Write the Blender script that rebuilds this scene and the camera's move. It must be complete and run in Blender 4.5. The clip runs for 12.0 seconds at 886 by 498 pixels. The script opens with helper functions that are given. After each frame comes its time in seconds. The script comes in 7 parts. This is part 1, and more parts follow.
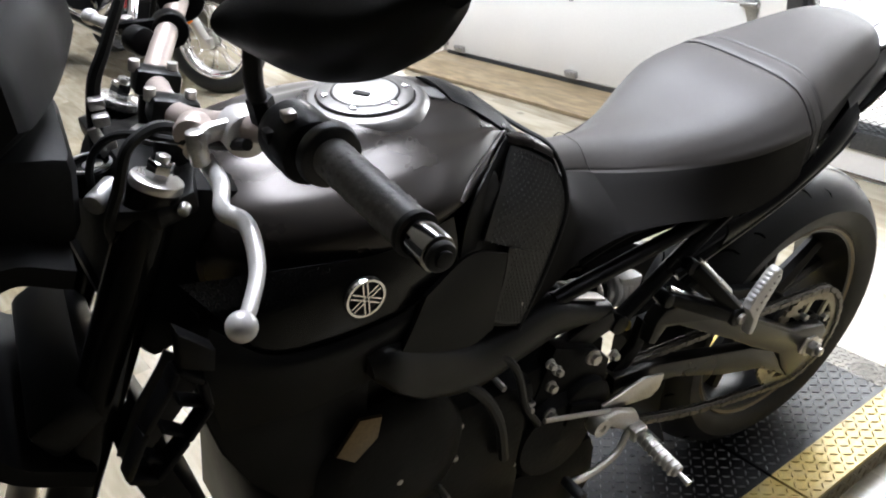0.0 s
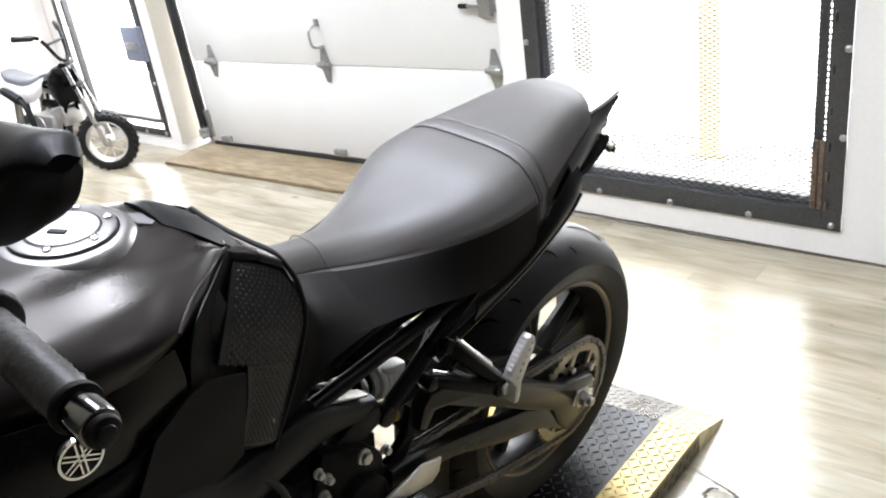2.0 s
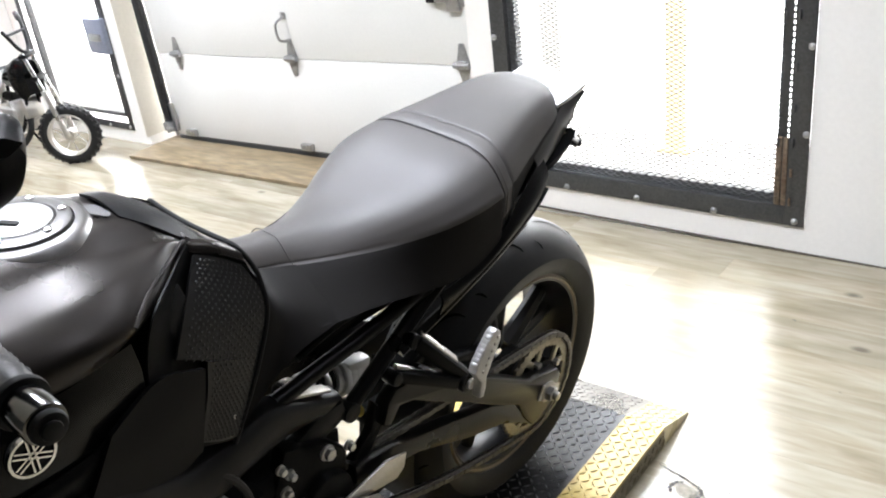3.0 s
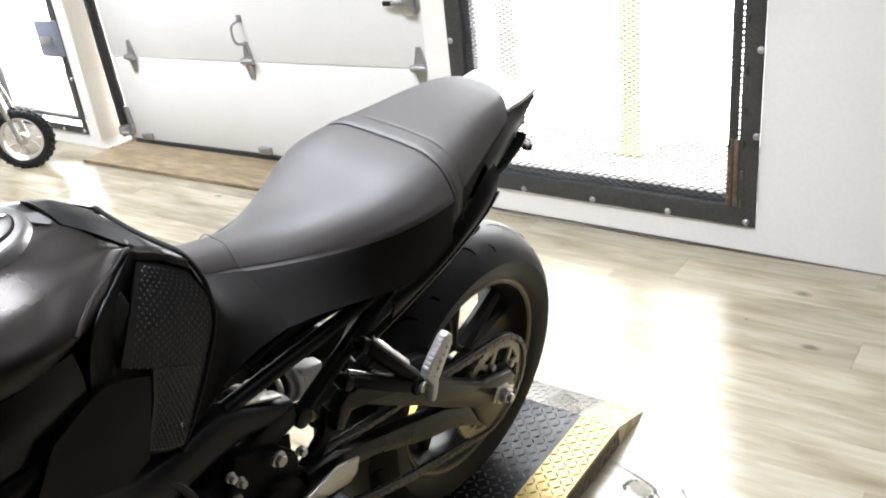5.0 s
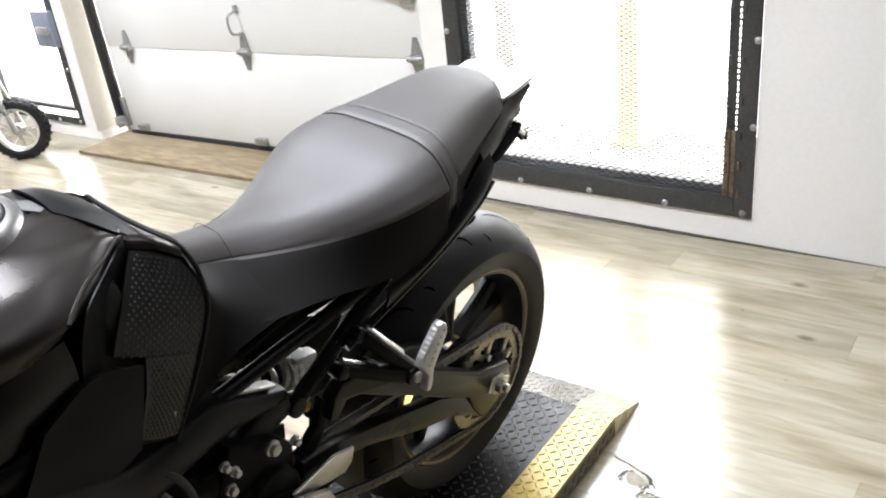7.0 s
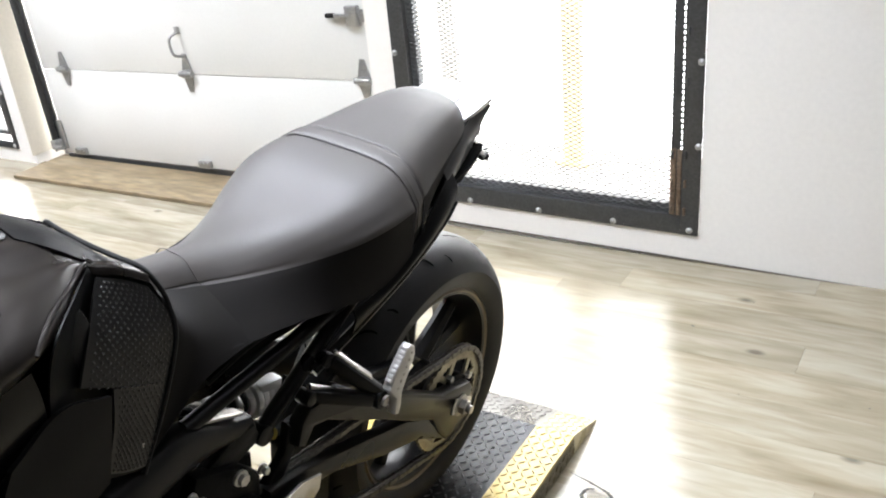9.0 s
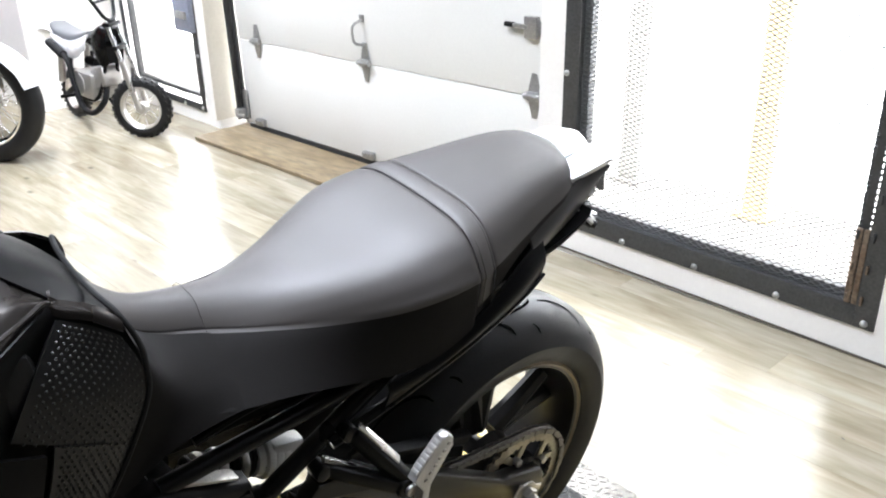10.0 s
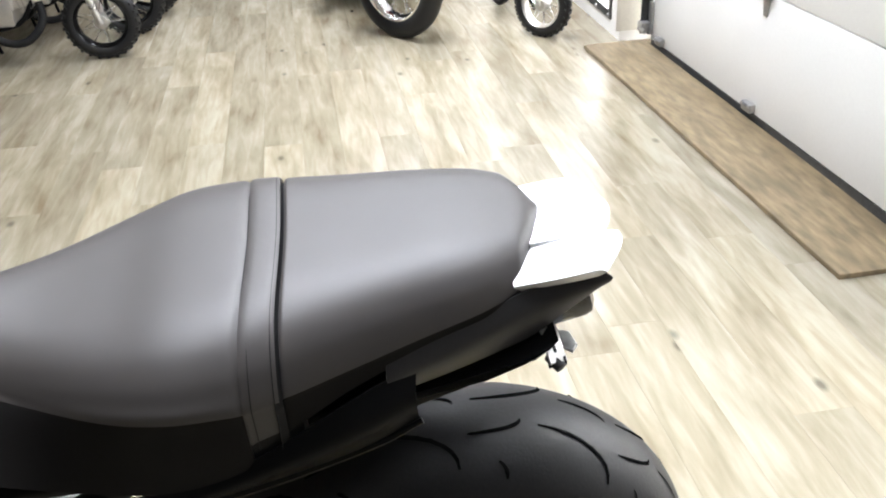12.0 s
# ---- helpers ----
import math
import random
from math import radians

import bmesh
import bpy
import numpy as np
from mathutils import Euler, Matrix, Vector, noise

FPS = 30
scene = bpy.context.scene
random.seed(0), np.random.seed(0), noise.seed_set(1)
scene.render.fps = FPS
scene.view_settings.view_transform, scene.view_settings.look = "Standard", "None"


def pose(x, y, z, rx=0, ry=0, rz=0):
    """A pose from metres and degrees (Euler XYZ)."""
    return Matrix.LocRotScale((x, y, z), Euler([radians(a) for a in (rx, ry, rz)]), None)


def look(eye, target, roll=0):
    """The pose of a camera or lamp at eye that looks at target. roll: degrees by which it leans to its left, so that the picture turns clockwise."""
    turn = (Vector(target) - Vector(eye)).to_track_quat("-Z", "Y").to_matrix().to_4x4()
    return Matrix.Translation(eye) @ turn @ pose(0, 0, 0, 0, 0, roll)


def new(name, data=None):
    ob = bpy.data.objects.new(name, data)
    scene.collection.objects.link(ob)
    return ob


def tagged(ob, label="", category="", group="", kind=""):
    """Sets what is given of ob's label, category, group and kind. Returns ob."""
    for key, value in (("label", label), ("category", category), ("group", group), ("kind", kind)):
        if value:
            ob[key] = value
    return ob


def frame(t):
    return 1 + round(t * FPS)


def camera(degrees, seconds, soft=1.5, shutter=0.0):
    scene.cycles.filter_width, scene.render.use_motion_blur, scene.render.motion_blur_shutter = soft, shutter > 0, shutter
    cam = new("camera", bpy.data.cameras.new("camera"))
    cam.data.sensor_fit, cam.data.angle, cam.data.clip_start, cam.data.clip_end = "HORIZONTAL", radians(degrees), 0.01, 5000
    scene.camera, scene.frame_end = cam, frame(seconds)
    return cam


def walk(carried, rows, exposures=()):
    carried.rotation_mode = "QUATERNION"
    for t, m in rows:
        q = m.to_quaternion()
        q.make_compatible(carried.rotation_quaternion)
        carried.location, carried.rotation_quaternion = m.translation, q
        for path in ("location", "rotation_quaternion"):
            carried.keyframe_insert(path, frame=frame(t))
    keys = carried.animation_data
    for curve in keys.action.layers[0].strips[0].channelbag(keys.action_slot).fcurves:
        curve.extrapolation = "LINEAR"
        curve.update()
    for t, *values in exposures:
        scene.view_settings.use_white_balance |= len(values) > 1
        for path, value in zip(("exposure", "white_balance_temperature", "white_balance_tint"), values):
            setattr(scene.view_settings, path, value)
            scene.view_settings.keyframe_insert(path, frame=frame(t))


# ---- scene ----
cam = camera(53.2, 12.0, soft=2.0)
PATH = [
    (0, (0.379, -0.578, 1.421), (-1.095, 0.387, 0.475), -6.3),
    (0.5, (0.39, -0.544, 1.431), (-1.014, 0.54, 0.507), -7.7),
    (1, (0.399, -0.512, 1.433), (-0.924, 0.697, 0.546), -7.9),
    (1.5, (0.407, -0.49, 1.437), (-0.856, 0.792, 0.565), -8.6),
    (2, (0.411, -0.479, 1.439), (-0.809, 0.855, 0.583), -8.3),
    (2.5, (0.416, -0.471, 1.439), (-0.773, 0.895, 0.591), -8.4),
    (3, (0.41, -0.469, 1.43), (-0.754, 0.904, 0.558), -7.3),
    (3.5, (0.409, -0.467, 1.428), (-0.736, 0.916, 0.548), -6.8),
    (5.5, (0.432, -0.458, 1.434), (-0.661, 0.97, 0.558), -6.7),
    (6, (0.431, -0.457, 1.433), (-0.665, 0.965, 0.552), -6.7),
    (6.5, (0.431, -0.456, 1.43), (-0.663, 0.963, 0.54), -6.9),
    (7, (0.431, -0.456, 1.427), (-0.66, 0.962, 0.534), -6.6),
    (9, (0.391, -0.473, 1.428), (-0.594, 1.039, 0.564), -5.5),
    (9.5, (0.379, -0.386, 1.435), (-0.704, 1.068, 0.593), -4.5),
    (10, (0.391, -0.187, 1.431), (-0.919, 1.065, 0.583), -1.1),
    (10.5, (0.346, -0.01, 1.413), (-1.039, 1.106, 0.499), -0.3),
    (11, (0.262, 0.22, 1.429), (-1.153, 1.24, 0.451), -0.5),
    (11.5, (0.275, 0.494, 1.409), (-1.354, 1.105, 0.423), -0.4),
    (12, (0.259, 0.674, 1.392), (-1.436, 0.928, 0.362), -2.1),
]
walk(cam, [(t, look(eye, target, roll)) for t, eye, target, roll in PATH],
     [(0.0, -0.02, 6400, 10), (1.0, 0.14, 6350, 10), (2.0, 0.13, 6350, 10), (5.5, 0.08, 6460, 10), (7.0, 0.08, 6460, 10), (9.0, 0.10, 6420, 10), (10.0, 0.12, 6250, 10), (11.0, 0.08, 6270, 10), (12.0, 0.08, 6420, 10)])

# ---- light ----
world = bpy.data.worlds.new("sky")
scene.world = world
world.use_nodes = True
wn = world.node_tree.nodes
sky = wn.new("ShaderNodeTexSky")
sky.sky_type, sky.sun_disc = "NISHITA", False
sky.sun_elevation, sky.sun_rotation = radians(50), radians(150)
world.node_tree.links.new(sky.outputs[0], wn["Background"].inputs[0])
wn["Background"].inputs[1].default_value = 0.12

sun = new("sun", bpy.data.lights.new("sun", "SUN"))
sun.data.energy, sun.data.angle, sun.data.color = 3.0, radians(0.5), (1.0, 0.96, 0.9)
sun.matrix_world = look((0, 0, 0), (-0.35, 0.45, -0.8))


# Lamps out of view; the 8 W one is added to lift the right wall.
CEILING = ((-6.2, 1.05, 74), (-3.8, 1.1, 77), (-1.0, 0.1, 41), (-1.2, 0.85, 44), (0.1, 1.7, 8), (1.15, 0.9, 6))   # x, y, watts


def area_lamp(name, eye, target, sx, sy, watts, colour):
    lamp = new(name, bpy.data.lights.new(name, "AREA"))
    lamp.data.shape, lamp.data.size, lamp.data.size_y = "RECTANGLE", sx, sy
    lamp.data.energy, lamp.data.color = watts, colour
    lamp.matrix_world = look(eye, target)
    return lamp


area_lamp("window_light", (-0.937, 2.42, 1.45), (-0.917, 0.36, 0.5), 1.02, 0.9, 43, (0.93, 0.98, 1.06))
area_lamp("window_light", (-4.53, 2.42, 1.45), (-4.34, 0.36, 0.5), 0.78, 0.9, 54, (0.93, 0.98, 1.06))
for lx, ly, watts in CEILING:
    area_lamp("ceiling_light", (lx, ly, 2.795), (lx, ly, 0.0), 1.15, 0.28, watts, (0.965, 1.0, 1.11)).data.spread = radians(130)


# ---- materials ----
def material(name, colour, rough=0.5, metal=0.0, grain=0.0, scale=40.0, tint=None, bump=0.0, wear=0.0, wear_scale=5.0,
             coat=0.0, spec=0.5, per_object=0.0, stretch=None, emit=0.0, sheen=0.0):
    """Principled material: fine grain, larger stains or wear towards tint, roughness variation and relief."""
    m = bpy.data.materials.new(name)
    m.use_nodes = True
    nt = m.node_tree
    n, link = nt.nodes, nt.links.new
    p = n["Principled BSDF"]
    p.inputs["Base Color"].default_value = (*colour, 1)
    p.inputs["Roughness"].default_value, p.inputs["Metallic"].default_value = rough, metal
    p.inputs["Coat Weight"].default_value = coat
    p.inputs["Specular IOR Level"].default_value = spec
    p.inputs["Sheen Weight"].default_value = sheen
    if emit:
        p.inputs["Emission Color"].default_value, p.inputs["Emission Strength"].default_value = (*colour, 1), emit
    tc = n.new("ShaderNodeTexCoord")
    out = tc.outputs["Object"]
    if stretch:
        mp = n.new("ShaderNodeMapping")
        mp.inputs["Scale"].default_value = stretch
        link(out, mp.inputs[0])
        out = mp.outputs[0]
    fine = n.new("ShaderNodeTexNoise")
    fine.inputs["Scale"].default_value, fine.inputs["Detail"].default_value = scale, 6
    link(out, fine.inputs["Vector"])
    big = n.new("ShaderNodeTexNoise")
    big.inputs["Scale"].default_value, big.inputs["Detail"].default_value = wear_scale, 4
    link(out, big.inputs["Vector"])
    col = None
    if grain:
        mr = n.new("ShaderNodeMapRange")
        mr.inputs["From Min"].default_value, mr.inputs["From Max"].default_value = 0.3, 0.7
        mr.inputs["To Min"].default_value, mr.inputs["To Max"].default_value = 1 - grain, 1 + grain
        link(fine.outputs[0], mr.inputs[0])
        mul = n.new("ShaderNodeVectorMath")
        mul.operation = "SCALE"
        mul.inputs[0].default_value = colour
        link(mr.outputs[0], mul.inputs["Scale"])
        col = mul.outputs[0]
    if wear:
        ramp = n.new("ShaderNodeMapRange")
        ramp.inputs["From Min"].default_value, ramp.inputs["From Max"].default_value = 0.48, 0.72
        ramp.inputs["To Max"].default_value = wear
        link(big.outputs[0], ramp.inputs[0])
        mix = n.new("ShaderNodeMix")
        mix.data_type = "RGBA"
        mix.inputs["A"].default_value = (*colour, 1)
        mix.inputs["B"].default_value = (*(tint or [c * 0.5 for c in colour]), 1)
        link(ramp.outputs[0], mix.inputs["Factor"])
        if col:
            link(col, mix.inputs["A"])
        col = mix.outputs["Result"]
    if per_object:
        oi = n.new("ShaderNodeObjectInfo")
        mr = n.new("ShaderNodeMapRange")
        mr.inputs["To Min"].default_value, mr.inputs["To Max"].default_value = 1 - per_object, 1 + per_object
        link(oi.outputs["Random"], mr.inputs[0])
        mul = n.new("ShaderNodeVectorMath")
        mul.operation = "SCALE"
        mul.inputs[0].default_value = colour
        link(mr.outputs[0], mul.inputs["Scale"])
        if col:
            link(col, mul.inputs[0])
        col = mul.outputs[0]
    if col:
        link(col, p.inputs["Base Color"])
    mr = n.new("ShaderNodeMapRange")
    mr.inputs["From Min"].default_value, mr.inputs["From Max"].default_value = 0.3, 0.7
    mr.inputs["To Min"].default_value, mr.inputs["To Max"].default_value = max(rough * 0.82, 0.02), min(rough * 1.18, 1)
    link(big.outputs[0], mr.inputs[0])
    link(mr.outputs[0], p.inputs["Roughness"])
    if bump:
        b = n.new("ShaderNodeBump")
        b.inputs["Strength"].default_value, b.inputs["Distance"].default_value = min(bump, 1), 0.002
        link(fine.outputs[0], b.inputs["Height"])
        link(b.outputs[0], p.inputs["Normal"])
    return m


M_TANKTOP = material("dark_silver_filler_rim", (0.17, 0.165, 0.16), 0.36, 0.8, 0.08, 500)
M_TANK = material("matte_metallic_black", (0.022, 0.0188, 0.0168), 0.29, 0.55, 0.10, 900, spec=0.36, wear=0.15, wear_scale=9)
M_PANEL = material("satin_black_panel", (0.004, 0.004, 0.004), 0.20, 0.0, 0.10, 400, spec=0.15, wear=0.2, wear_scale=8)
M_PLASTIC = material("grained_black_plastic", (0.005, 0.005, 0.0052), 0.44, 0.0, 0.15, 700, spec=0.08, bump=0.15, wear=0.25, tint=(0.009, 0.009, 0.009))
M_FRAME = material("satin_black_frame", (0.006, 0.006, 0.006), 0.32, 0.0, 0.1, 500, spec=0.15, bump=0.08, wear=0.2)
M_VINYL = material("dark_grey_seat_vinyl", (0.034, 0.0295, 0.0265), 0.56, 0.0, 0.10, 1500, spec=0.72, bump=0.12, wear=0.3, tint=(0.042, 0.0355, 0.0315), wear_scale=2)
# Darker copy of the seat vinyl: shade on the sides put into colour.
M_SHADEVINYL = material("seat_vinyl_darkened_for_shade", (0.0085, 0.0078, 0.0073), 0.58, 0.0, 0.10, 1200, spec=0.08, bump=0.1, wear=0.25, tint=(0.011, 0.0098, 0.0092), wear_scale=5)
M_RUBBER = material("black_rubber", (0.010, 0.010, 0.010), 0.5, 0.0, 0.2, 300, spec=0.35, bump=0.2, wear=0.4, tint=(0.03, 0.029, 0.027))
M_TYRE = material("tyre_rubber", (0.009, 0.009, 0.0093), 0.50, 0.0, 0.18, 260, spec=0.34, bump=0.15, wear=0.45, tint=(0.016, 0.0155, 0.015), wear_scale=7)
M_RIM = material("dark_alloy_rim", (0.010, 0.0095, 0.009), 0.36, 0.2, 0.1, 400, wear=0.3, tint=(0.028, 0.025, 0.022))
M_RIMLIP = material("bronze_tinted_rim_lip", (0.16, 0.13, 0.095), 0.35, 0.7, 0.12, 300)
M_SWING = material("satin_grey_swingarm", (0.017, 0.016, 0.0145), 0.30, 0.6, 0.1, 400, bump=0.05, wear=0.3, tint=(0.028, 0.025, 0.021))
M_ALLOY = material("cast_aluminium", (0.62, 0.60, 0.57), 0.34, 0.9, 0.1, 250, bump=0.1, wear=0.3, tint=(0.4, 0.39, 0.37))
M_SATIN = material("satin_silver_anodised", (0.58, 0.56, 0.53), 0.30, 0.85, 0.06, 500)
M_LEVER = material("silver_painted_lever", (0.54, 0.53, 0.52), 0.34, 0.35, 0.05, 300)
M_GRIP = material("worn_grip_rubber", (0.062, 0.059, 0.057), 0.48, 0.0, 0.2, 300, bump=0.2, wear=0.4, tint=(0.085, 0.08, 0.076), wear_scale=30)
M_SMOKE = material("smoked_chrome", (0.22, 0.22, 0.22), 0.16, 1.0)
M_BARS = material("pinkish_anodised_bar", (0.44, 0.375, 0.34), 0.40, 0.5, 0.06, 500)
M_CHROME = material("chrome", (0.82, 0.82, 0.83), 0.10, 1.0)
M_STEEL = material("steel", (0.45, 0.44, 0.42), 0.35, 0.9, 0.15, 300)
M_CHAIN = material("oily_chain_steel", (0.12, 0.11, 0.095), 0.40, 0.6, 0.25, 200)
M_SPROCKET = material("tarnished_sprocket_steel", (0.34, 0.31, 0.24), 0.40, 0.85, 0.2, 200, wear=0.5, tint=(0.15, 0.12, 0.08), wear_scale=20)
M_TAIL = material("pale_silver_tail_plastic", (0.72, 0.72, 0.73), 0.28, 0.0, 0.04, 300, coat=0.4)
M_GREYPANEL = material("grey_tail_panel", (0.004, 0.004, 0.0042), 0.36, 0.0, 0.1, 500, spec=0.08)
M_TAILPANEL = material("satin_grey_tail_panel", (0.022, 0.0213, 0.021), 0.42, 0.0, 0.1, 500, spec=0.4)
M_PAD = material("rubber_knee_pad", (0.010, 0.010, 0.0102), 0.36, 0.0, 0.15, 500, spec=0.42)
M_DECAL = material("grey_decal", (0.075, 0.074, 0.072), 0.5, 0.0, 0.05, 200)
M_GLASS = material("dark_instrument_lens", (0.012, 0.012, 0.014), 0.08, 0.0, coat=0.5)
M_COVERGLINT = material("bronze_cover_glint", (0.12, 0.085, 0.045), 0.38, 0.7, 0.15, 200)
M_ORANGE = material("orange_reflector", (0.85, 0.22, 0.02), 0.2, coat=0.6)
M_SEATGREY = material("grey_bike_seat_vinyl", (0.10, 0.105, 0.11), 0.5, 0.0, 0.1, 400)
M_WHITE = material("white_bike_plastic", (0.78, 0.78, 0.78), 0.28, 0.0, 0.05, 100, coat=0.4, wear=0.15, tint=(0.6, 0.6, 0.58))
M_RED = material("red_bike_paint", (0.45, 0.02, 0.02), 0.22, 0.0, 0.08, 100, coat=0.6)
M_BLUE = material("blue_trim_plastic", (0.02, 0.05, 0.25), 0.3)
M_DARK = material("dark_metal_casting", (0.005, 0.005, 0.005), 0.40, 0.0, 0.25, 120, spec=0.07, bump=0.2, wear=0.3, tint=(0.010, 0.0095, 0.009))
M_BRASS = material("yellowed_plug", (0.35, 0.27, 0.06), 0.4, 0.6)

M_WALL = material("white_painted_wall", (0.81, 0.79, 0.75), 0.55, 0.0, 0.02, 60, bump=0.12, wear=0.45, tint=(0.72, 0.66, 0.59), wear_scale=1.2)
M_REVEAL = material("cream_painted_reveal", (0.66, 0.62, 0.53), 0.55, 0.0, 0.04, 60, bump=0.12, wear=0.4, tint=(0.55, 0.50, 0.41), wear_scale=3)
M_DOOR = material("white_steel_door_panel", (0.74, 0.735, 0.70), 0.42, 0.0, 0.015, 80, bump=0.06, wear=0.25, tint=(0.66, 0.65, 0.60), wear_scale=2)
M_CEIL = material("white_ceiling_paint", (0.78, 0.77, 0.74), 0.7, 0.0, 0.03, 40, bump=0.1, wear=0.2)
M_FARWALL = material("dark_unseen_wall", (0.07, 0.068, 0.066), 0.6, 0.0, 0.05, 30, wear=0.3)
M_GATE = material("black_gate_steel", (0.066, 0.068, 0.069), 0.45, 0.5, 0.2, 120, bump=0.15, wear=0.35, tint=(0.06, 0.055, 0.05), wear_scale=14)
M_RUST = material("rusty_hinge_steel", (0.16, 0.12, 0.085), 0.6, 0.4, 0.35, 90, bump=0.3, wear=0.7, tint=(0.10, 0.055, 0.03), wear_scale=20)
M_GALV = material("galvanised_steel", (0.42, 0.42, 0.41), 0.42, 0.8, 0.15, 120, wear=0.4, tint=(0.25, 0.25, 0.24), wear_scale=18)
M_SEAL = material("black_door_seal", (0.008, 0.008, 0.008), 0.6, 0.0, 0.2, 150, spec=0.2)
M_GROOVE = material("groove_rubber", (0.004, 0.004, 0.004), 1.0, 0.0, 0.2, 150, spec=0.0)
M_PLATE = material("black_diamond_plate", (0.032, 0.0325, 0.0335), 0.36, 0.75, 0.2, 180, bump=0.1, wear=0.45, tint=(0.065, 0.064, 0.061), wear_scale=9)
M_TREAD = material("worn_tread_steel", (0.30, 0.30, 0.305), 0.30, 0.8, 0.2, 180, wear=0.4, tint=(0.10, 0.10, 0.10), wear_scale=12)
M_RESERVOIR = material("bright_cast_reservoir", (0.84, 0.83, 0.81), 0.40, 0.1, 0.05, 300)
M_YELLOW = material("worn_yellow_paint", (0.60, 0.45, 0.13), 0.32, 0.1, 0.12, 150, bump=0.12, wear=0.5, tint=(0.50, 0.42, 0.24), wear_scale=12)
# Ramp steel and yellow, paler than the deck's: window glare put into colour.
M_RAMP = material("worn_ramp_steel_paled_for_glare", (0.34, 0.33, 0.31), 0.30, 0.75, 0.2, 180, wear=0.4, tint=(0.20, 0.195, 0.185), wear_scale=9)
M_RAMPYELLOW = material("worn_ramp_yellow_paled_for_glare", (0.68, 0.60, 0.36), 0.28, 0.1, 0.12, 150, wear=0.5, tint=(0.62, 0.58, 0.46), wear_scale=14)
M_SIDE = material("bare_plate_edge", (0.22, 0.19, 0.13), 0.42, 0.6, 0.2, 120, wear=0.6, tint=(0.36, 0.27, 0.10), wear_scale=10)
M_ASPHALT = material("pale_concrete_yard", (0.42, 0.41, 0.39), 0.85, 0.0, 0.1, 30, wear=0.4, wear_scale=2)
M_POST = material("yellow_post_paint", (0.84, 0.70, 0.42), 0.5, 0.0, 0.1, 60)
# Emission stands in for the daylight outside; the surface is no lamp.
M_GLOWBACK = material("glowing_white_backdrop", (0.8, 0.8, 0.8), 0.8, 0.0, 0.03, 20, emit=10.0)
M_BOX = material("blue_grey_lock_box", (0.22, 0.24, 0.30), 0.45, 0.3, 0.1, 60)


def wood_floor_material():
    m = bpy.data.materials.new("pale_oak_vinyl_plank")
    m.use_nodes = True
    n, link = m.node_tree.nodes, m.node_tree.links.new
    p = n["Principled BSDF"]
    p.inputs["Specular IOR Level"].default_value = 0.75
    tc, oi = n.new("ShaderNodeTexCoord"), n.new("ShaderNodeObjectInfo")
    off = n.new("ShaderNodeVectorMath")
    off.operation = "SCALE"
    off.inputs[0].default_value = (37.0, 19.0, 11.0)
    link(oi.outputs["Random"], off.inputs["Scale"])
    add = n.new("ShaderNodeVectorMath")
    link(tc.outputs["Object"], add.inputs[0])
    link(off.outputs[0], add.inputs[1])

    def grain(sx, sy, scale, detail):
        mp = n.new("ShaderNodeMapping")
        mp.inputs["Scale"].default_value = (sx, sy, 1)
        link(add.outputs[0], mp.inputs[0])
        t = n.new("ShaderNodeTexNoise")
        t.inputs["Scale"].default_value, t.inputs["Detail"].default_value = scale, detail
        t.inputs["Distortion"].default_value = 0.6
        link(mp.outputs[0], t.inputs["Vector"])
        return t.outputs[0]

    broad, streak, fine = grain(1.2, 5.0, 1.8, 5), grain(1.3, 10.0, 3.6, 8), grain(3.0, 60.0, 6.0, 6)
    ramp = n.new("ShaderNodeValToRGB")
    e = ramp.color_ramp.elements
    e[0].position, e[0].color = 0.28, (0.178, 0.140, 0.084, 1)
    e[1].position, e[1].color = 0.68, (0.380, 0.350, 0.272, 1)
    mid = ramp.color_ramp.elements.new(0.5)
    mid.color = (0.290, 0.254, 0.180, 1)
    mixv = n.new("ShaderNodeMath")
    mixv.operation = "MULTIPLY_ADD"
    mixv.inputs[1].default_value = 0.62
    link(broad, mixv.inputs[0])
    half = n.new("ShaderNodeMath")
    half.operation = "MULTIPLY"
    half.inputs[1].default_value = 0.38
    link(streak, half.inputs[0])
    link(half.outputs[0], mixv.inputs[2])
    link(mixv.outputs[0], ramp.inputs[0])
    var = n.new("ShaderNodeMapRange")
    var.inputs["To Min"].default_value, var.inputs["To Max"].default_value = 0.86, 1.11
    link(oi.outputs["Random"], var.inputs[0])
    mul = n.new("ShaderNodeVectorMath")
    mul.operation = "SCALE"
    link(ramp.outputs[0], mul.inputs[0])
    link(var.outputs[0], mul.inputs["Scale"])
    # small dark knots and specks
    spot = n.new("ShaderNodeTexVoronoi")
    spot.inputs["Scale"].default_value = 5.5
    squash = n.new("ShaderNodeMapping")
    squash.inputs["Scale"].default_value = (0.55, 1.0, 1.0)
    link(add.outputs[0], squash.inputs[0])
    link(squash.outputs[0], spot.inputs["Vector"])
    near = n.new("ShaderNodeMapRange")
    near.inputs["From Min"].default_value, near.inputs["From Max"].default_value = 0.035, 0.10
    near.inputs["To Min"].default_value, near.inputs["To Max"].default_value = 0.5, 1.0
    link(spot.outputs["Distance"], near.inputs[0])
    knots = n.new("ShaderNodeVectorMath")
    knots.operation = "SCALE"
    link(mul.outputs[0], knots.inputs[0])
    link(near.outputs[0], knots.inputs["Scale"])
    link(knots.outputs[0], p.inputs["Base Color"])
    rr = n.new("ShaderNodeMapRange")
    rr.inputs["To Min"].default_value, rr.inputs["To Max"].default_value = 0.17, 0.27
    link(streak, rr.inputs[0])
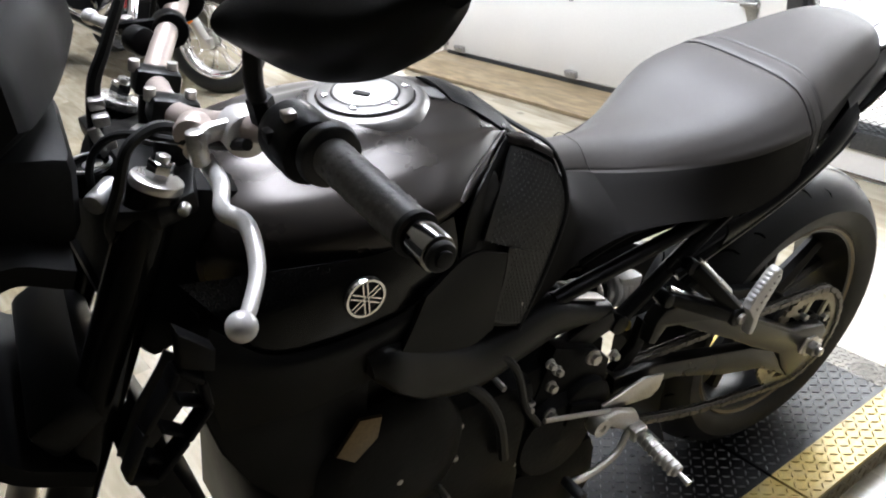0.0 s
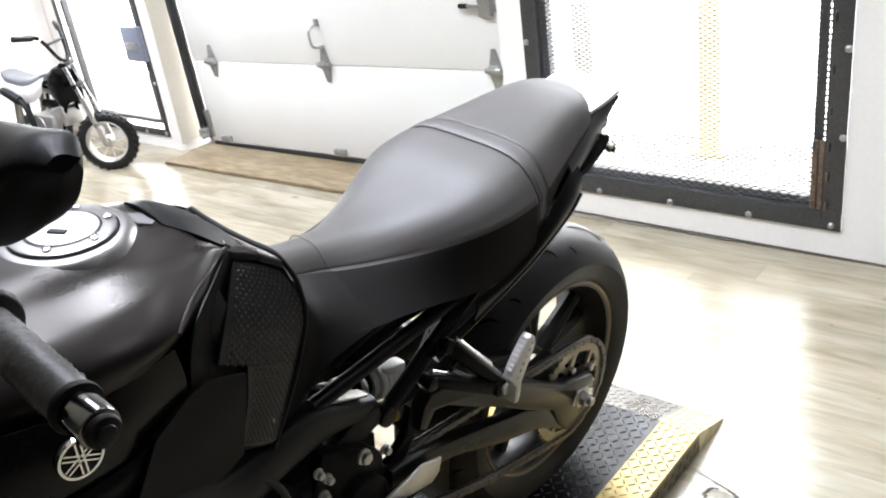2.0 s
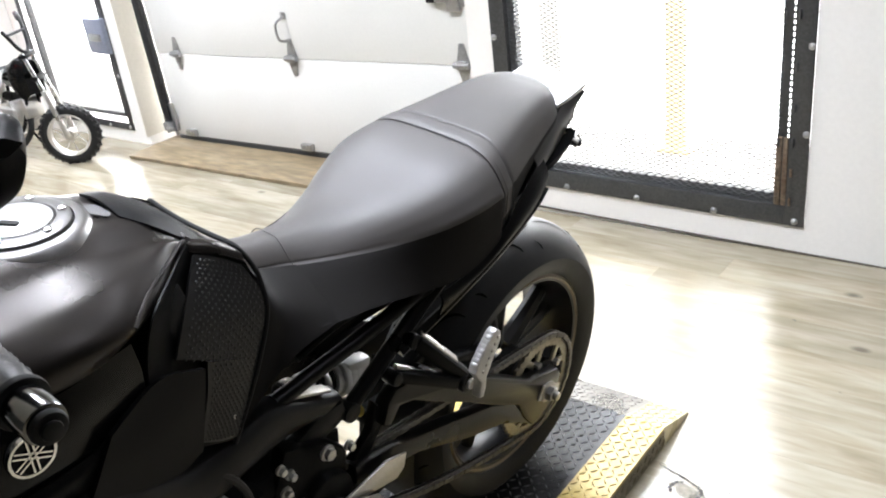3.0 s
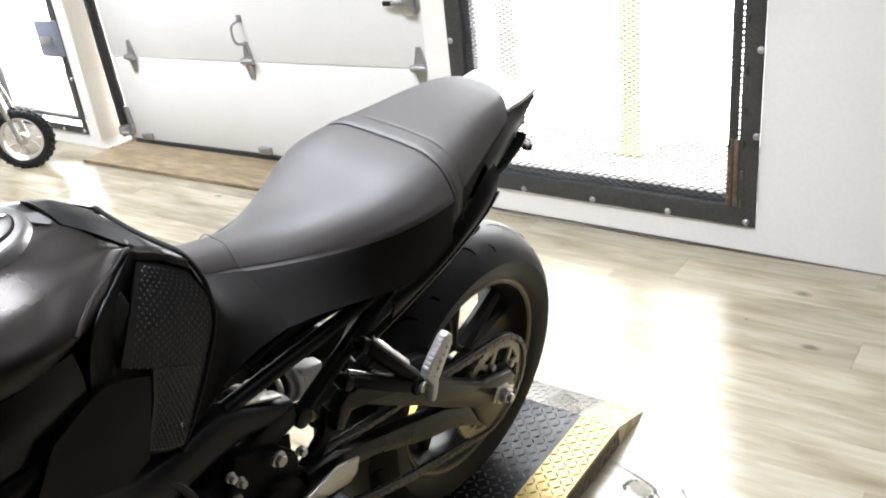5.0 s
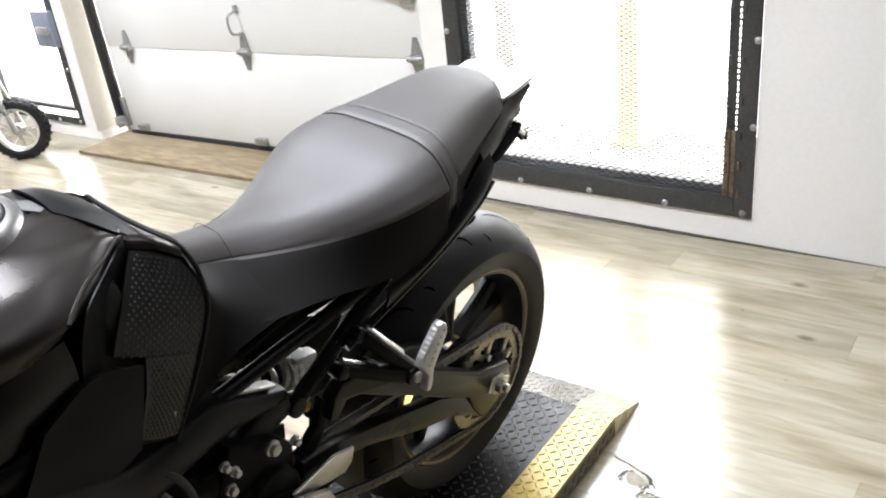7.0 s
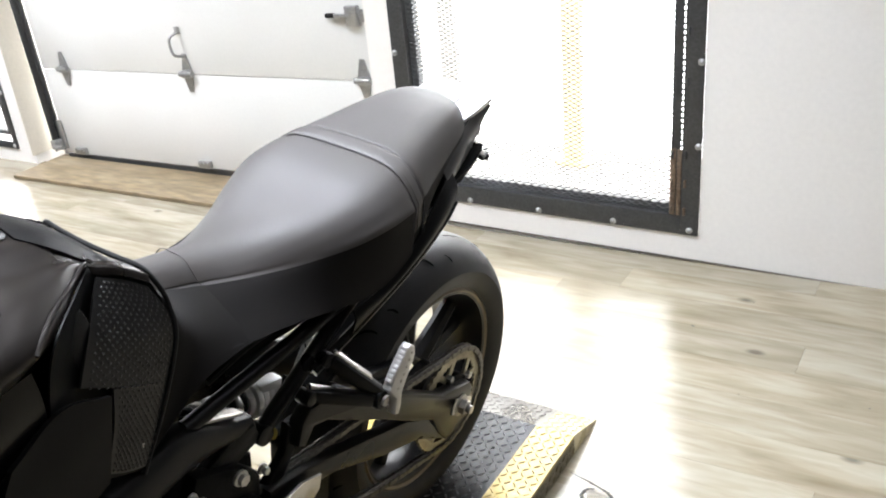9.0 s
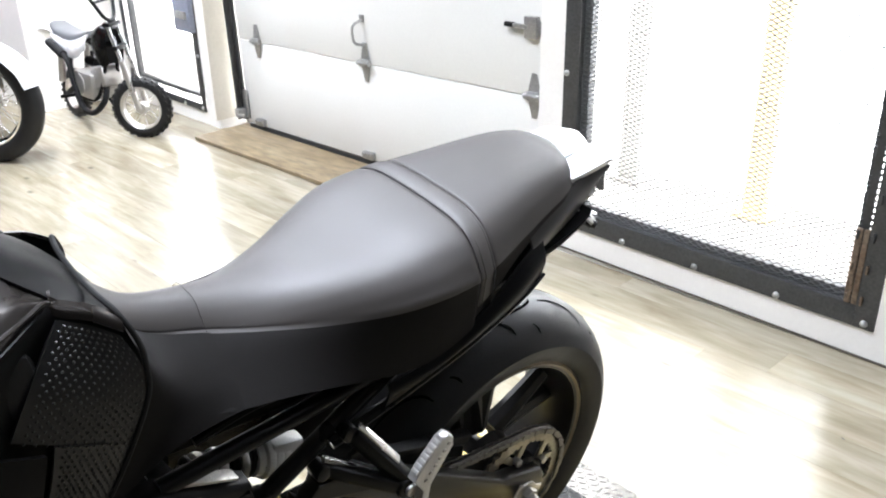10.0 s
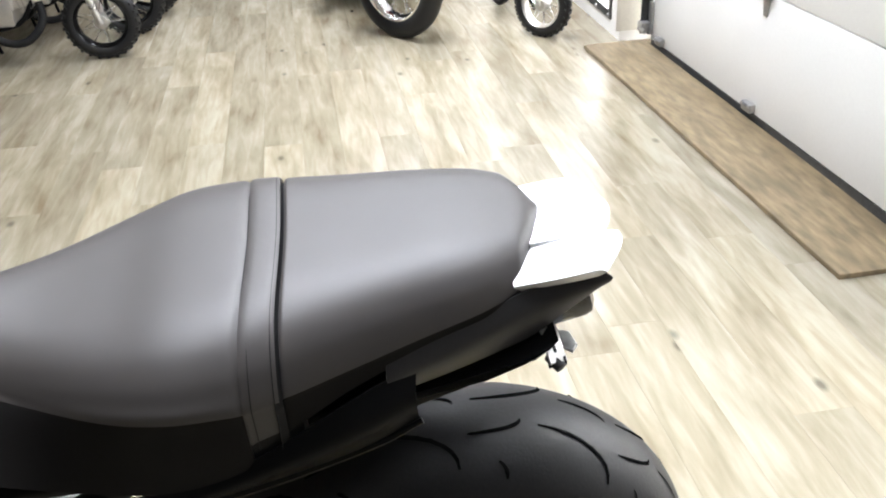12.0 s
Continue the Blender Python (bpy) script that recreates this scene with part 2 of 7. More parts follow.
    link(rr.outputs[0], p.inputs["Roughness"])
    b = n.new("ShaderNodeBump")
    b.inputs["Strength"].default_value, b.inputs["Distance"].default_value = 0.08, 0.001
    link(fine, b.inputs["Height"])
    link(b.outputs[0], p.inputs["Normal"])
    return m


M_PLANK = wood_floor_material()
M_PLY = material("dirty_plywood", (0.225, 0.170, 0.098), 0.5, 0.0, 0.38, 7, tint=(0.150, 0.116, 0.069), bump=0.3, wear=0.8, wear_scale=2.2, stretch=(1.2, 5.0, 1.0))
M_SCUFF_EDGE = material("grey_scuff_and_floor_edge", (0.085, 0.072, 0.056), 0.7, 0.0, 0.3, 200)
M_WORN = material("worn_plank_print", (0.27, 0.235, 0.175), 0.5, 0.0, 0.2, 90)
M_JOINT = material("dark_subfloor", (0.16, 0.125, 0.08), 0.7, 0.0, 0.2, 40)


# ---- mesh helpers ----
def finish(name, bm, mat, smooth=True):
    bmesh.ops.recalc_face_normals(bm, faces=bm.faces)
    me = bpy.data.meshes.new(name)
    bm.to_mesh(me)
    bm.free()
    me.materials.append(mat)
    if smooth:
        for poly in me.polygons:
            poly.use_smooth = True
        me.set_sharp_from_angle(angle=radians(38))
    return me


def part(name, bm, mat, parent, label="", smooth=True):
    ob = new(name, finish(name, bm, mat, smooth))
    ob.parent = parent
    if label:
        ob["label"] = label
    return ob


def thing(name, m, label, category, group="", kind=""):
    ob = new(name)
    ob.matrix_world = m
    return tagged(ob, label, category, group, kind)


def box(bm, c, s, rot=None, bevel=0.0):
    m = Matrix.Translation(c) @ (rot.to_4x4() if rot else Matrix()) @ Matrix.Diagonal((*s, 1))
    out = bmesh.ops.create_cube(bm, size=1.0, matrix=m)
    if bevel:
        edges = list({e for v in out["verts"] for e in v.link_edges})
        bmesh.ops.bevel(bm, geom=edges, offset=bevel, segments=2, affect="EDGES", profile=0.5)
    return bm


def span(a, b):
    """Centre, length and turn of a bar from a to b (its z along the bar)."""
    a, b = Vector(a), Vector(b)
    return (a + b) / 2, (b - a).length, (b - a).to_track_quat("Z", "Y").to_matrix()


def cyl(bm, a, b, r0, r1=None, seg=20, bevel=0.0):
    c, length, turn = span(a, b)
    m = Matrix.Translation(c) @ turn.to_4x4()
    out = bmesh.ops.create_cone(bm, cap_ends=True, segments=seg, radius1=r0, radius2=r0 if r1 is None else r1, depth=length, matrix=m)
    if bevel:
        edges = [e for e in {e for v in out["verts"] for e in v.link_edges} if any(len(f.verts) > 4 for f in e.link_faces)]
        bmesh.ops.bevel(bm, geom=edges, offset=bevel, segments=2, affect="EDGES", profile=0.5)
    return bm


def bar(bm, a, b, w, h, bevel=0.004, up=None):
    """A straight box bar between two points; w across, h along up."""
    a, b = Vector(a), Vector(b)
    z = (b - a).normalized()
    y = Vector(up or (0, 0, 1))
    x = y.cross(z).normalized()
    y = z.cross(x)
    turn = Matrix((x, y, z)).transposed()
    return box(bm, (a + b) / 2, (w, h, (b - a).length), turn, bevel)


def curve_points(pts, per=8):
    """Points along a smooth curve through pts."""
    p = [Vector(q) for q in pts]
    p = [2 * p[0] - p[1], *p, 2 * p[-1] - p[-2]]
    out = []
    for i in range(1, len(p) - 2):
        for k in range(per):
            t = k / per
            a, b, c, d = p[i - 1], p[i], p[i + 1], p[i + 2]
            out.append(0.5 * (2 * b + (c - a) * t + (2 * a - 5 * b + 4 * c - d) * t * t + (3 * b - a - 3 * c + d) * t ** 3))
    return out + [p[-2]]


def tube(bm, pts, r, seg=10, per=8, smooth=True, r_end=None, flat=1.0):
    """A round bar swept along a smooth curve; flat squeezes it along its own second axis."""
    path = curve_points(pts, per) if smooth else [Vector(q) for q in pts]
    rings, side = [], None
    for i, q in enumerate(path):
        d = (path[min(i + 1, len(path) - 1)] - path[max(i - 1, 0)]).normalized()
        if side is None:
            side = d.orthogonal().normalized()
        side = (side - d * side.dot(d)).normalized()
        up = d.cross(side)
        rr = r if r_end is None else r + (r_end - r) * i / (len(path) - 1)
        rings.append([bm.verts.new(q + rr * (math.cos(a) * side + flat * math.sin(a) * up)) for a in [2 * math.pi * k / seg for k in range(seg)]])
    for a, b in zip(rings, rings[1:]):
        for k in range(seg):
            bm.faces.new((a[k], a[(k + 1) % seg], b[(k + 1) % seg], b[k]))
    bm.faces.new(rings[0][::-1])
    bm.faces.new(rings[-1])
    return bm


def plate(bm, outline, x0, x1, bevel=0.003, axis="x"):
    """A plate with an outline in (y, z), from x0 to x1."""
    put = {"x": lambda u, v, w: (w, u, v), "y": lambda u, v, w: (u, w, v), "z": lambda u, v, w: (u, v, w)}[axis]
    low = [bm.verts.new(put(u, v, x0)) for u, v in outline]
    high = [bm.verts.new(put(u, v, x1)) for u, v in outline]
    faces = [bm.faces.new(low[::-1]), bm.faces.new(high)]
    n = len(outline)
    for i in range(n):
        faces.append(bm.faces.new((low[i], low[(i + 1) % n], high[(i + 1) % n], high[i])))
    bmesh.ops.recalc_face_normals(bm, faces=faces)
    if bevel:
        edges = [e for f in faces[:2] for e in f.edges]
        bmesh.ops.bevel(bm, geom=edges, offset=bevel, segments=2, affect="EDGES", profile=0.5)
    return bm


def skin(bm, rows, per_u=6, per_v=6, thick=0.0, cap=False):
    """A smooth sheet through a grid of points; thick gives it a back; cap closes the two end rows."""
    fine = [curve_points(r, per_v) for r in rows]
    cols = [curve_points([r[k] for r in fine], per_u) for k in range(len(fine[0]))]
    grid = [[bm.verts.new(c[i]) for c in cols] for i in range(len(cols[0]))]
    faces = []
    for a, b in zip(grid, grid[1:]):
        for k in range(len(a) - 1):
            faces.append(bm.faces.new((a[k], a[k + 1], b[k + 1], b[k])))
    if cap:
        bm.faces.new(grid[0])
        bm.faces.new(grid[-1][::-1])
    bmesh.ops.recalc_face_normals(bm, faces=list(bm.faces))
    if thick:
        bmesh.ops.solidify(bm, geom=faces, thickness=thick)
    return bm


def lathe(bm, profile, c=(0, 0, 0), axis="x", seg=48, close=False):
    """A turned body: profile of (along the axis, radius)."""
    c = Vector(c)
    put = {"x": lambda u, r, a: Vector((u, r * math.cos(a), r * math.sin(a))),
           "y": lambda u, r, a: Vector((r * math.cos(a), u, r * math.sin(a))),
           "z": lambda u, r, a: Vector((r * math.cos(a), r * math.sin(a), u))}[axis]
    rings = [[bm.verts.new(c + put(u, r, 2 * math.pi * k / seg)) for k in range(seg)] for u, r in profile]
    pairs = list(zip(rings, rings[1:])) + ([(rings[-1], rings[0])] if close else [])
    for a, b in pairs:
        for k in range(seg):
            bm.faces.new((a[k], a[(k + 1) % seg], b[(k + 1) % seg], b[k]))
    if not close:
        for ring in (rings[0], rings[-1]):
            if (ring[0].co - ring[seg // 2].co).length > 1e-5:
                bm.faces.new(ring)
    return bm


def B():
    return bmesh.new()

# ---- the room ----
WALL_Y, WALL_BACK, CEIL_Z = 2.252, 2.46, 2.85
SLOPE_X = 0.014                                  # the floor falls a little towards the far end of the aisle


def floor_z(x):
    return SLOPE_X * (x + 0.35)


X0, X1, Y0 = -9.8, 3.8, -4.6
DOOR_L, DOOR_R, DOOR_Y = -3.955, -1.638, 2.383     # overhead door opening
GATE_L, GATE_R, GATE_B, GATE_T = -1.524, -0.350, 0.098, 2.0
GATE2_L, GATE2_R, GATE2_B = -4.985, -4.083, 0.020


def wall_piece(bm, x0, x1, z0, z1, y0=WALL_Y, y1=WALL_BACK):
    box(bm, ((x0 + x1) / 2, (y0 + y1) / 2, (z0 + z1) / 2), (x1 - x0, y1 - y0, z1 - z0))


floor = tagged(new("floor"), "pale oak vinyl plank floor with glossy daylight glare", "floor", kind="structure")
bm = B()
box(bm, ((X0 + X1) / 2, (Y0 + WALL_BACK) / 2, -0.06), (X1 - X0, WALL_BACK - Y0, 0.112))
part("subfloor", bm, M_JOINT, floor, smooth=False)
floor.matrix_world = Matrix.Translation((-0.35, 0, 0)) @ pose(0, 0, 0, 0, -math.degrees(math.atan(SLOPE_X)), 0) @ Matrix.Translation((0.35, 0, 0))

wall = tagged(new("wall_north"), "white painted wall with a roll-up door and gated openings", "wall", kind="structure")
bm = B()
wall_piece(bm, X0, GATE2_L, -0.16, CEIL_Z)
wall_piece(bm, GATE2_R, DOOR_L, -0.16, CEIL_Z)
wall_piece(bm, DOOR_R, GATE_L, -0.16, CEIL_Z)
wall_piece(bm, GATE_R, X1, -0.16, CEIL_Z)
wall_piece(bm, GATE2_L, GATE2_R, -0.16, GATE2_B)
wall_piece(bm, GATE_L, GATE_R, -0.16, GATE_B)
for a, b, z in ((GATE2_L, GATE2_R, GATE_T), (DOOR_L, DOOR_R, 2.13), (GATE_L, GATE_R, GATE_T)):
    wall_piece(bm, a, b, z, CEIL_Z)
part("plaster", bm, M_WALL, wall, smooth=False)
bm = B()
box(bm, (DOOR_L + 0.002, (WALL_Y + DOOR_Y) / 2 + 0.003, 1.15), (0.005, DOOR_Y - WALL_Y + 0.05, 2.3))
part("door_reveal", bm, M_REVEAL, wall, "cream painted reveal", smooth=False)

# Unseen walls; their dark colour holds fill light off the bike's side.
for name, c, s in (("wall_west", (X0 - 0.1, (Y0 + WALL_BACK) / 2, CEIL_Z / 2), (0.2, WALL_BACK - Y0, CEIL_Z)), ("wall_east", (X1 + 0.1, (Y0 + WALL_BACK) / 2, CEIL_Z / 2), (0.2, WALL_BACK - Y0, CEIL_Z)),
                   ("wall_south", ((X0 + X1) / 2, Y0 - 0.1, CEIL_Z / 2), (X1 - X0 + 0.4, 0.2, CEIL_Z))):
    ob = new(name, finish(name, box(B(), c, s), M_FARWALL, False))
    tagged(ob, "unseen plain wall closing the showroom, kept dark against fill light", "wall", kind="structure")
ob = new("ceiling", finish("ceiling", box(B(), ((X0 + X1) / 2, (Y0 + WALL_BACK) / 2, CEIL_Z + 0.1), (X1 - X0 + 0.4, WALL_BACK - Y0 + 0.4, 0.2)), M_CEIL, False))
tagged(ob, "white painted ceiling above the showroom", "ceiling", kind="structure")

# stub wall at the end of the aisle
ob = new("wall_stub", finish("wall_stub", box(B(), (-5.40, 1.97, CEIL_Z / 2 - 0.08), (0.57, 0.560, CEIL_Z + 0.16), None, 0.01), M_WALL, False))
tagged(ob, "white painted stub wall beside the small dirt bike", "wall", kind="structure")

for lx, ly, watts in CEILING:
    fix = thing("ceiling_light", pose(lx, ly, 2.81), "assumed white fluorescent ceiling light fitting, out of view", "ceiling light", "ceiling lights")
    part("housing", box(B(), (0, 0, 0.022), (1.35, 0.38, 0.03), None, 0.006), M_CEIL, fix)


# ---- overhead door ----
SAG = Matrix.Translation((-2.73, 0, 0)) @ pose(0, 0, 0, 0, -1.7, 0) @ Matrix.Translation((2.73, 0, -0.012))   # the door hangs a little out of level
door = thing("door_1", SAG, "white sectional overhead door with steel hinges, closed", "overhead door", kind="structure")
DX0, DX1, SEC = DOOR_L + 0.085, DOOR_R - 0.012, 0.468
z = 0.022
while z < 2.1:
    bm = B()
    h = min(SEC, 2.14 - z)
    box(bm, ((DX0 + DX1) / 2, DOOR_Y + 0.025, z + h / 2), (DX1 - DX0, 0.045, h - 0.004), None, 0.003)
    part("door_panel", bm, M_DOOR, door)
    z += SEC
bm = B()
for k in range(30):                               # the worn seal leaves chinks of daylight
    a, b = DX0 + (DX1 - DX0) * k / 30, DX0 + (DX1 - DX0) * (k + 1) / 30
    low = -0.026 + (0.006, 0.026, 0.004, 0.022, 0.030, 0.004, 0.006, 0.024)[(k * 5 + k // 3) % 8] + 0.012 * (1 - k / 15)
    box(bm, ((a + b) / 2, DOOR_Y + 0.016, (low + 0.018) / 2), (b - a, 0.02, 0.018 - low))
part("bottom_seal", bm, M_GATE, door, "black rubber bottom seal")
bm = B()
box(bm, (DX0 - 0.018, DOOR_Y - 0.002, 1.09), (0.024, 0.016, 2.1), None, 0.002)
box(bm, (DX0 - 0.036, DOOR_Y - 0.02, 1.09), (0.006, 0.045, 2.1), None, 0.001)
part("door_track", bm, M_GATE, door, "dark steel vertical track")
bm = B()
box(bm, (DX0 + 0.005, DOOR_Y - 0.006, 0.13), (0.055, 0.008, 0.16), None, 0.002)
box(bm, (DX0 - 0.02, DOOR_Y - 0.03, 0.08), (0.05, 0.05, 0.05), None, 0.004)
cyl(bm, (DX0 - 0.02, DOOR_Y - 0.05, 0.07), (DX0 + 0.05, DOOR_Y - 0.05, 0.07), 0.012, seg=12)
part("bottom_bracket", bm, M_GALV, door, "galvanised bottom bracket")
for bx in (DX0 + 0.15, -2.79):
    bm = B()
    box(bm, (bx, DOOR_Y - 0.012, 0.048), (0.075, 0.024, 0.036), None, 0.003)
    for k in (-0.025, 0, 0.025):
        cyl(bm, (bx + k, DOOR_Y - 0.022, 0.056), (bx + k, DOOR_Y - 0.03, 0.056), 0.008, seg=8)
    part("bottom_stop", bm, M_GALV, door)


def hinge(parent, x, z):
    bm = B()
    for s in (1, -1):
        plate(bm, [(x - 0.034, z + 0.004 * s), (x + 0.034, z + 0.004 * s), (x + 0.012, z + 0.088 * s), (x - 0.012, z + 0.088 * s)], DOOR_Y - 0.004, DOOR_Y, 0.001, "y")
    cyl(bm, (x - 0.04, DOOR_Y - 0.014, z), (x + 0.04, DOOR_Y - 0.014, z), 0.013, seg=12)
    box(bm, (x, DOOR_Y - 0.012, z), (0.05, 0.022, 0.035), None, 0.004)
    part("hinge", bm, M_GALV, parent, "galvanised steel door hinge")


for hz in (0.496, 0.964, 1.432):
    for hx in (-3.68, -2.775, -1.755):
        hinge(door, hx, hz)
bm = B()
tube(bm, [(-2.782, DOOR_Y - 0.005, 0.690), (-2.792, DOOR_Y - 0.045, 0.672), (-2.797, DOOR_Y - 0.05, 0.635), (-2.789, DOOR_Y - 0.045, 0.592), (-2.774, DOOR_Y - 0.006, 0.577)], 0.0065, 8)
box(bm, (-2.782, DOOR_Y - 0.003, 0.697), (0.030, 0.006, 0.034), None, 0.002)
box(bm, (-2.774, DOOR_Y - 0.003, 0.572), (0.030, 0.006, 0.034), None, 0.002)
part("lift_handle", bm, M_GALV, door, "curved steel lift handle")
bm = B()
box(bm, (-1.760, DOOR_Y - 0.012, 0.758), (0.062, 0.024, 0.082), None, 0.004)
box(bm, (-1.710, DOOR_Y - 0.006, 0.758), (0.050, 0.012, 0.050), None, 0.003)
bar(bm, (-1.845, DOOR_Y - 0.02, 0.762), (-1.775, DOOR_Y - 0.02, 0.760), 0.018, 0.014, 0.003)
part("slide_bolt", bm, M_GALV, door, "galvanised slide bolt lock")
part("bolt_tip", cyl(B(), (-1.885, DOOR_Y - 0.02, 0.762), (-1.843, DOOR_Y - 0.02, 0.762), 0.010, seg=12), M_SEAL, door)
# side track at the far jamb
bm = B()
box(bm, (DX1 + 0.004, DOOR_Y - 0.02, 1.09), (0.006, 0.06, 2.1), None, 0.001)
part("door_track", bm, M_GALV, door)

board = new("threshold_board", finish("threshold_board", box(B(), (0, 0.010, 0.0095), (2.235, 0.312, 0.018), None, 0.003), M_PLY))
board.matrix_world = pose(-2.765, 2.215, floor_z(-2.765), 0, -0.8, 1.3)
tagged(board, "dirty brown plywood strip lying before the roll-up door", "plywood board")


# ---- mesh gates ----
def expanded_mesh(x0, x1, z0, z1, y, w=0.032, h=0.0165, r=0.0019):
    """Expanded metal: zigzag strands one above the other that meet at the knuckles."""
    verts, faces = [], []
    rows, cols = int((z1 - z0) / h), int((x1 - x0) / (w / 2))
    for c in range(rows + 1):
        for side in (-1, 1):
            last = None
            for i in range(cols + 1):
                zz = z0 + c * h + side * (h / 2 - 0.0006 if i % 2 else 0.0006)
                x = x0 + i * w / 2
                b = len(verts)
                dy = side * 0.0012
                verts += [(x, y + dy, zz - r), (x, y + dy - r, zz), (x, y + dy, zz + r), (x, y + dy + r, zz)]
                if last is not None:
                    faces += [(last + k, last + (k + 1) % 4, b + (k + 1) % 4, b + k) for k in range(4)]
                last = b
    return verts, faces


def mesh_gate(name, x0, x1, z0, z1, label, slit=0.003, f=0.064, inner=0.031, gap=0.0):
    g = thing(name, pose(0, 0, 0), label, "security gate", kind="structure")
    y = WALL_Y
    for nm, c, s in (("frame_post", (x0 + f / 2, y - 0.004, (z0 + z1) / 2), (f, 0.008, z1 - z0)),
                     ("frame_post", (x1 - f / 2, y - 0.004, (z0 + z1) / 2), (f, 0.008, z1 - z0)),
                     ("frame_rail", ((x0 + x1) / 2, y - 0.004, z0 + (0.034 if not gap else f / 2)), (x1 - x0 - 2 * f, 0.008, 0.068 if not gap else f)),
                     ("frame_rail", ((x0 + x1) / 2, y - 0.004, z1 - 0.034), (x1 - x0 - 2 * f, 0.008, 0.068))):
        part(nm, box(B(), c, s, None, 0.0015), M_GATE, g)
    if not gap:
        for nm, c, s in (("frame_flange", (x0 + f - 0.003, y + 0.028, (z0 + z1) / 2), (0.006, 0.056, z1 - z0 - 0.12)),
                         ("frame_flange", (x1 - f + 0.003, y + 0.028, z0 + (0.06 + 0.34) / 2 if slit > 0.005 else (z0 + z1) / 2), (0.006, 0.056, 0.28 if slit > 0.005 else z1 - z0 - 0.12)),
                         ("frame_flange", ((x0 + x1) / 2, y + 0.028, z0 + 0.065), (x1 - x0 - 2 * f - 0.014, 0.056, 0.006))):
            part(nm, box(B(), c, s), M_GATE, g, smooth=False)
    a, b, lo, hi = x0 + f + 0.003 + gap, x1 - f - slit - gap, z0 + max(0.0685, f + gap), z1 - 0.0685
    for nm, c, s in (("leaf_stile", (a + inner / 2, y + 0.03, (lo + hi) / 2), (inner, 0.035, hi - lo)),
                     ("leaf_stile", (b - inner / 2, y + (0.018 if slit > 0.005 else 0.03), (lo + hi) / 2), (inner, 0.012 if slit > 0.005 else 0.035, hi - lo)),
                     ("leaf_rail", ((a + b) / 2, y + 0.03, lo + inner / 2), (b - a - 2 * inner, 0.035, inner)),
                     ("leaf_rail", ((a + b) / 2, y + 0.03, hi - inner / 2), (b - a - 2 * inner, 0.035, inner))):
        part(nm, box(B(), c, s, None, 0.002), M_GATE, g)
    v, fc = expanded_mesh(a + 0.004, b - 0.004, lo + 0.004, hi - 0.004, y + 0.008)
    me = bpy.data.meshes.new("wire_mesh")
    me.from_pydata(v, [], fc)
    me.materials.append(M_GATE)
    ob = new("wire_mesh", me)
    ob.parent = g
    tagged(ob, "expanded steel diamond mesh", kind="stuff")
    n = 0
    bolts = [(x0 + 0.020, z0 + 0.012), (x1 - 0.031, z0 + 0.018)]
    bolts += [(x0 + (x1 - x0) * (0.249 + 0.247 * k), z0 + 0.013) for k in range(3)]
    bolts += [(x0 + 0.014, z0 + 0.020 + 0.277 * k) for k in range(1, 7)] + [(x1 - 0.010, z0 + 0.043 + 0.277 * k) for k in range(1, 7)]
    for bx, bz in bolts:
        bm = B()
        lathe(bm, [(-0.004, 0.012), (-0.009, 0.0105), (-0.013, 0.006), (-0.014, 0.001)], (bx, y - 0.004, bz), "y", 12)
        part("bolt", bm, M_GALV, g)
    return g


gate = mesh_gate("window_1", GATE_L, GATE_R, GATE_B, GATE_T, "black steel framed opening closed by a diamond mesh gate", 0.0115)
for hz in (0.185, 0.285, 0.385, 0.50, 0.63, 0.79, 0.97, 1.2, 1.42, 1.65):
    bm = B()
    for dx in (-0.094, -0.050):
        box(bm, (GATE_R + dx, WALL_Y - 0.012, hz), (0.008, 0.012, 0.028), None, 0.003)
    part("mesh_clip", bm, M_RUST if hz < 0.32 else M_GATE, gate)
bm = B()
for dx, w in ((-0.092, 0.018), (-0.071, 0.016)):
    box(bm, (GATE_R + dx, WALL_Y - 0.006, 0.285), (w, 0.010, 0.235), None, 0.002)
part("rust_strip", bm, M_RUST, gate, "bare rusty steel strips beside the frame post")
# edge strands of the mesh across the slit
bm = B()
z = 0.41
while z < GATE_T - 0.08:
    box(bm, (GATE_R - 0.0698, WALL_Y + 0.010, z), (0.015, 0.004, 0.0078))
    z += 0.019
ob = part("mesh_edge", bm, M_GATE, gate, smooth=False)
ob["kind"] = "stuff"
bm = B()
box(bm, (GATE_L + 0.142, WALL_Y - 0.004, 0.344), (0.108, 0.006, 0.130), None, 0.001)
part("latch_plate", bm, M_GATE, gate, "dark steel latch plate")
bm = B()
box(bm, (GATE_L + 0.070, WALL_Y - 0.022, 0.344), (0.072, 0.026, 0.026), None, 0.004)
tube(bm, [(GATE_L + 0.085, WALL_Y - 0.036, 0.338), (GATE_L + 0.110, WALL_Y - 0.042, 0.334), (GATE_L + 0.117, WALL_Y - 0.042, 0.317), (GATE_L + 0.117, WALL_Y - 0.040, 0.255)], 0.006, 8)
box(bm, (GATE_L + 0.022, WALL_Y - 0.014, 0.352), (0.028, 0.014, 0.080), None, 0.003)
box(bm, (GATE_L + 0.098, WALL_Y - 0.020, 0.354), (0.020, 0.020, 0.048), None, 0.003)
part("latch", bm, M_GALV, gate, "galvanised slide latch")

gate2 = mesh_gate("window_2", GATE2_L, GATE2_R, GATE2_B, GATE_T, "black framed mesh gate behind the small dirt bike", f=0.040, inner=0.021, gap=0.023)
bm = B()
box(bm, (GATE2_R - 0.088, WALL_Y - 0.02, 0.567), (0.175, 0.035, 0.195), None, 0.004)
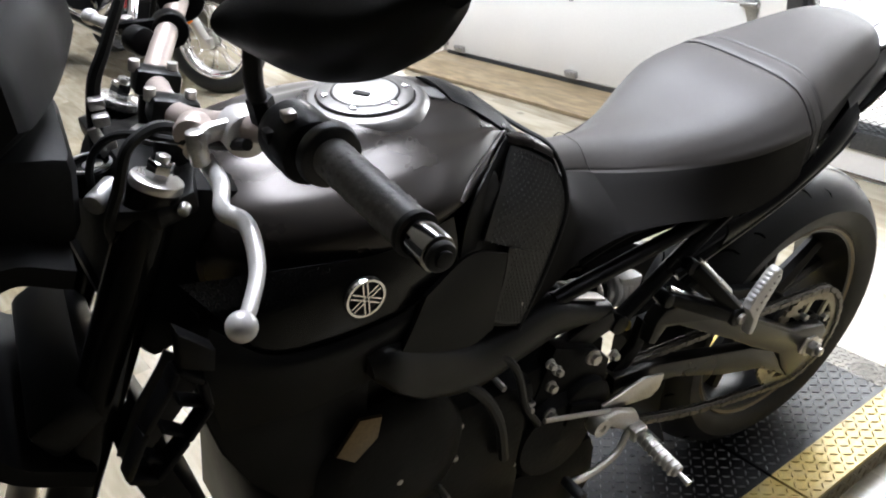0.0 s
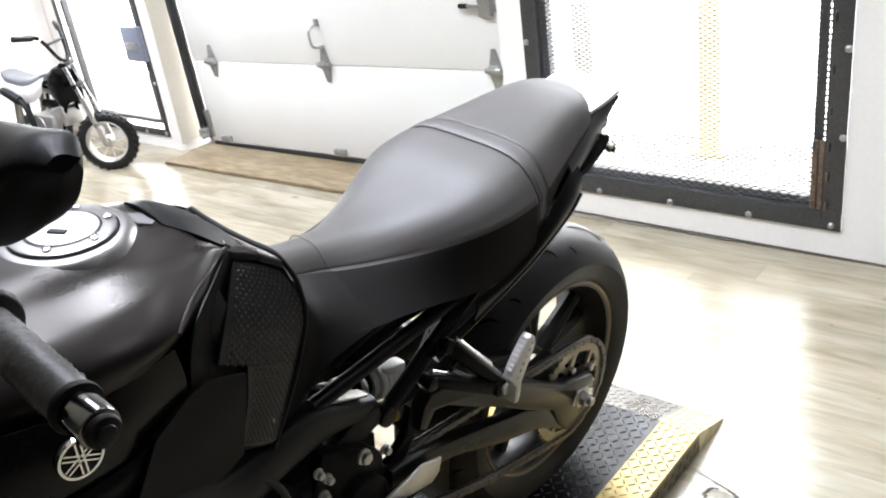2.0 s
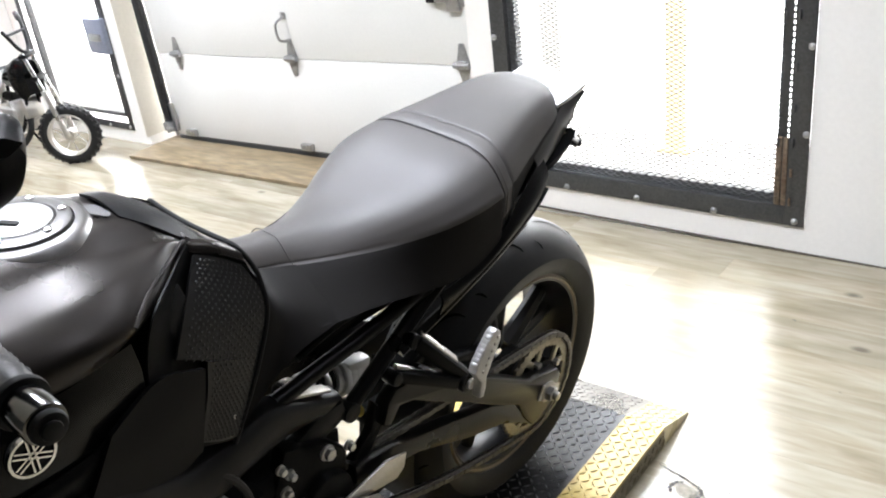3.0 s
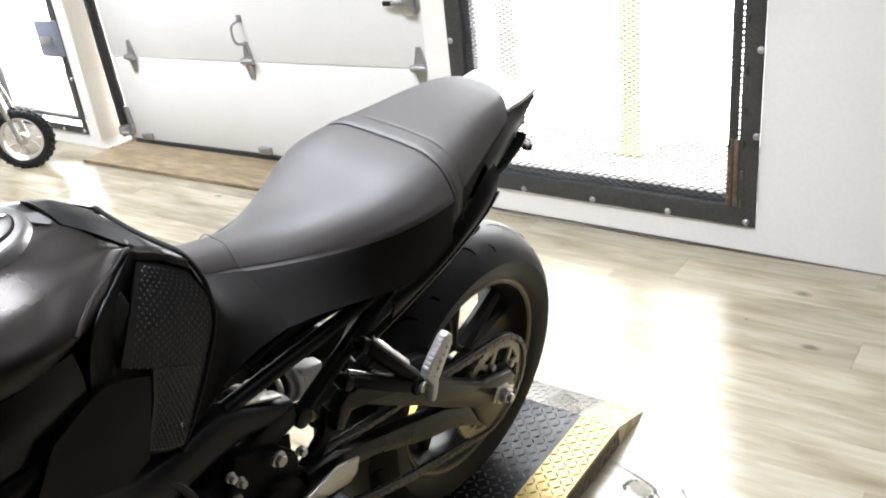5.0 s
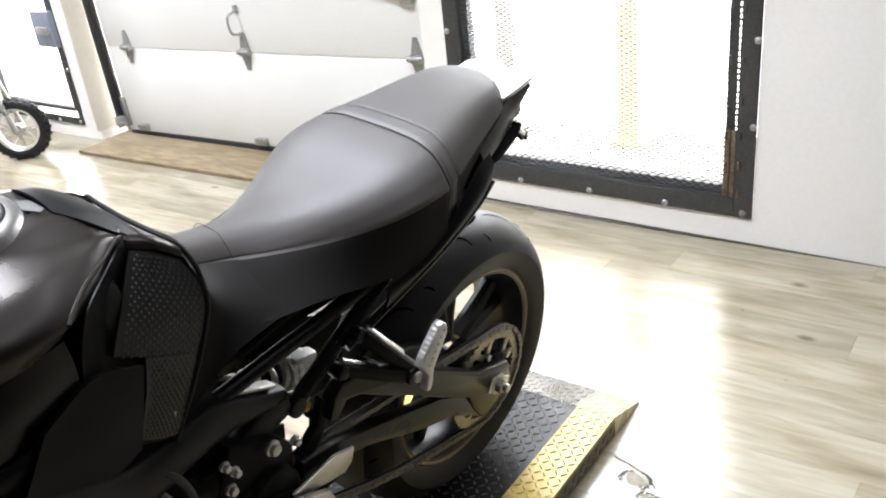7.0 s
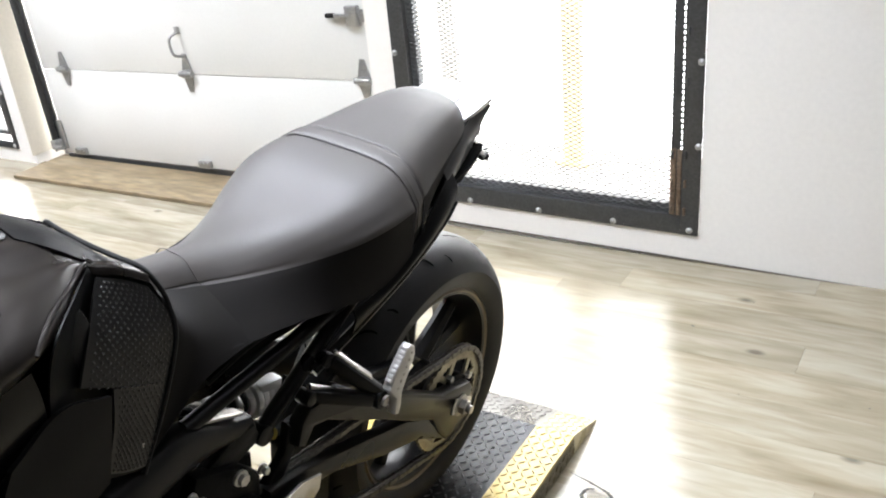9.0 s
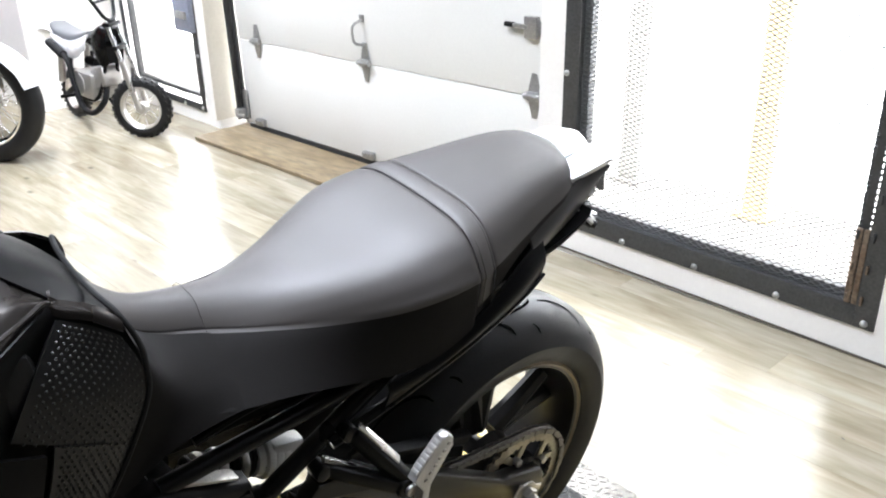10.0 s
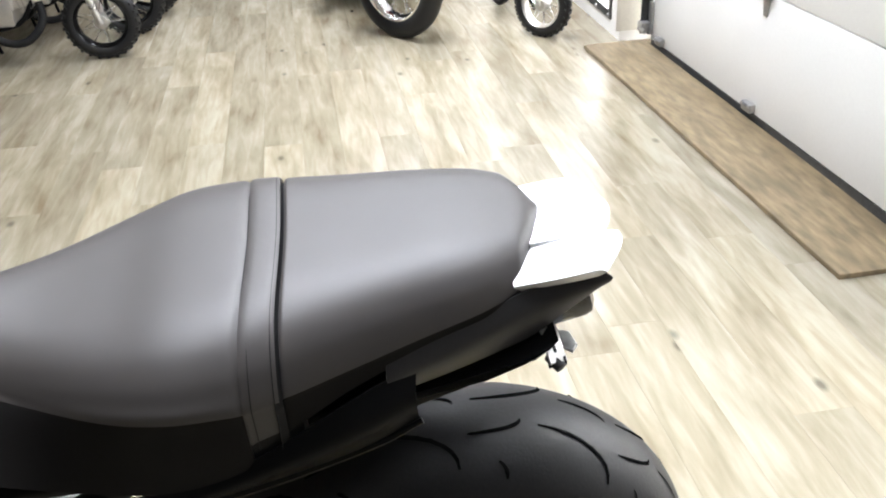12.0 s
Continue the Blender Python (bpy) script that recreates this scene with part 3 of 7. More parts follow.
part("lock_box", bm, M_BOX, gate2, "blue-grey steel lock box")
bm = B()
box(bm, (GATE2_R - 0.080, WALL_Y - 0.045, 0.563), (0.105, 0.02, 0.040), None, 0.006)
part("lock_handle", bm, M_GALV, gate2)

# outside: yard, white backdrop that glows in place of daylight, yellow posts
yard = new("ground", finish("ground", box(B(), (-3, 35, -0.1), (200, 65.15, 0.15)), M_ASPHALT, False))
tagged(yard, "pale concrete yard outside the openings", "ground", kind="structure")
far = new("backdrop", finish("backdrop", box(B(), (-3, 3.4, 3.0), (60, 0.2, 7.0)), M_GLOWBACK, False))
tagged(far, "white backdrop close across the yard, glowing in place of daylight", "building", kind="structure")
for px, mat, lab in ((-1.15, M_POST, "pale yellow painted post standing in the yard"), (-1.77, M_ASPHALT, "pale grey post standing in the yard")):
    post = thing("yard_post", pose(px, 3.07, -0.025), lab, "post", "yard posts")
    bm = B()
    box(bm, (0, 0, 1.3), (0.095, 0.05, 2.6), None, 0.004)
    part("shaft", bm, mat, post)
    part("foot", box(B(), (0, 0, 0.01), (0.16, 0.10, 0.02), None, 0.003), mat, post)


# ---- service lift ----
DECK = 0.055
lift = thing("lift_platform", pose(0, 0, 0), "black diamond plate platform with worn yellow edges, on the floor", "lift platform")
LX0, LX1, LY0, LY1, LEND = -0.91, -0.330, -1.9, 1.138, 1.280
YEL = 0.100
SEAM = 0.708


def treads(bm_v, bm_f, x0, x1, y0, y1, z, slope=0.0, pitch=0.0195):
    """Rounded lozenge treads, alternating by a quarter turn."""
    i = 0
    y = y0 + pitch / 2
    while y < y1 - 0.006:
        j = 0
        x = x0 + pitch / 2
        while x < x1 - 0.006:
            a = radians(45 if (i + j) % 2 else -45)
            ca, sa = math.cos(a), math.sin(a)
            zz = z - slope * (y - y0)
            b = len(bm_v)
            for u, v, w in ((-0.0092, 0, 0), (0, -0.0025, 0), (0.0092, 0, 0), (0, 0.0025, 0), (-0.0062, 0, 0.0021), (0, 0, 0.0027), (0.0062, 0, 0.0021)):
                bm_v.append((x + u * ca - v * sa, y + u * sa + v * ca, zz + w - slope * (u * sa + v * ca)))
            bm_f += [(b, b + 1, b + 4), (b + 1, b + 5, b + 4), (b + 1, b + 6, b + 5), (b + 1, b + 2, b + 6),
                     (b + 2, b + 3, b + 6), (b + 3, b + 5, b + 6), (b + 3, b + 4, b + 5), (b + 3, b, b + 4)]
            x += pitch
            j += 1
        y += pitch
        i += 1


def tread_part(name, mat, areas):
    v, fc = [], []
    for a in areas:
        treads(v, fc, *a)
    me = bpy.data.meshes.new(name)
    me.from_pydata(v, [], fc)
    me.materials.append(mat)
    ob = new(name, me)
    ob.parent = lift
    ob["kind"] = "stuff"
    return ob


SLOPE = (DECK - 0.006) / (LEND - LY1)
IN0, IN1 = LX0 + YEL, LX1 - YEL
for y0, y1 in ((LY0, SEAM - 0.003), (SEAM + 0.003, LY1)):
    part("deck_plate", box(B(), ((IN0 + IN1) / 2, (y0 + y1) / 2, DECK / 2 + 0.004), (IN1 - IN0, y1 - y0, DECK - 0.008)), M_PLATE, lift, smooth=False)
    for x0, x1 in ((LX0, IN0), (IN1, LX1)):
        part("yellow_edge", box(B(), ((x0 + x1) / 2, (y0 + y1) / 2, DECK - 0.004), (x1 - x0, y1 - y0, 0.008)), M_YELLOW, lift, "worn yellow painted edge", smooth=False)
        part("side_skirt", box(B(), ((x0 + x1) / 2, (y0 + y1) / 2, (DECK - 0.008) / 2), (x1 - x0 - 0.001, y1 - y0, DECK - 0.0085)), M_SIDE, lift, smooth=False)
for x0, x1, mat, nm in ((IN0, IN1, M_RAMP, "ramp_plate"), (LX0, IN0, M_RAMPYELLOW, "ramp_edge"), (IN1, LX1, M_RAMPYELLOW, "ramp_edge")):
    bm = B()
    plate(bm, [(LY1, 0), (LEND, 0), (LEND, 0.006), (LY1, DECK)], x0, x1, 0.0)
    part(nm, bm, mat, lift, smooth=False)
tread_part("deck_treads", M_TREAD, [(IN0, IN1, -0.6, SEAM - 0.004, DECK), (IN0, IN1, SEAM + 0.004, LY1, DECK)])
tread_part("ramp_treads", M_RAMP, [(IN0, IN1, LY1, LEND, DECK, SLOPE)])
tread_part("edge_treads", M_YELLOW, [(a, b, c, d, DECK, s) for a, b in ((LX0, IN0), (IN1, LX1)) for c, d, s in ((-0.6, SEAM - 0.004, 0.0), (SEAM + 0.004, LY1, 0.0))])
tread_part("ramp_edge_treads", M_RAMPYELLOW, [(a, b, LY1, LEND, DECK, SLOPE) for a, b in ((LX0, IN0), (IN1, LX1))])
# the raised pattern also runs down the outer side
v, fc = [], []
treads(v, fc, 0.004, DECK - 0.004, -0.6, SEAM - 0.004, 0.0)
treads(v, fc, 0.004, DECK - 0.004, SEAM + 0.004, LY1, 0.0)
me = bpy.data.meshes.new("side_treads")
me.from_pydata([(LX1 + 0.0003 + c, b, a) for a, b, c in v], [], fc)
me.materials.append(M_SIDE)
ob = new("side_treads", me)
ob.parent = lift
ob["kind"] = "stuff"

# brown strip added for the floor edge that lies outside the glare
trim = new("trim", finish("trim", box(B(), ((DOOR_R + 1.5) / 2, WALL_Y - 0.004, 0.004), (1.5 - DOOR_R, 0.008, 0.006), None, 0.002), M_SCUFF_EDGE))
tagged(trim, "added brown strip along the wall's foot, for the unglared floor edge", "sealant", kind="structure")

# ---- the motorcycle: x to its left, y to its rear, z up from the wheels' contact ----
LEAN = 8.9
bike = thing("motorcycle", pose(-0.619, 0.799, DECK + 0.001, 0, LEAN, -3.3), "matte black naked motorcycle leaning on its side stand", "motorcycle")
R_AXLE, F_AXLE = Vector((0, 0, 0.3245)), Vector((0, -1.545, 0.305))


def tyre_radius(radius, half, x):
    """The tyre's radius at x across: a round crown."""
    rc = half * 1.11
    return radius - (rc - math.sqrt(max(rc * rc - x * x, 0)))


def tyre_profile(radius, half, rim):
    """Tyre section as (x, radius), bead to bead."""
    n = 20
    out = [(half * (2 * k / n - 1), tyre_radius(radius, half, half * (2 * k / n - 1))) for k in range(n + 1)]
    lip = half * 0.76
    return [(-lip, rim - 0.004), (-half * 0.93, rim + 0.010), *out, (half * 0.93, rim + 0.010), (lip, rim - 0.004)]


def tyre_surface(radius, half, rim, u, a):
    """A point of the tyre's surface: u from -1 to 1 across, a round the wheel."""
    r = tyre_radius(radius, half, half * u)
    return Vector((half * u, r * math.cos(a), r * math.sin(a)))


def sport_wheel(name, parent, axle, radius, half, rim, spokes=5):
    w = part(name, lathe(B(), [(-0.035, 0.055), (-0.075, 0.045), (-0.075, 0.02), (0.075, 0.02), (0.075, 0.045), (0.035, 0.055)], (0, 0, 0), "x", 32), M_RIM, parent, "dark cast alloy wheel with a wide sport tyre")
    w.location = axle
    bm = B()
    lip = half * 0.76
    lathe(bm, [(-lip, rim + 0.004), (-lip - 0.004, rim - 0.006), (-lip, rim - 0.016), (-lip + 0.012, rim - 0.02), (-half * 0.3, rim - 0.03), (half * 0.3, rim - 0.03),
               (lip - 0.012, rim - 0.02), (lip, rim - 0.016), (lip + 0.004, rim - 0.006), (lip, rim + 0.004), (half * 0.3, rim - 0.016), (-half * 0.3, rim - 0.016)], (0, 0, 0), "x", 96, True)
    part("rim", bm, M_RIM, w)
    bm = B()
    for s in (1, -1):
        lathe(bm, [(s * (lip + 0.001), rim + 0.002), (s * (lip + 0.0055), rim - 0.006), (s * (lip + 0.001), rim - 0.0125)], (0, 0, 0), "x", 96)
    for f in [f for f in bm.faces if len(f.verts) > 4]:
        bm.faces.remove(f)
    part("rim_lip", bm, M_RIMLIP, w, "worn bronze-toned rim lip")
    for k in range(spokes):
        a = 2 * math.pi * k / spokes + 0.35
        for da in (-0.17, 0.17):
            bm = B()
            p0 = (0.0, 0.05 * math.cos(a), 0.05 * math.sin(a))
            p1 = (0.0, 0.115 * math.cos(a + da * 0.6), 0.115 * math.sin(a + da * 0.6))
            p2 = (0.0, (rim - 0.02) * math.cos(a + da), (rim - 0.02) * math.sin(a + da))
            tube(bm, [p0, p1, p2], 0.025, 8, 5, r_end=0.017)
            part("spoke", bm, M_RIM, w)
    bm = B()
    lathe(bm, tyre_profile(radius, half, rim), (0, 0, 0), "x", 128)
    for f in [f for f in bm.faces if len(f.verts) > 4]:
        bm.faces.remove(f)
    tyre = part("tyre", bm, M_TYRE, w, "black sport tyre with curved tread grooves")
    sets = ((0.20, 0.72, 0.00, 0.32, 0.0062), (0.34, 0.13, 0.36, 0.20, 0.0054), (0.66, 0.82, 0.47, 0.035, 0.0054))
    count = 10
    bm = B()
    for k in range(count):
        base = 2 * math.pi * k / count
        for s in (1, -1):
            for u0, u1, shift, sweep, width in sets:
                prev = None

                def groove(q, lift=0.0):
                    ang = base - shift + (0.24 if s < 0 else 0) - sweep * math.sin(q * math.pi / 2)
                    return tyre_surface(radius + lift, half + lift / 2, rim, s * (u0 + (u1 - u0) * q ** 1.6), ang)

                for i in range(9):
                    q = i / 8
                    wd = width * (0.45 + 0.55 * min(1.0, 4 * q, 4 * (1 - q)))
                    c = groove(q, 0.0006)
                    along = (groove(min(q + 0.05, 1.0)) - groove(max(q - 0.05, 0.0))).normalized()
                    out = Vector((c.x * 0.6, c.y, c.z)).normalized()
                    side = along.cross(out).normalized()
                    row = [bm.verts.new(c + side * wd / 2), bm.verts.new(c - side * wd / 2)]
                    if prev:
                        bm.faces.new((prev[0], prev[1], row[1], row[0]))
                    prev = row
    g = part("tread", bm, M_GROOVE, tyre)
    g["kind"] = "stuff"
    return w


rear = sport_wheel("rear_wheel", bike, R_AXLE, 0.3245, 0.090, 0.228)
front = sport_wheel("front_wheel", bike, F_AXLE, 0.305, 0.062, 0.226)
for s in (1, -1):
    bm = B()
    lathe(bm, [(0.075 * s, 0.149), (0.080 * s, 0.149), (0.080 * s, 0.105), (0.075 * s, 0.105)], F_AXLE, "x", 48, True)
    part("brake_disc", bm, M_STEEL, bike)

# sprocket and chain
SPX = 0.118
bm = B()
teeth = 45
ring = []
for k in range(teeth * 2):
    a = math.pi * k / teeth
    r = 0.119 if k % 2 else 0.112
    ring.append((r * math.cos(a), 0.322 + r * math.sin(a)))
outer_l = [bm.verts.new((SPX + 0.003, y, z)) for y, z in ring]
outer_r = [bm.verts.new((SPX - 0.003, y, z)) for y, z in ring]
inner_l = [bm.verts.new((SPX + 0.003, y * 0.80, 0.322 + (z - 0.322) * 0.80)) for y, z in ring]
inner_r = [bm.verts.new((SPX - 0.003, y * 0.80, 0.322 + (z - 0.322) * 0.80)) for y, z in ring]
n = len(ring)
for i in range(n):
    j = (i + 1) % n
    bm.faces.new((outer_l[i], outer_l[j], inner_l[j], inner_l[i]))
    bm.faces.new((outer_r[i], outer_r[j], inner_r[j], inner_r[i]))
    bm.faces.new((outer_l[i], outer_l[j], outer_r[j], outer_r[i]))
    bm.faces.new((inner_l[i], inner_l[j], inner_r[j], inner_r[i]))
arms = B()
for k in range(5):
    a = 2 * math.pi * k / 5 + 0.5
    for da in (-0.28, 0.28):
        bar(arms, (SPX, 0.055 * math.cos(a), 0.322 + 0.055 * math.sin(a)), (SPX, 0.094 * math.cos(a + da), 0.322 + 0.094 * math.sin(a + da)), 0.014, 0.006, 0.001, (1, 0, 0))
sprocket = part("sprocket", bm, M_SPROCKET, bike, "tarnished steel rear sprocket with cut-outs")
part("sprocket_web", arms, M_SPROCKET, sprocket)["kind"] = "stuff"
bm = B()
lathe(bm, [(SPX - 0.02, 0.06), (SPX + 0.006, 0.06), (SPX + 0.008, 0.05), (SPX + 0.022, 0.035), (SPX + 0.03, 0.02)], (0, 0, 0.322), "x", 32)
part("sprocket_hub", bm, M_DARK, bike)
for k in range(5):
    a = 2 * math.pi * k / 5 + 0.5
    c = (SPX, 0.066 * math.cos(a), 0.322 + 0.066 * math.sin(a))
    part("sprocket_nut", cyl(B(), c, (SPX + 0.014, c[1], c[2]), 0.008, seg=6, bevel=0.001), M_STEEL, bike)

CS = Vector((SPX, -0.62, 0.485))
r0, r1 = 0.115, 0.042
d = Vector((R_AXLE.y - CS.y, R_AXLE.z - CS.z))
ang = math.atan2(d.y, d.x)


def chain_loop():
    pts = []
    n1 = 24
    beta = math.asin((r0 - r1) / d.length)
    hi, low = ang + math.pi / 2 + beta, ang - math.pi / 2 - beta
    for k in range(n1 + 1):
        a = hi + (low - hi) * k / n1
        pts.append(Vector((SPX, R_AXLE.y + r0 * math.cos(a), R_AXLE.z + r0 * math.sin(a))))
    for k in range(1, 20):
        q = k / 20
        a, b = pts[n1], Vector((SPX, CS.y + r1 * math.cos(low), CS.z + r1 * math.sin(low)))
        pts.append(a.lerp(b, q) - Vector((0, 0, 0.028 * math.sin(math.pi * q))))
    for k in range(9):
        a = low + (hi - 2 * math.pi - low) * k / 8
        pts.append(Vector((SPX, CS.y + r1 * math.cos(a), CS.z + r1 * math.sin(a))))
    last = pts[-1]
    for k in range(1, 20):
        pts.append(last.lerp(pts[0], k / 20))
    return pts


pts = chain_loop()
length = sum((b - a).length for a, b in zip(pts, pts[1:] + pts[:1]))
links = int(length / 0.0159)
chain = part("chain", tube(B(), pts + [pts[0]], 0.0042, 6, 1, smooth=False), M_CHAIN, bike, "oily steel drive chain")
bm = B()
plate(bm, [(-0.0105 + 0.0, 0.0), (-0.008, 0.006), (-0.003, 0.0047), (0.003, 0.0047), (0.008, 0.006), (0.0105, 0.0), (0.008, -0.006), (0.003, -0.0047), (-0.003, -0.0047), (-0.008, -0.006)], 0.006, 0.0085, 0.0)
plate(bm, [(-0.0105 + 0.0, 0.0), (-0.008, 0.006), (-0.003, 0.0047), (0.003, 0.0047), (0.008, 0.006), (0.0105, 0.0), (0.008, -0.006), (0.003, -0.0047), (-0.003, -0.0047), (-0.008, -0.006)], -0.0085, -0.006, 0.0)
link_mesh = finish("chain_link", bm, M_CHAIN, False)
seg_i, run = 0, 0.0
ext = pts + [pts[0]]
for k in range(links):
    want = k * length / links
    while run + (ext[seg_i + 1] - ext[seg_i]).length < want:
        run += (ext[seg_i + 1] - ext[seg_i]).length
        seg_i += 1
    a, b = ext[seg_i], ext[seg_i + 1]
    q = (want - run) / (b - a).length
    c = a.lerp(b, q)
    ob = new("chain_link", link_mesh)
    ob.parent = chain
    ob.matrix_basis = Matrix.Translation(c) @ Matrix.Rotation(math.atan2(b.z - a.z, b.y - a.y), 4, "X") @ Matrix.Translation(((0.0012 if k % 2 else 0.0), 0, 0))

# swingarm
swing = part("swingarm", plate(B(), [(-0.478, 0.566), (-0.466, 0.604), (-0.448, 0.620), (-0.420, 0.618), (-0.360, 0.586), (-0.254, 0.524), (-0.153, 0.454), (-0.066, 0.392), (-0.040, 0.386), (0.033, 0.362), (0.046, 0.340), (0.036, 0.312), (-0.004, 0.272), (-0.047, 0.262),
                                    (-0.080, 0.303), (-0.100, 0.350), (-0.122, 0.366), (-0.190, 0.412), (-0.254, 0.462), (-0.331, 0.515), (-0.410, 0.572), (-0.440, 0.582), (-0.462, 0.556)], 0.118, 0.148, 0.006), M_SWING, bike, "satin grey angular aluminium swingarm")
part("swingarm_brace", plate(B(), [(-0.540, 0.522), (-0.458, 0.505), (-0.317, 0.455), (-0.186, 0.407), (-0.112, 0.362), (-0.070, 0.300), (-0.047, 0.262), (-0.148, 0.334), (-0.253, 0.374), (-0.391, 0.443), (-0.540, 0.485)], 0.116, 0.144, 0.006), M_SWING, swing)
part("swingarm_side", plate(B(), [(-0.60, 0.56), (-0.52, 0.60), (-0.29, 0.54), (0.02, 0.37), (0.03, 0.31), (-0.05, 0.30), (-0.3, 0.40), (-0.60, 0.44)], -0.146, -0.115, 0.008), M_SWING, swing)
part("swingarm_pivot", cyl(B(), (-0.15, -0.60, 0.50), (0.15, -0.60, 0.50), 0.05, seg=24, bevel=0.006), M_DARK, swing)
bm = B()
cyl(bm, (0.146, -0.004, 0.326), (0.152, -0.004, 0.326), 0.024, seg=24, bevel=0.001)
cyl(bm, (0.152, -0.004, 0.326), (0.166, -0.004, 0.326), 0.0165, seg=6, bevel=0.002)
cyl(bm, (0.166, -0.004, 0.326), (0.176, -0.004, 0.326), 0.0095, seg=16, bevel=0.001)
part("axle_nut", bm, M_STEEL, bike, "steel rear axle nut")
part("axle_adjuster", box(B(), (0.149, 0.000, 0.322), (0.004, 0.070, 0.036), Matrix.Rotation(radians(-28), 3, "X"), 0.002), M_ALLOY, bike)
part("axle", cyl(B(), (-0.16, 0, 0.322), (0.15, 0, 0.322), 0.012, seg=16), M_STEEL, bike)
bm = B()
lathe(bm, [(-0.07, 0.122), (-0.075, 0.122), (-0.075, 0.08), (-0.07, 0.08)], R_AXLE, "x", 48, True)
part("rear_brake_disc", bm, M_STEEL, bike)
# chain guard and hugger over the tyre's front
bm = B()
skin(bm, [[(x, R_AXLE.y + 0.345 * math.cos(a), R_AXLE.z + 0.345 * math.sin(a)) for x in (-0.055, -0.03, 0.0, 0.05, 0.085)] for a in (radians(150), radians(168), radians(188), radians(205))], 4, 4, 0.003)
part("hugger", bm, M_PLASTIC, bike)
# dark plates added to close off the bright floor behind the chain
part("chain_case", plate(B(), [(-0.64, 0.36), (-0.64, 0.60), (-0.53, 0.57), (-0.53, 0.42), (-0.50, 0.36)], 0.092, 0.100, 0.004), M_DARK, bike)
part("lower_chain_case", plate(B(), [(-0.56, 0.36), (-0.56, 0.495), (-0.50, 0.495), (-0.44, 0.465), (-0.40, 0.44), (-0.40, 0.36)], 0.090, 0.098, 0.003), M_DARK, bike)
part("pivot_arm", plate(B(), [(-0.478, 0.604), (-0.455, 0.575), (-0.470, 0.540), (-0.520, 0.480), (-0.560, 0.480), (-0.545, 0.510), (-0.490, 0.555)], 0.112, 0.130, 0.005), M_DARK, bike)
part("chain_guard", plate(B(), [(-0.48, 0.57), (-0.30, 0.56), (-0.12, 0.50), (-0.13, 0.485), (-0.30, 0.535), (-0.48, 0.545)], 0.085, 0.108, 0.003), M_PLASTIC, bike)

# seat
def both(rows):
    """Mirrors half rows (centre outwards) into full rows from left to right."""
    return [[(x, y, z) for x, z in reversed(half)] + [(-x, y, z) for x, z in half[1:]] for y, half in rows]


def seat_row(y, zt, ws, zs, wl, zl, grow=0.0):
    """Half a seat section, centre outwards: a full, rounded top down to the crease, then the side."""
    out = []
    rise = zt - zs
    p = min(5.5, max(2.2, (zs - zl) / max(wl - ws, 0.004) * ws / rise))
    for q in (0.0, 0.30, 0.55, 0.74, 0.87, 0.95, 1.0):
        slope = p * rise / ws * q ** (p - 1)
        n = math.hypot(1, slope)
        out.append((ws * q + grow * slope / n, zt - rise * q ** p + grow / n))
    out.append((ws + (wl - ws) * 0.30 + grow, zs + (zl - zs) * 0.24))
    out.append((wl + grow, zl))
    return (y, out)


def bowed(rows, depth=0.006):
    """Rows near the joint of the two seats, swept back in the middle."""
    out = []
    for row in rows:
        k = max(0.0, 1 - abs(row[0][1] + 0.185) / 0.10)
        out.append([(x, y + depth * k * (1 - min(1.0, (x / 0.155) ** 2)) ** 2, z) for x, y, z in row])
    return out


def shade_sides(ob, across):
    """Faces below the crease take the vinyl's darker copy, painting in their shade."""
    ob.data.materials.append(M_SHADEVINYL)
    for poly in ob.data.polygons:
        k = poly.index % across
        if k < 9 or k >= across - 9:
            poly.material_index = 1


SEAT = [(-0.662, 0.947, 0.030, 0.918, 0.090, 0.880), (-0.618, 0.911, 0.038, 0.880, 0.122, 0.820), (-0.555, 0.894, 0.046, 0.862, 0.138, 0.806), (-0.485, 0.884, 0.068, 0.849, 0.143, 0.795), (-0.405, 0.884, 0.102, 0.845, 0.147, 0.776),
        (-0.325, 0.898, 0.140, 0.853, 0.151, 0.758), (-0.265, 0.915, 0.160, 0.864, 0.155, 0.760), (-0.212, 0.925, 0.160, 0.866, 0.158, 0.780), (-0.198, 0.9245, 0.1565, 0.864, 0.155, 0.786)]
PILL = [(-0.164, 0.923, 0.146, 0.864, 0.146, 0.822), (-0.161, 0.931, 0.147, 0.870, 0.147, 0.824), (-0.150, 0.9335, 0.145, 0.872, 0.145, 0.830), (-0.10, 0.939, 0.131, 0.881, 0.132, 0.856), (-0.04, 0.945, 0.116, 0.894, 0.117, 0.876), (0.02, 0.948, 0.101, 0.906, 0.103, 0.890),
        (0.050, 0.948, 0.086, 0.911, 0.089, 0.898), (0.060, 0.948, 0.076, 0.913, 0.079, 0.901), (0.072, 0.947, 0.052, 0.915, 0.055, 0.904), (0.083, 0.943, 0.029, 0.915, 0.031, 0.906), (0.090, 0.936, 0.014, 0.914, 0.015, 0.908)]
seat = part("rider_seat", skin(B(), bowed(both([seat_row(*r) for r in SEAT])), 8, 5, cap=True), M_VINYL, bike, "dark grey vinyl rider seat")
shade_sides(seat, 80)
part("seat_seam", tube(B(), [(0.120, -0.548, 0.8165), (0.088, -0.547, 0.8375), (0.050, -0.548, 0.8615), (0.024, -0.548, 0.890), (0, -0.548, 0.893), (-0.024, -0.548, 0.890), (-0.050, -0.548, 0.8615), (-0.088, -0.547, 0.8375)], 0.0006, 6, 6), M_VINYL, seat)
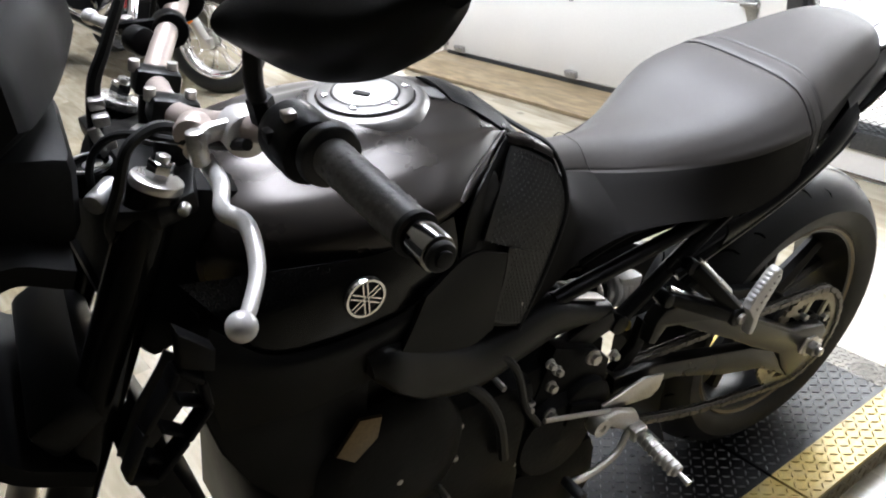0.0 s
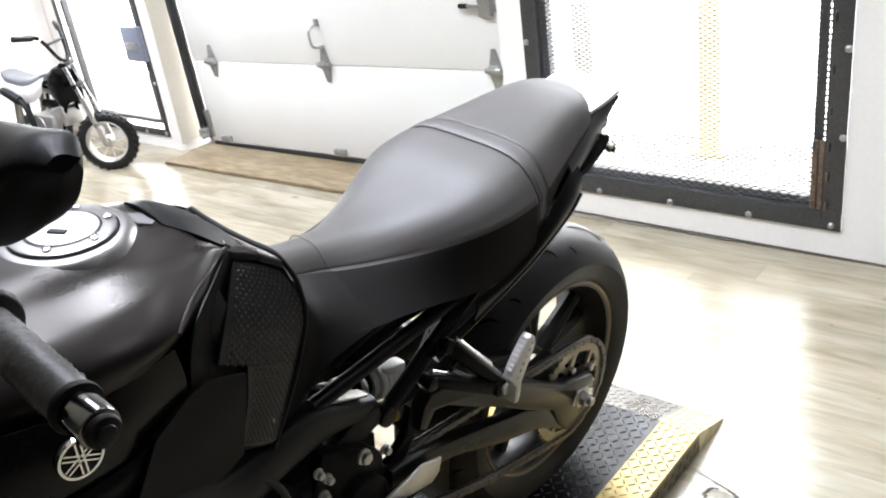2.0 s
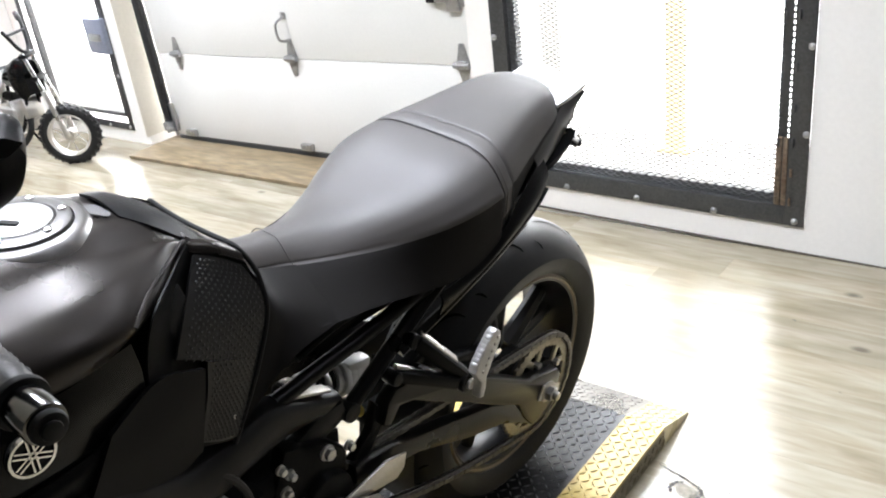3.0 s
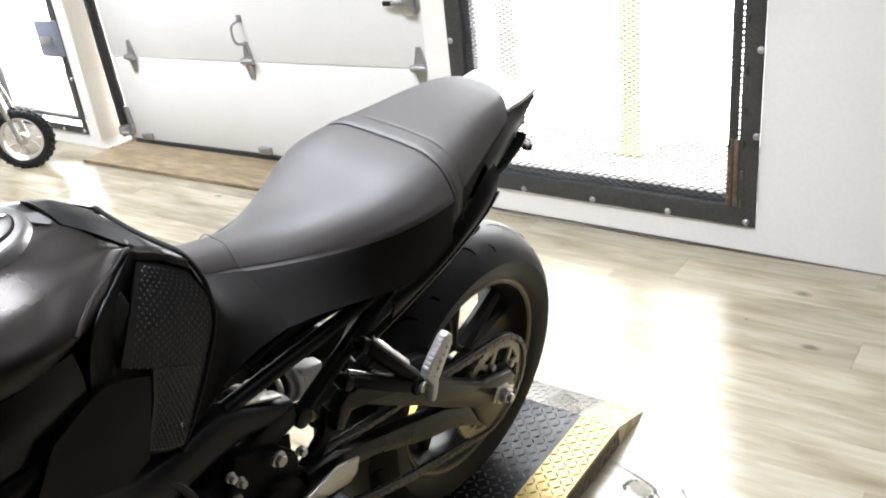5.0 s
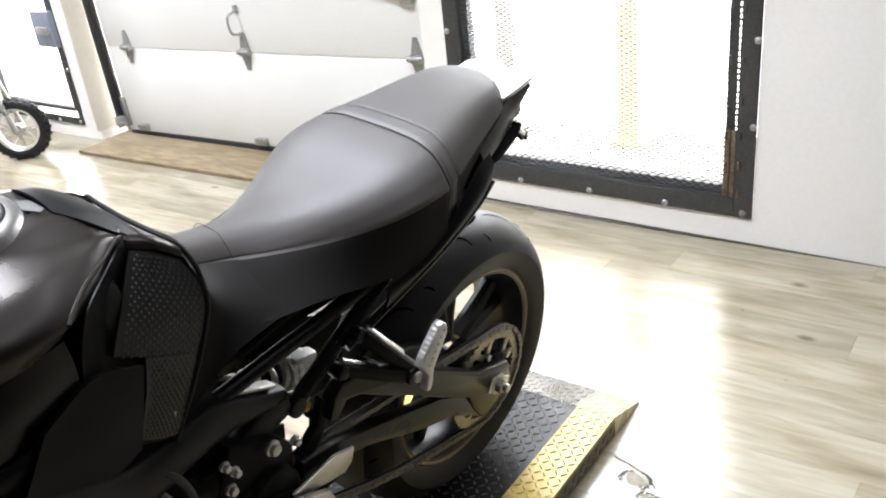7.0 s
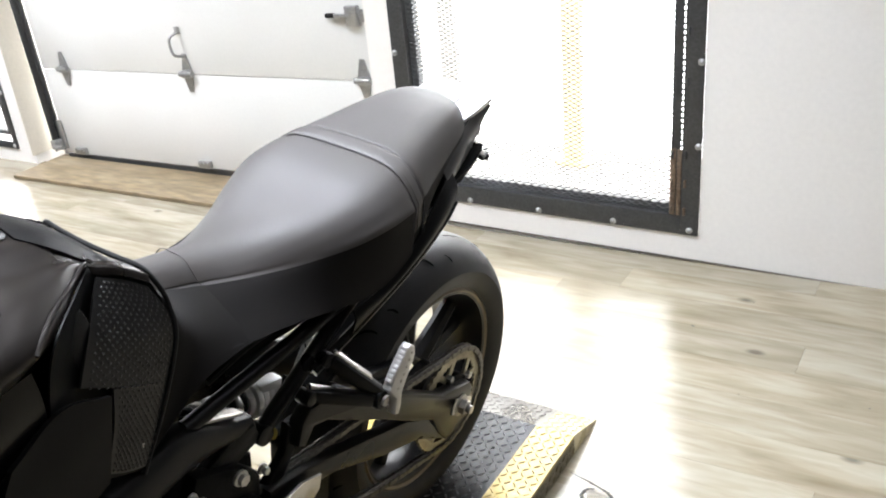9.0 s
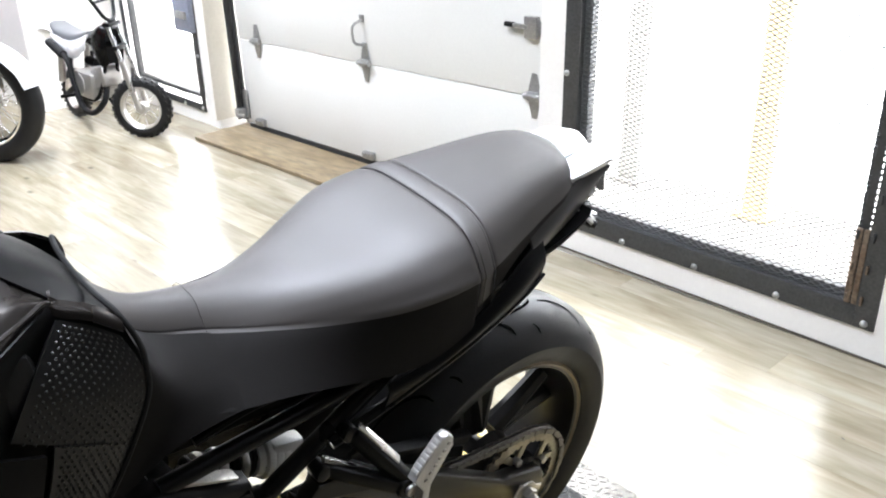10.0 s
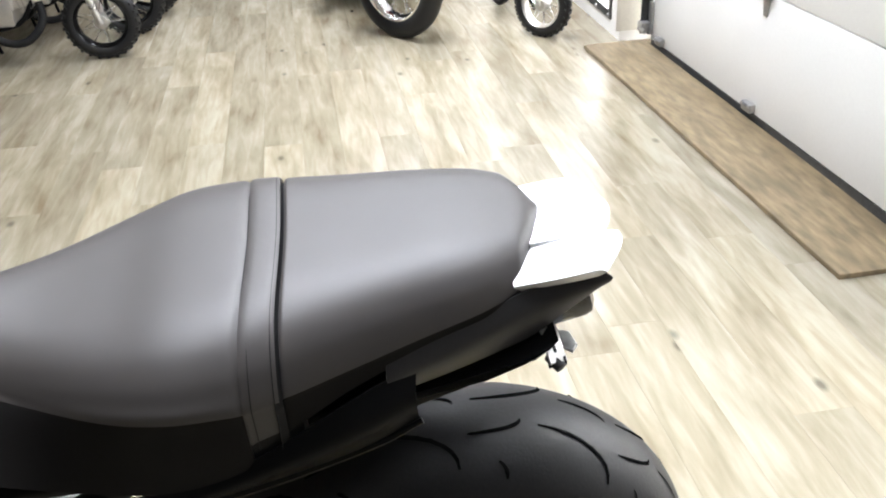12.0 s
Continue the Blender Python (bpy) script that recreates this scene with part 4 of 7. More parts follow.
pill = part("passenger_seat", skin(B(), bowed(both([seat_row(*r) for r in PILL])), 8, 5, cap=True), M_VINYL, bike, "dark grey vinyl passenger seat")
shade_sides(pill, 80)
STRAP = [(-0.1965, 0.921, 0.155, 0.863, 0.154, 0.820), (-0.1955, 0.9275, 0.157, 0.866, 0.155, 0.820), (-0.1685, 0.9315, 0.150, 0.870, 0.150, 0.828), (-0.1675, 0.926, 0.148, 0.866, 0.148, 0.828)]
part("seat_base", skin(B(), bowed(both([seat_row(-0.206, 0.918, 0.152, 0.858, 0.150, 0.74), seat_row(-0.185, 0.920, 0.150, 0.860, 0.149, 0.75), seat_row(-0.150, 0.924, 0.141, 0.862, 0.141, 0.78)])), 3, 4, cap=True), M_SEAL, bike)
strap = part("seat_strap", skin(B(), bowed(both([seat_row(*r, grow=0.0009) for r in STRAP])), 3, 5, 0.002), M_VINYL, bike, "stitched dark grey grab strap")
for y, dz in ((-0.190, 0.0), (-0.170, 0.0032)):
    half = seat_row(y, 0.9275 + dz, 0.1558 - dz * 1.7, 0.8665 + dz, 0.154, 0.81, 0.0013)[1]
    part("stitching", tube(B(), bowed(both([(y, half)]))[0], 0.0005, 5, 4), M_SEAL, strap)
for y0, y1 in ((-0.1995, -0.1960), (-0.1705, -0.1630)):
    part("seat_gap", skin(B(), bowed(both([seat_row(y0, 0.9245 - 0.003 * (y0 > -0.18), 0.1535, 0.8625, 0.152, 0.80), seat_row(y1, 0.9255, 0.1535 - 0.004 * (y0 > -0.18), 0.8635, 0.150, 0.81)])), 2, 4), M_SEAL, bike)
for s in (1, -1):
    bm = B()
    skin(bm, [[(s * x, y, z) for x, y, z in row] for row in (
        [(0.060, -0.664, 0.945), (0.090, -0.656, 0.930), (0.112, -0.650, 0.905), (0.121, -0.654, 0.866), (0.131, -0.686, 0.812), (0.142, -0.734, 0.738)],
        [(0.052, -0.640, 0.908), (0.082, -0.632, 0.887), (0.107, -0.628, 0.865), (0.121, -0.634, 0.837), (0.132, -0.664, 0.797), (0.141, -0.705, 0.756)],
        [(0.046, -0.605, 0.880), (0.070, -0.602, 0.868), (0.096, -0.600, 0.851), (0.117, -0.604, 0.832), (0.131, -0.620, 0.811), (0.139, -0.636, 0.793)],
        [(0.052, -0.545, 0.860), (0.070, -0.545, 0.850), (0.092, -0.545, 0.8365), (0.114, -0.545, 0.8225), (0.130, -0.548, 0.812), (0.1395, -0.550, 0.806)])], 5, 5)
    part("seat_skirt", bm, M_SHADEVINYL, seat)

# tail
for s in (1, -1):
    bm = B()
    skin(bm, [[(s * x, y, z) for x, y, z in row] for row in (
        [(0.122, -0.072, 0.876), (0.133, -0.072, 0.858), (0.129, -0.068, 0.838)],
        [(0.106, -0.003, 0.896), (0.117, -0.003, 0.875), (0.112, -0.003, 0.846)],
        [(0.086, 0.065, 0.914), (0.097, 0.065, 0.892), (0.094, 0.065, 0.860)],
        [(0.084, 0.098, 0.920), (0.091, 0.100, 0.905), (0.089, 0.096, 0.882)],
        [(0.082, 0.134, 0.923), (0.086, 0.140, 0.917), (0.085, 0.128, 0.906)])[:5 if s > 0 else 3]], 5, 5, 0.004)
    part("tail_panel", bm, M_TAILPANEL, bike, "grey tail side panel")
    bm = B()
    skin(bm, [[(s * x, y, z) for x, y, z in row] for row in (
        [(0.150, -0.345, 0.748), (0.155, -0.345, 0.732), (0.147, -0.345, 0.706)],
        [(0.154, -0.260, 0.764), (0.161, -0.260, 0.752), (0.150, -0.260, 0.732)],
        [(0.153, -0.180, 0.806), (0.163, -0.180, 0.786), (0.150, -0.180, 0.758)],
        [(0.139, -0.100, 0.850), (0.154, -0.100, 0.820), (0.145, -0.100, 0.785)],
        [(0.123, -0.045, 0.868), (0.139, -0.047, 0.838), (0.134, -0.045, 0.806)])], 5, 4, 0.004)
    part("tail_fairing", bm, M_PLASTIC, bike)
    part("tail_rail", tube(B(), [(s * 0.128, -0.420, 0.668), (s * 0.140, -0.313, 0.708), (s * 0.147, -0.200, 0.748), (s * 0.141, -0.090, 0.784), (s * 0.136, -0.042, 0.806)], 0.0100, 8, 6, r_end=0.003), M_FRAME, bike)
COVER = ((0.060, 0.920), (0.092, 0.928), (0.120, 0.932), (0.138, 0.932), (0.146, 0.926))
tail = part("tail_cover", skin(B(), [[(x, y - max(0.0, abs(x - 0.001) - 0.008) * (0.42 if x < 0 else 0.55), z - abs(x) * 0.15) for x in (-0.041, -0.032, -0.014, 0.0, 0.014, 0.034, 0.047)] for y, z in COVER], 4, 3, -0.014), M_TAIL, bike, "pale silver tail cover with a side prong")
bm = B()
skin(bm, [[(0.048, 0.050, 0.912), (0.066, 0.050, 0.914), (0.082, 0.052, 0.908)],
          [(0.048, 0.095, 0.924), (0.068, 0.095, 0.926), (0.088, 0.092, 0.918)],
          [(0.050, 0.135, 0.933), (0.068, 0.135, 0.934), (0.090, 0.122, 0.925)],
          [(0.054, 0.151, 0.935), (0.066, 0.150, 0.935), (0.088, 0.130, 0.926)]], 5, 4, -0.012)
part("tail_prong", bm, M_TAIL, tail)
bm = B()
box(bm, (0, 0.07, 0.872), (0.16, 0.12, 0.05), Matrix.Rotation(radians(16), 3, "X"), 0.012)
part("tail_light", bm, M_GLASS, bike)
part("under_tail", plate(B(), [(-0.30, 0.77), (0.02, 0.828), (0.09, 0.862), (0.07, 0.842), (-0.05, 0.79), (-0.30, 0.735)], -0.11, 0.11, 0.006), M_PLASTIC, bike)
part("cable", tube(B(), [(0.090, -0.03, 0.812), (0.090, 0.035, 0.827), (0.090, 0.085, 0.846)], 0.004, 6), M_SEAL, bike)
stalk = part("signal_stalk", bar(B(), (0.080, 0.084, 0.857), (0.114, 0.089, 0.842), 0.017, 0.005, 0.001), M_ALLOY, bike, "bare steel stalk of a removed turn signal")
part("stalk_slot", bar(B(), (0.088, 0.085, 0.8562), (0.106, 0.0875, 0.8482), 0.003, 0.001, 0.0), M_SEAL, stalk)
part("stalk_plate", plate(B(), [(0.076, 0.094), (0.100, 0.096), (0.106, 0.104), (0.098, 0.110), (0.080, 0.106)], 0.845, 0.849, 0.001, "z"), M_GALV, stalk)
part("stalk_arm", tube(B(), [(0.086, -0.010, 0.828), (0.086, 0.024, 0.838), (0.080, 0.060, 0.850), (0.070, 0.083, 0.858)], 0.006, 8, 5, flat=0.6), M_PLASTIC, stalk)
bm = B()
cyl(bm, (0.102, 0.082, 0.842), (0.117, 0.092, 0.838), 0.0065, seg=10, bevel=0.002)
cyl(bm, (0.110, 0.080, 0.838), (0.110, 0.097, 0.842), 0.0048, seg=8)
part("signal_socket", bm, M_RUBBER, bike)

# subframe and brackets
for s in (1, -1):
    part("subframe_tube", tube(B(), [(0.110 * s, -0.520, 0.606), (0.112 * s, -0.443, 0.656), (0.116 * s, -0.345, 0.722), (0.120 * s, -0.300, 0.752)], 0.0135, 14, 5), M_FRAME, bike)
    part("subframe_tube", tube(B(), [(0.108 * s, -0.650, 0.708), (0.111 * s, -0.532, 0.722), (0.113 * s, -0.462, 0.730), (0.118 * s, -0.300, 0.752)], 0.0125, 14, 5), M_FRAME, bike)
    part("inner_fender", box(B(), (0.082 * s, -0.50, 0.752), (0.035, 0.26, 0.028), Matrix.Rotation(radians(-2), 3, "X"), 0.006), M_PLASTIC, bike)
    part("cable_tray", tube(B(), [(0.103 * s, -0.600, 0.752), (0.104 * s, -0.520, 0.768), (0.104 * s, -0.440, 0.764), (0.108 * s, -0.380, 0.752)], 0.006, 8, 5), M_FRAME, bike)
    part("lower_boss", cyl(B(), (0.096 * s, -0.519, 0.607), (0.124 * s, -0.519, 0.607), 0.017, seg=20, bevel=0.003), M_FRAME, bike)
    peg = part("footpeg_bracket", bar(B(), (0.138 * s, -0.392, 0.680), (0.192 * s, -0.336, 0.602), 0.022, 0.026, 0.006), M_FRAME, bike, "black forked passenger footpeg bracket")
    part("bracket_arm", bar(B(), (0.130 * s, -0.436, 0.636), (0.190 * s, -0.346, 0.596), 0.022, 0.024, 0.006), M_FRAME, peg)
    part("bracket_web", plate(B(), [(-0.405, 0.650), (-0.378, 0.660), (-0.336, 0.606), (-0.350, 0.598)], 0.142 * s, 0.152 * s, 0.003), M_FRAME, peg)
    part("bracket_face", bar(B(), (0.140 * s, -0.383, 0.6905), (0.180 * s, -0.341, 0.6315), 0.015, 0.006, 0.0025), M_SATIN, peg, "bright silver strip along the upper edge")
    part("bracket_top", tube(B(), [(0.132 * s, -0.434, 0.649), (0.142 * s, -0.412, 0.636), (0.158 * s, -0.384, 0.622), (0.168 * s, -0.366, 0.617)], 0.0065, 8, 4, r_end=0.004), M_SATIN, peg, "bright silver strip along the upper edge")
    for y, z in ((-0.398, 0.682), (-0.440, 0.634)):
        part("bracket_bolt", cyl(B(), (0.118 * s, y, z), (0.146 * s, y, z), 0.0125, seg=16, bevel=0.003), M_FRAME, peg)
    part("peg_boss", cyl(B(), (0.170 * s, -0.337, 0.594), (0.204 * s, -0.337, 0.594), 0.0185, seg=24, bevel=0.004), M_FRAME, peg)
    part("peg_bolt", cyl(B(), (0.202 * s, -0.337, 0.594), (0.210 * s, -0.337, 0.594), 0.0095, seg=16, bevel=0.002), M_STEEL, peg)
    fp = part("passenger_peg", plate(B(), [(-0.348, 0.628), (-0.338, 0.646), (-0.306, 0.682), (-0.294, 0.687), (-0.284, 0.678), (-0.282, 0.662), (-0.316, 0.606), (-0.318, 0.580), (-0.324, 0.566), (-0.334, 0.570), (-0.330, 0.600)], 0.206 * s, 0.224 * s, 0.004), M_LEVER, bike, "folded cast aluminium passenger footpeg")
    bm = B()
    for k in range(8):
        c = Vector((0.216 * s, -0.343, 0.642)).lerp(Vector((0.216 * s, -0.304, 0.683)), k / 7)
        box(bm, c, (0.012, 0.004, 0.006), Matrix.Rotation(radians(-43), 3, "X"), 0.001)
    part("peg_teeth", bm, M_LEVER, fp)
    bm = B()
    for k in range(6):
        c = Vector((0.224 * s, -0.328, 0.622)).lerp(Vector((0.224 * s, -0.293, 0.672)), k / 5)
        cyl(bm, c, c + Vector((0.002 * s, 0, 0)), 0.0032, 0.0026, 10)
    part("stud_pattern", bm, M_STEEL, fp)["kind"] = "stuff"

# shock absorber
sh0, sh1 = Vector((0.040, -0.598, 0.638)), Vector((0.040, -0.420, 0.592))
shock = part("shock_absorber", cyl(B(), sh0, sh1, 0.015, seg=16), M_DARK, bike, "black coil shock absorber with silver adjuster")
dirn = (sh1 - sh0).normalized()
ux = Vector((1, 0, 0))
uz = ux.cross(dirn)
bm = B()
tube(bm, [sh0 + dirn * (0.005 + 0.125 * k / 60) + 0.021 * (math.cos(k * 0.55) * ux + math.sin(k * 0.55) * uz) for k in range(61)], 0.0055, 8, 1, smooth=False)
part("spring", bm, M_SEAL, shock)
bm = B()
for q, r in ((0.108, 0.027), (0.121, 0.033), (0.134, 0.032), (0.147, 0.031), (0.160, 0.029)):
    cyl(bm, sh0 + dirn * q, sh0 + dirn * (q + 0.012), r, seg=24, bevel=0.002)
box(bm, sh0 + dirn * 0.158 + Vector((0.012, 0, 0.020)), (0.026, 0.050, 0.028), Matrix.Rotation(radians(-12), 3, "X"), 0.006)
part("adjuster", bm, M_RESERVOIR, shock, "bright cast adjuster collar")
bm = B()
for q in (0.022, 0.050, 0.082):
    cyl(bm, sh0 + dirn * q, sh0 + dirn * (q + 0.012), 0.0275, seg=24, bevel=0.003)
part("spring_collar", bm, M_SATIN, shock)

# main frame spars
for s in (1, -1):
    bm = B()
    skin(bm, [[(s * x, y, z) for x, y, z in row] for row in (
        [(0.172, -0.992, 0.846), (0.196, -0.994, 0.838), (0.200, -0.992, 0.812), (0.172, -0.990, 0.800)],
        [(0.165, -0.965, 0.846), (0.202, -0.965, 0.838), (0.207, -0.965, 0.782), (0.165, -0.965, 0.765)],
        [(0.150, -0.910, 0.808), (0.186, -0.910, 0.800), (0.192, -0.910, 0.730), (0.150, -0.910, 0.710)],
        [(0.125, -0.822, 0.745), (0.162, -0.822, 0.738), (0.168, -0.822, 0.680), (0.125, -0.822, 0.660)],
        [(0.110, -0.740, 0.730), (0.146, -0.740, 0.724), (0.151, -0.740, 0.674), (0.110, -0.740, 0.656)],
        [(0.094, -0.660, 0.718), (0.129, -0.660, 0.713), (0.133, -0.660, 0.664), (0.094, -0.660, 0.648)],
        [(0.086, -0.585, 0.676), (0.117, -0.585, 0.671), (0.119, -0.585, 0.640), (0.086, -0.585, 0.630)],
        [(0.084, -0.530, 0.648), (0.110, -0.530, 0.643), (0.112, -0.530, 0.618), (0.084, -0.530, 0.610)])], 5, 4, cap=True)
    part("frame_spar", bm, M_FRAME, bike, "satin black aluminium frame spar")
    part("spar_branch", plate(B(), [(-0.535, 0.640), (-0.585, 0.640), (-0.674, 0.605), (-0.720, 0.560), (-0.705, 0.545), (-0.662, 0.582), (-0.586, 0.591), (-0.524, 0.608)], s * 0.098, s * 0.120, 0.005), M_FRAME, bike)
    part("pivot_plate", plate(B(), [(-0.66, 0.640), (-0.58, 0.600), (-0.545, 0.560), (-0.550, 0.50), (-0.60, 0.44), (-0.68, 0.44), (-0.70, 0.54)], s * 0.104, s * 0.134, 0.007), M_DARK, bike)
part("spar_cap", bar(B(), (0.108, -0.640, 0.7125), (0.100, -0.548, 0.664), 0.022, 0.006, 0.003), M_STEEL, bike, "bright steel face at the spar's rear end")
part("rear_brake_reservoir", cyl(B(), (0.094, -0.500, 0.584), (0.116, -0.496, 0.592), 0.009, seg=14, bevel=0.002), M_BRASS, bike)
for y, z, r in ((-0.598, 0.602, 0.0095), (-0.556, 0.586, 0.0065), (-0.668, 0.612, 0.006), (-0.678, 0.585, 0.007), (-0.683, 0.633, 0.006), (-0.676, 0.526, 0.008), (-0.72, 0.565, 0.006)):
    bm = B()
    cyl(bm, (0.146, y, z), (0.151, y, z), r * 1.35, seg=20, bevel=0.001)
    cyl(bm, (0.151, y, z), (0.159, y, z), r, seg=6, bevel=0.001)
    part("frame_bolt", bm, M_STEEL, bike)

# engine
eng = part("engine_block", box(B(), (0, -0.92, 0.50), (0.30, 0.42, 0.28), Matrix.Rotation(radians(-8), 3, "X"), 0.03), M_DARK, bike, "black cast engine block")
part("cylinder_block", box(B(), (0, -0.99, 0.70), (0.30, 0.22, 0.22), Matrix.Rotation(radians(-35), 3, "X"), 0.02), M_DARK, eng)
part("gearbox", box(B(), (0, -0.72, 0.50), (0.26, 0.22, 0.22), None, 0.03), M_DARK, eng)
gen = part("generator_cover", lathe(B(), [(0.10, 0.115), (0.165, 0.112), (0.178, 0.10), (0.185, 0.07), (0.188, 0.0)], (0, -0.960, 0.620), "x", 48), M_DARK, eng)
# bronze plate stands in for a glint on the generator cover
bm = plate(B(), [(-1.008, 0.742), (-0.978, 0.732), (-0.986, 0.700), (-1.020, 0.676), (-1.044, 0.700)], 0.180, 0.187, 0.002)
part("cover_badge", bm, M_COVERGLINT, gen, "bronze plate in the shape of a glint on the cover")
part("sprocket_cover", lathe(B(), [(0.08, 0.085), (0.135, 0.083), (0.15, 0.07), (0.155, 0.0)], (0, -0.66, 0.46), "x", 40), M_DARK, eng)
for y, z, x in ((-0.87, 0.64, 0.17), (-0.84, 0.60, 0.165), (-0.80, 0.53, 0.16), (-0.905, 0.535, 0.18), (-0.93, 0.655, 0.178), (-1.06, 0.635, 0.178), (-0.78, 0.575, 0.15), (-0.755, 0.50, 0.15), (-0.82, 0.47, 0.16), (-0.70, 0.55, 0.15), (-0.96, 0.60, 0.20), (-1.0, 0.55, 0.19), (-0.88, 0.50, 0.19), (-0.86, 0.56, 0.18), (-0.76, 0.62, 0.155), (-0.74, 0.45, 0.16)):
    bm = B()
    cyl(bm, (x - 0.040, y, z), (x - 0.012, y, z), 0.0052, seg=6, bevel=0.0015)
    part("cover_bolt", bm, M_STEEL, eng)
bm = B()
tube(bm, [(0.15, -0.90, 0.73), (0.17, -0.83, 0.68), (0.17, -0.79, 0.60), (0.16, -0.77, 0.50)], 0.008, 8)
part("hose", bm, M_RUBBER, eng)
bm = B()
tube(bm, [(0.14, -0.82, 0.74), (0.16, -0.76, 0.68), (0.155, -0.73, 0.58), (0.15, -0.70, 0.52)], 0.006, 8)
part("hose", bm, M_RUBBER, eng)
part("exhaust_box", box(B(), (0, -0.78, 0.30), (0.26, 0.5, 0.16), None, 0.04), M_DARK, bike)
part("skid_pan", box(B(), (0, -1.05, 0.33), (0.2, 0.3, 0.1), None, 0.03), M_DARK, bike)

# rider footpeg, heel guard, shift lever
for s in (1, -1):
    part("heel_guard", plate(B(), [(-0.580, 0.500), (-0.490, 0.512), (-0.446, 0.497), (-0.452, 0.470), (-0.470, 0.458), (-0.540, 0.474), (-0.575, 0.478)], s * 0.158, s * 0.164, 0.002), M_ALLOY, bike, "brushed aluminium heel guard")
    brk = part("rider_peg_bracket", plate(B(), [(-0.610, 0.495), (-0.560, 0.492), (-0.520, 0.470), (-0.508, 0.440), (-0.520, 0.424), (-0.545, 0.440), (-0.575, 0.468), (-0.615, 0.472)], s * 0.168, s * 0.184, 0.004), M_ALLOY, bike, "cast aluminium footpeg hanger")
    part("peg_clevis", box(B(), (s * 0.192, -0.525, 0.436), (0.022, 0.030, 0.026), None, 0.005), M_ALLOY, brk)
    part("hanger_eye", lathe(B(), [(s * 0.166, 0.016), (s * 0.188, 0.016), (s * 0.188, 0.008), (s * 0.166, 0.008)], (0, -0.600, 0.482), "x", 20, True), M_ALLOY, brk)
    ped = part("rider_peg", cyl(B(), (s * 0.202, -0.524, 0.434), (s * 0.283, -0.520, 0.422), 0.0125, 0.0115, 14, 0.003), M_ALLOY, bike, "ribbed aluminium rider footpeg")
    for k in range(7):
        c = Vector((s * (0.210 + 0.0105 * k), -0.524, 0.4335 - 0.0015 * k))
        part("peg_rib", cyl(B(), c, c + Vector((s * 0.004, 0, -0.0005)), 0.0134, seg=12, bevel=0.001), M_ALLOY, ped)
    part("peg_feeler", cyl(B(), (s * 0.283, -0.520, 0.421), (s * 0.305, -0.519, 0.416), 0.004, 0.0065, 10), M_ALLOY, bike)
    part("hanger", plate(B(), [(-0.64, 0.53), (-0.59, 0.51), (-0.55, 0.48), (-0.56, 0.455), (-0.60, 0.455), (-0.65, 0.49)], s * 0.138, s * 0.158, 0.004), M_DARK, bike)
bm = B()
tube(bm, [(0.186, -0.538, 0.440), (0.196, -0.572, 0.414), (0.208, -0.640, 0.422), (0.216, -0.690, 0.442)], 0.006, 8)
lever = part("shift_lever", bm, M_ALLOY, bike, "aluminium gear lever with black rubber tip")
part("lever_rubber", cyl(B(), (0.208, -0.690, 0.444), (0.252, -0.690, 0.446), 0.009, seg=12, bevel=0.003), M_RUBBER, lever)
part("shift_rod", tube(B(), [(0.17, -0.57, 0.49), (0.17, -0.64, 0.52), (0.165, -0.70, 0.54)], 0.004, 8), M_ALLOY, bike)
bm = B()
tube(bm, [(0.10, -0.70, 0.35), (0.16, -0.66, 0.22), (0.235, -0.60, 0.047)], 0.012, 10)
stand = part("side_stand", bm, M_DARK, bike, "black steel side stand")
part("stand_foot", box(B(), (0.243, -0.592, 0.040), (0.05, 0.07, 0.008), Matrix.Rotation(radians(LEAN), 3, "Y"), 0.002), M_DARK, stand)

# tank
def tank_row(y, zt, ws, zs, wb, zb, wl, zl):
    return (y, [(0, zt), (ws * 0.6, zt - 0.002), (ws, zs), ((ws + wb) * 0.52, (zs + zb) * 0.5 + 0.008), (wb, zb), (wl + (wb - wl) * 0.55, zl + (zb - zl) * 0.4), (wl, zl)])


tank = part("fuel_tank", skin(B(), both([
    tank_row(-1.185, 1.055, 0.06, 1.045, 0.10, 1.01, 0.10, 0.96),
    tank_row(-1.14, 1.085, 0.085, 1.072, 0.140, 1.03, 0.145, 0.955),
    tank_row(-1.07, 1.096, 0.098, 1.080, 0.172, 1.036, 0.172, 0.958),
    tank_row(-0.98, 1.097, 0.102, 1.078, 0.190, 1.036, 0.184, 0.968),
    tank_row(-0.90, 1.093, 0.098, 1.073, 0.186, 1.028, 0.150, 0.98),
    tank_row(-0.83, 1.082, 0.090, 1.060, 0.150, 1.024, 0.104, 0.985),
    tank_row(-0.77, 1.064, 0.078, 1.044, 0.098, 1.027, 0.074, 0.99),
    tank_row(-0.728, 1.030, 0.076, 1.010, 0.092, 0.99, 0.08, 0.955),
    tank_row(-0.676, 0.970, 0.072, 0.956, 0.086, 0.942, 0.08, 0.915),
]), 8, 6, cap=True), M_TANK, bike, "matte metallic black fuel tank")
part("tank_rear_cover", skin(B(), both([
    (-0.806, [(0, 1.0845), (0.022, 1.083), (0.044, 1.078)]),
    (-0.775, [(0, 1.0725), (0.036, 1.070), (0.068, 1.058)]),
    (-0.728, [(0, 1.0370), (0.042, 1.034), (0.078, 1.014)]),
    (-0.690, [(0, 0.9930), (0.042, 0.990), (0.082, 0.972)]),
    (-0.672, [(0, 0.9720), (0.042, 0.969), (0.083, 0.955)])]), 5, 6, 0.003), M_PLASTIC, tank, "black plastic cover behind the filler")
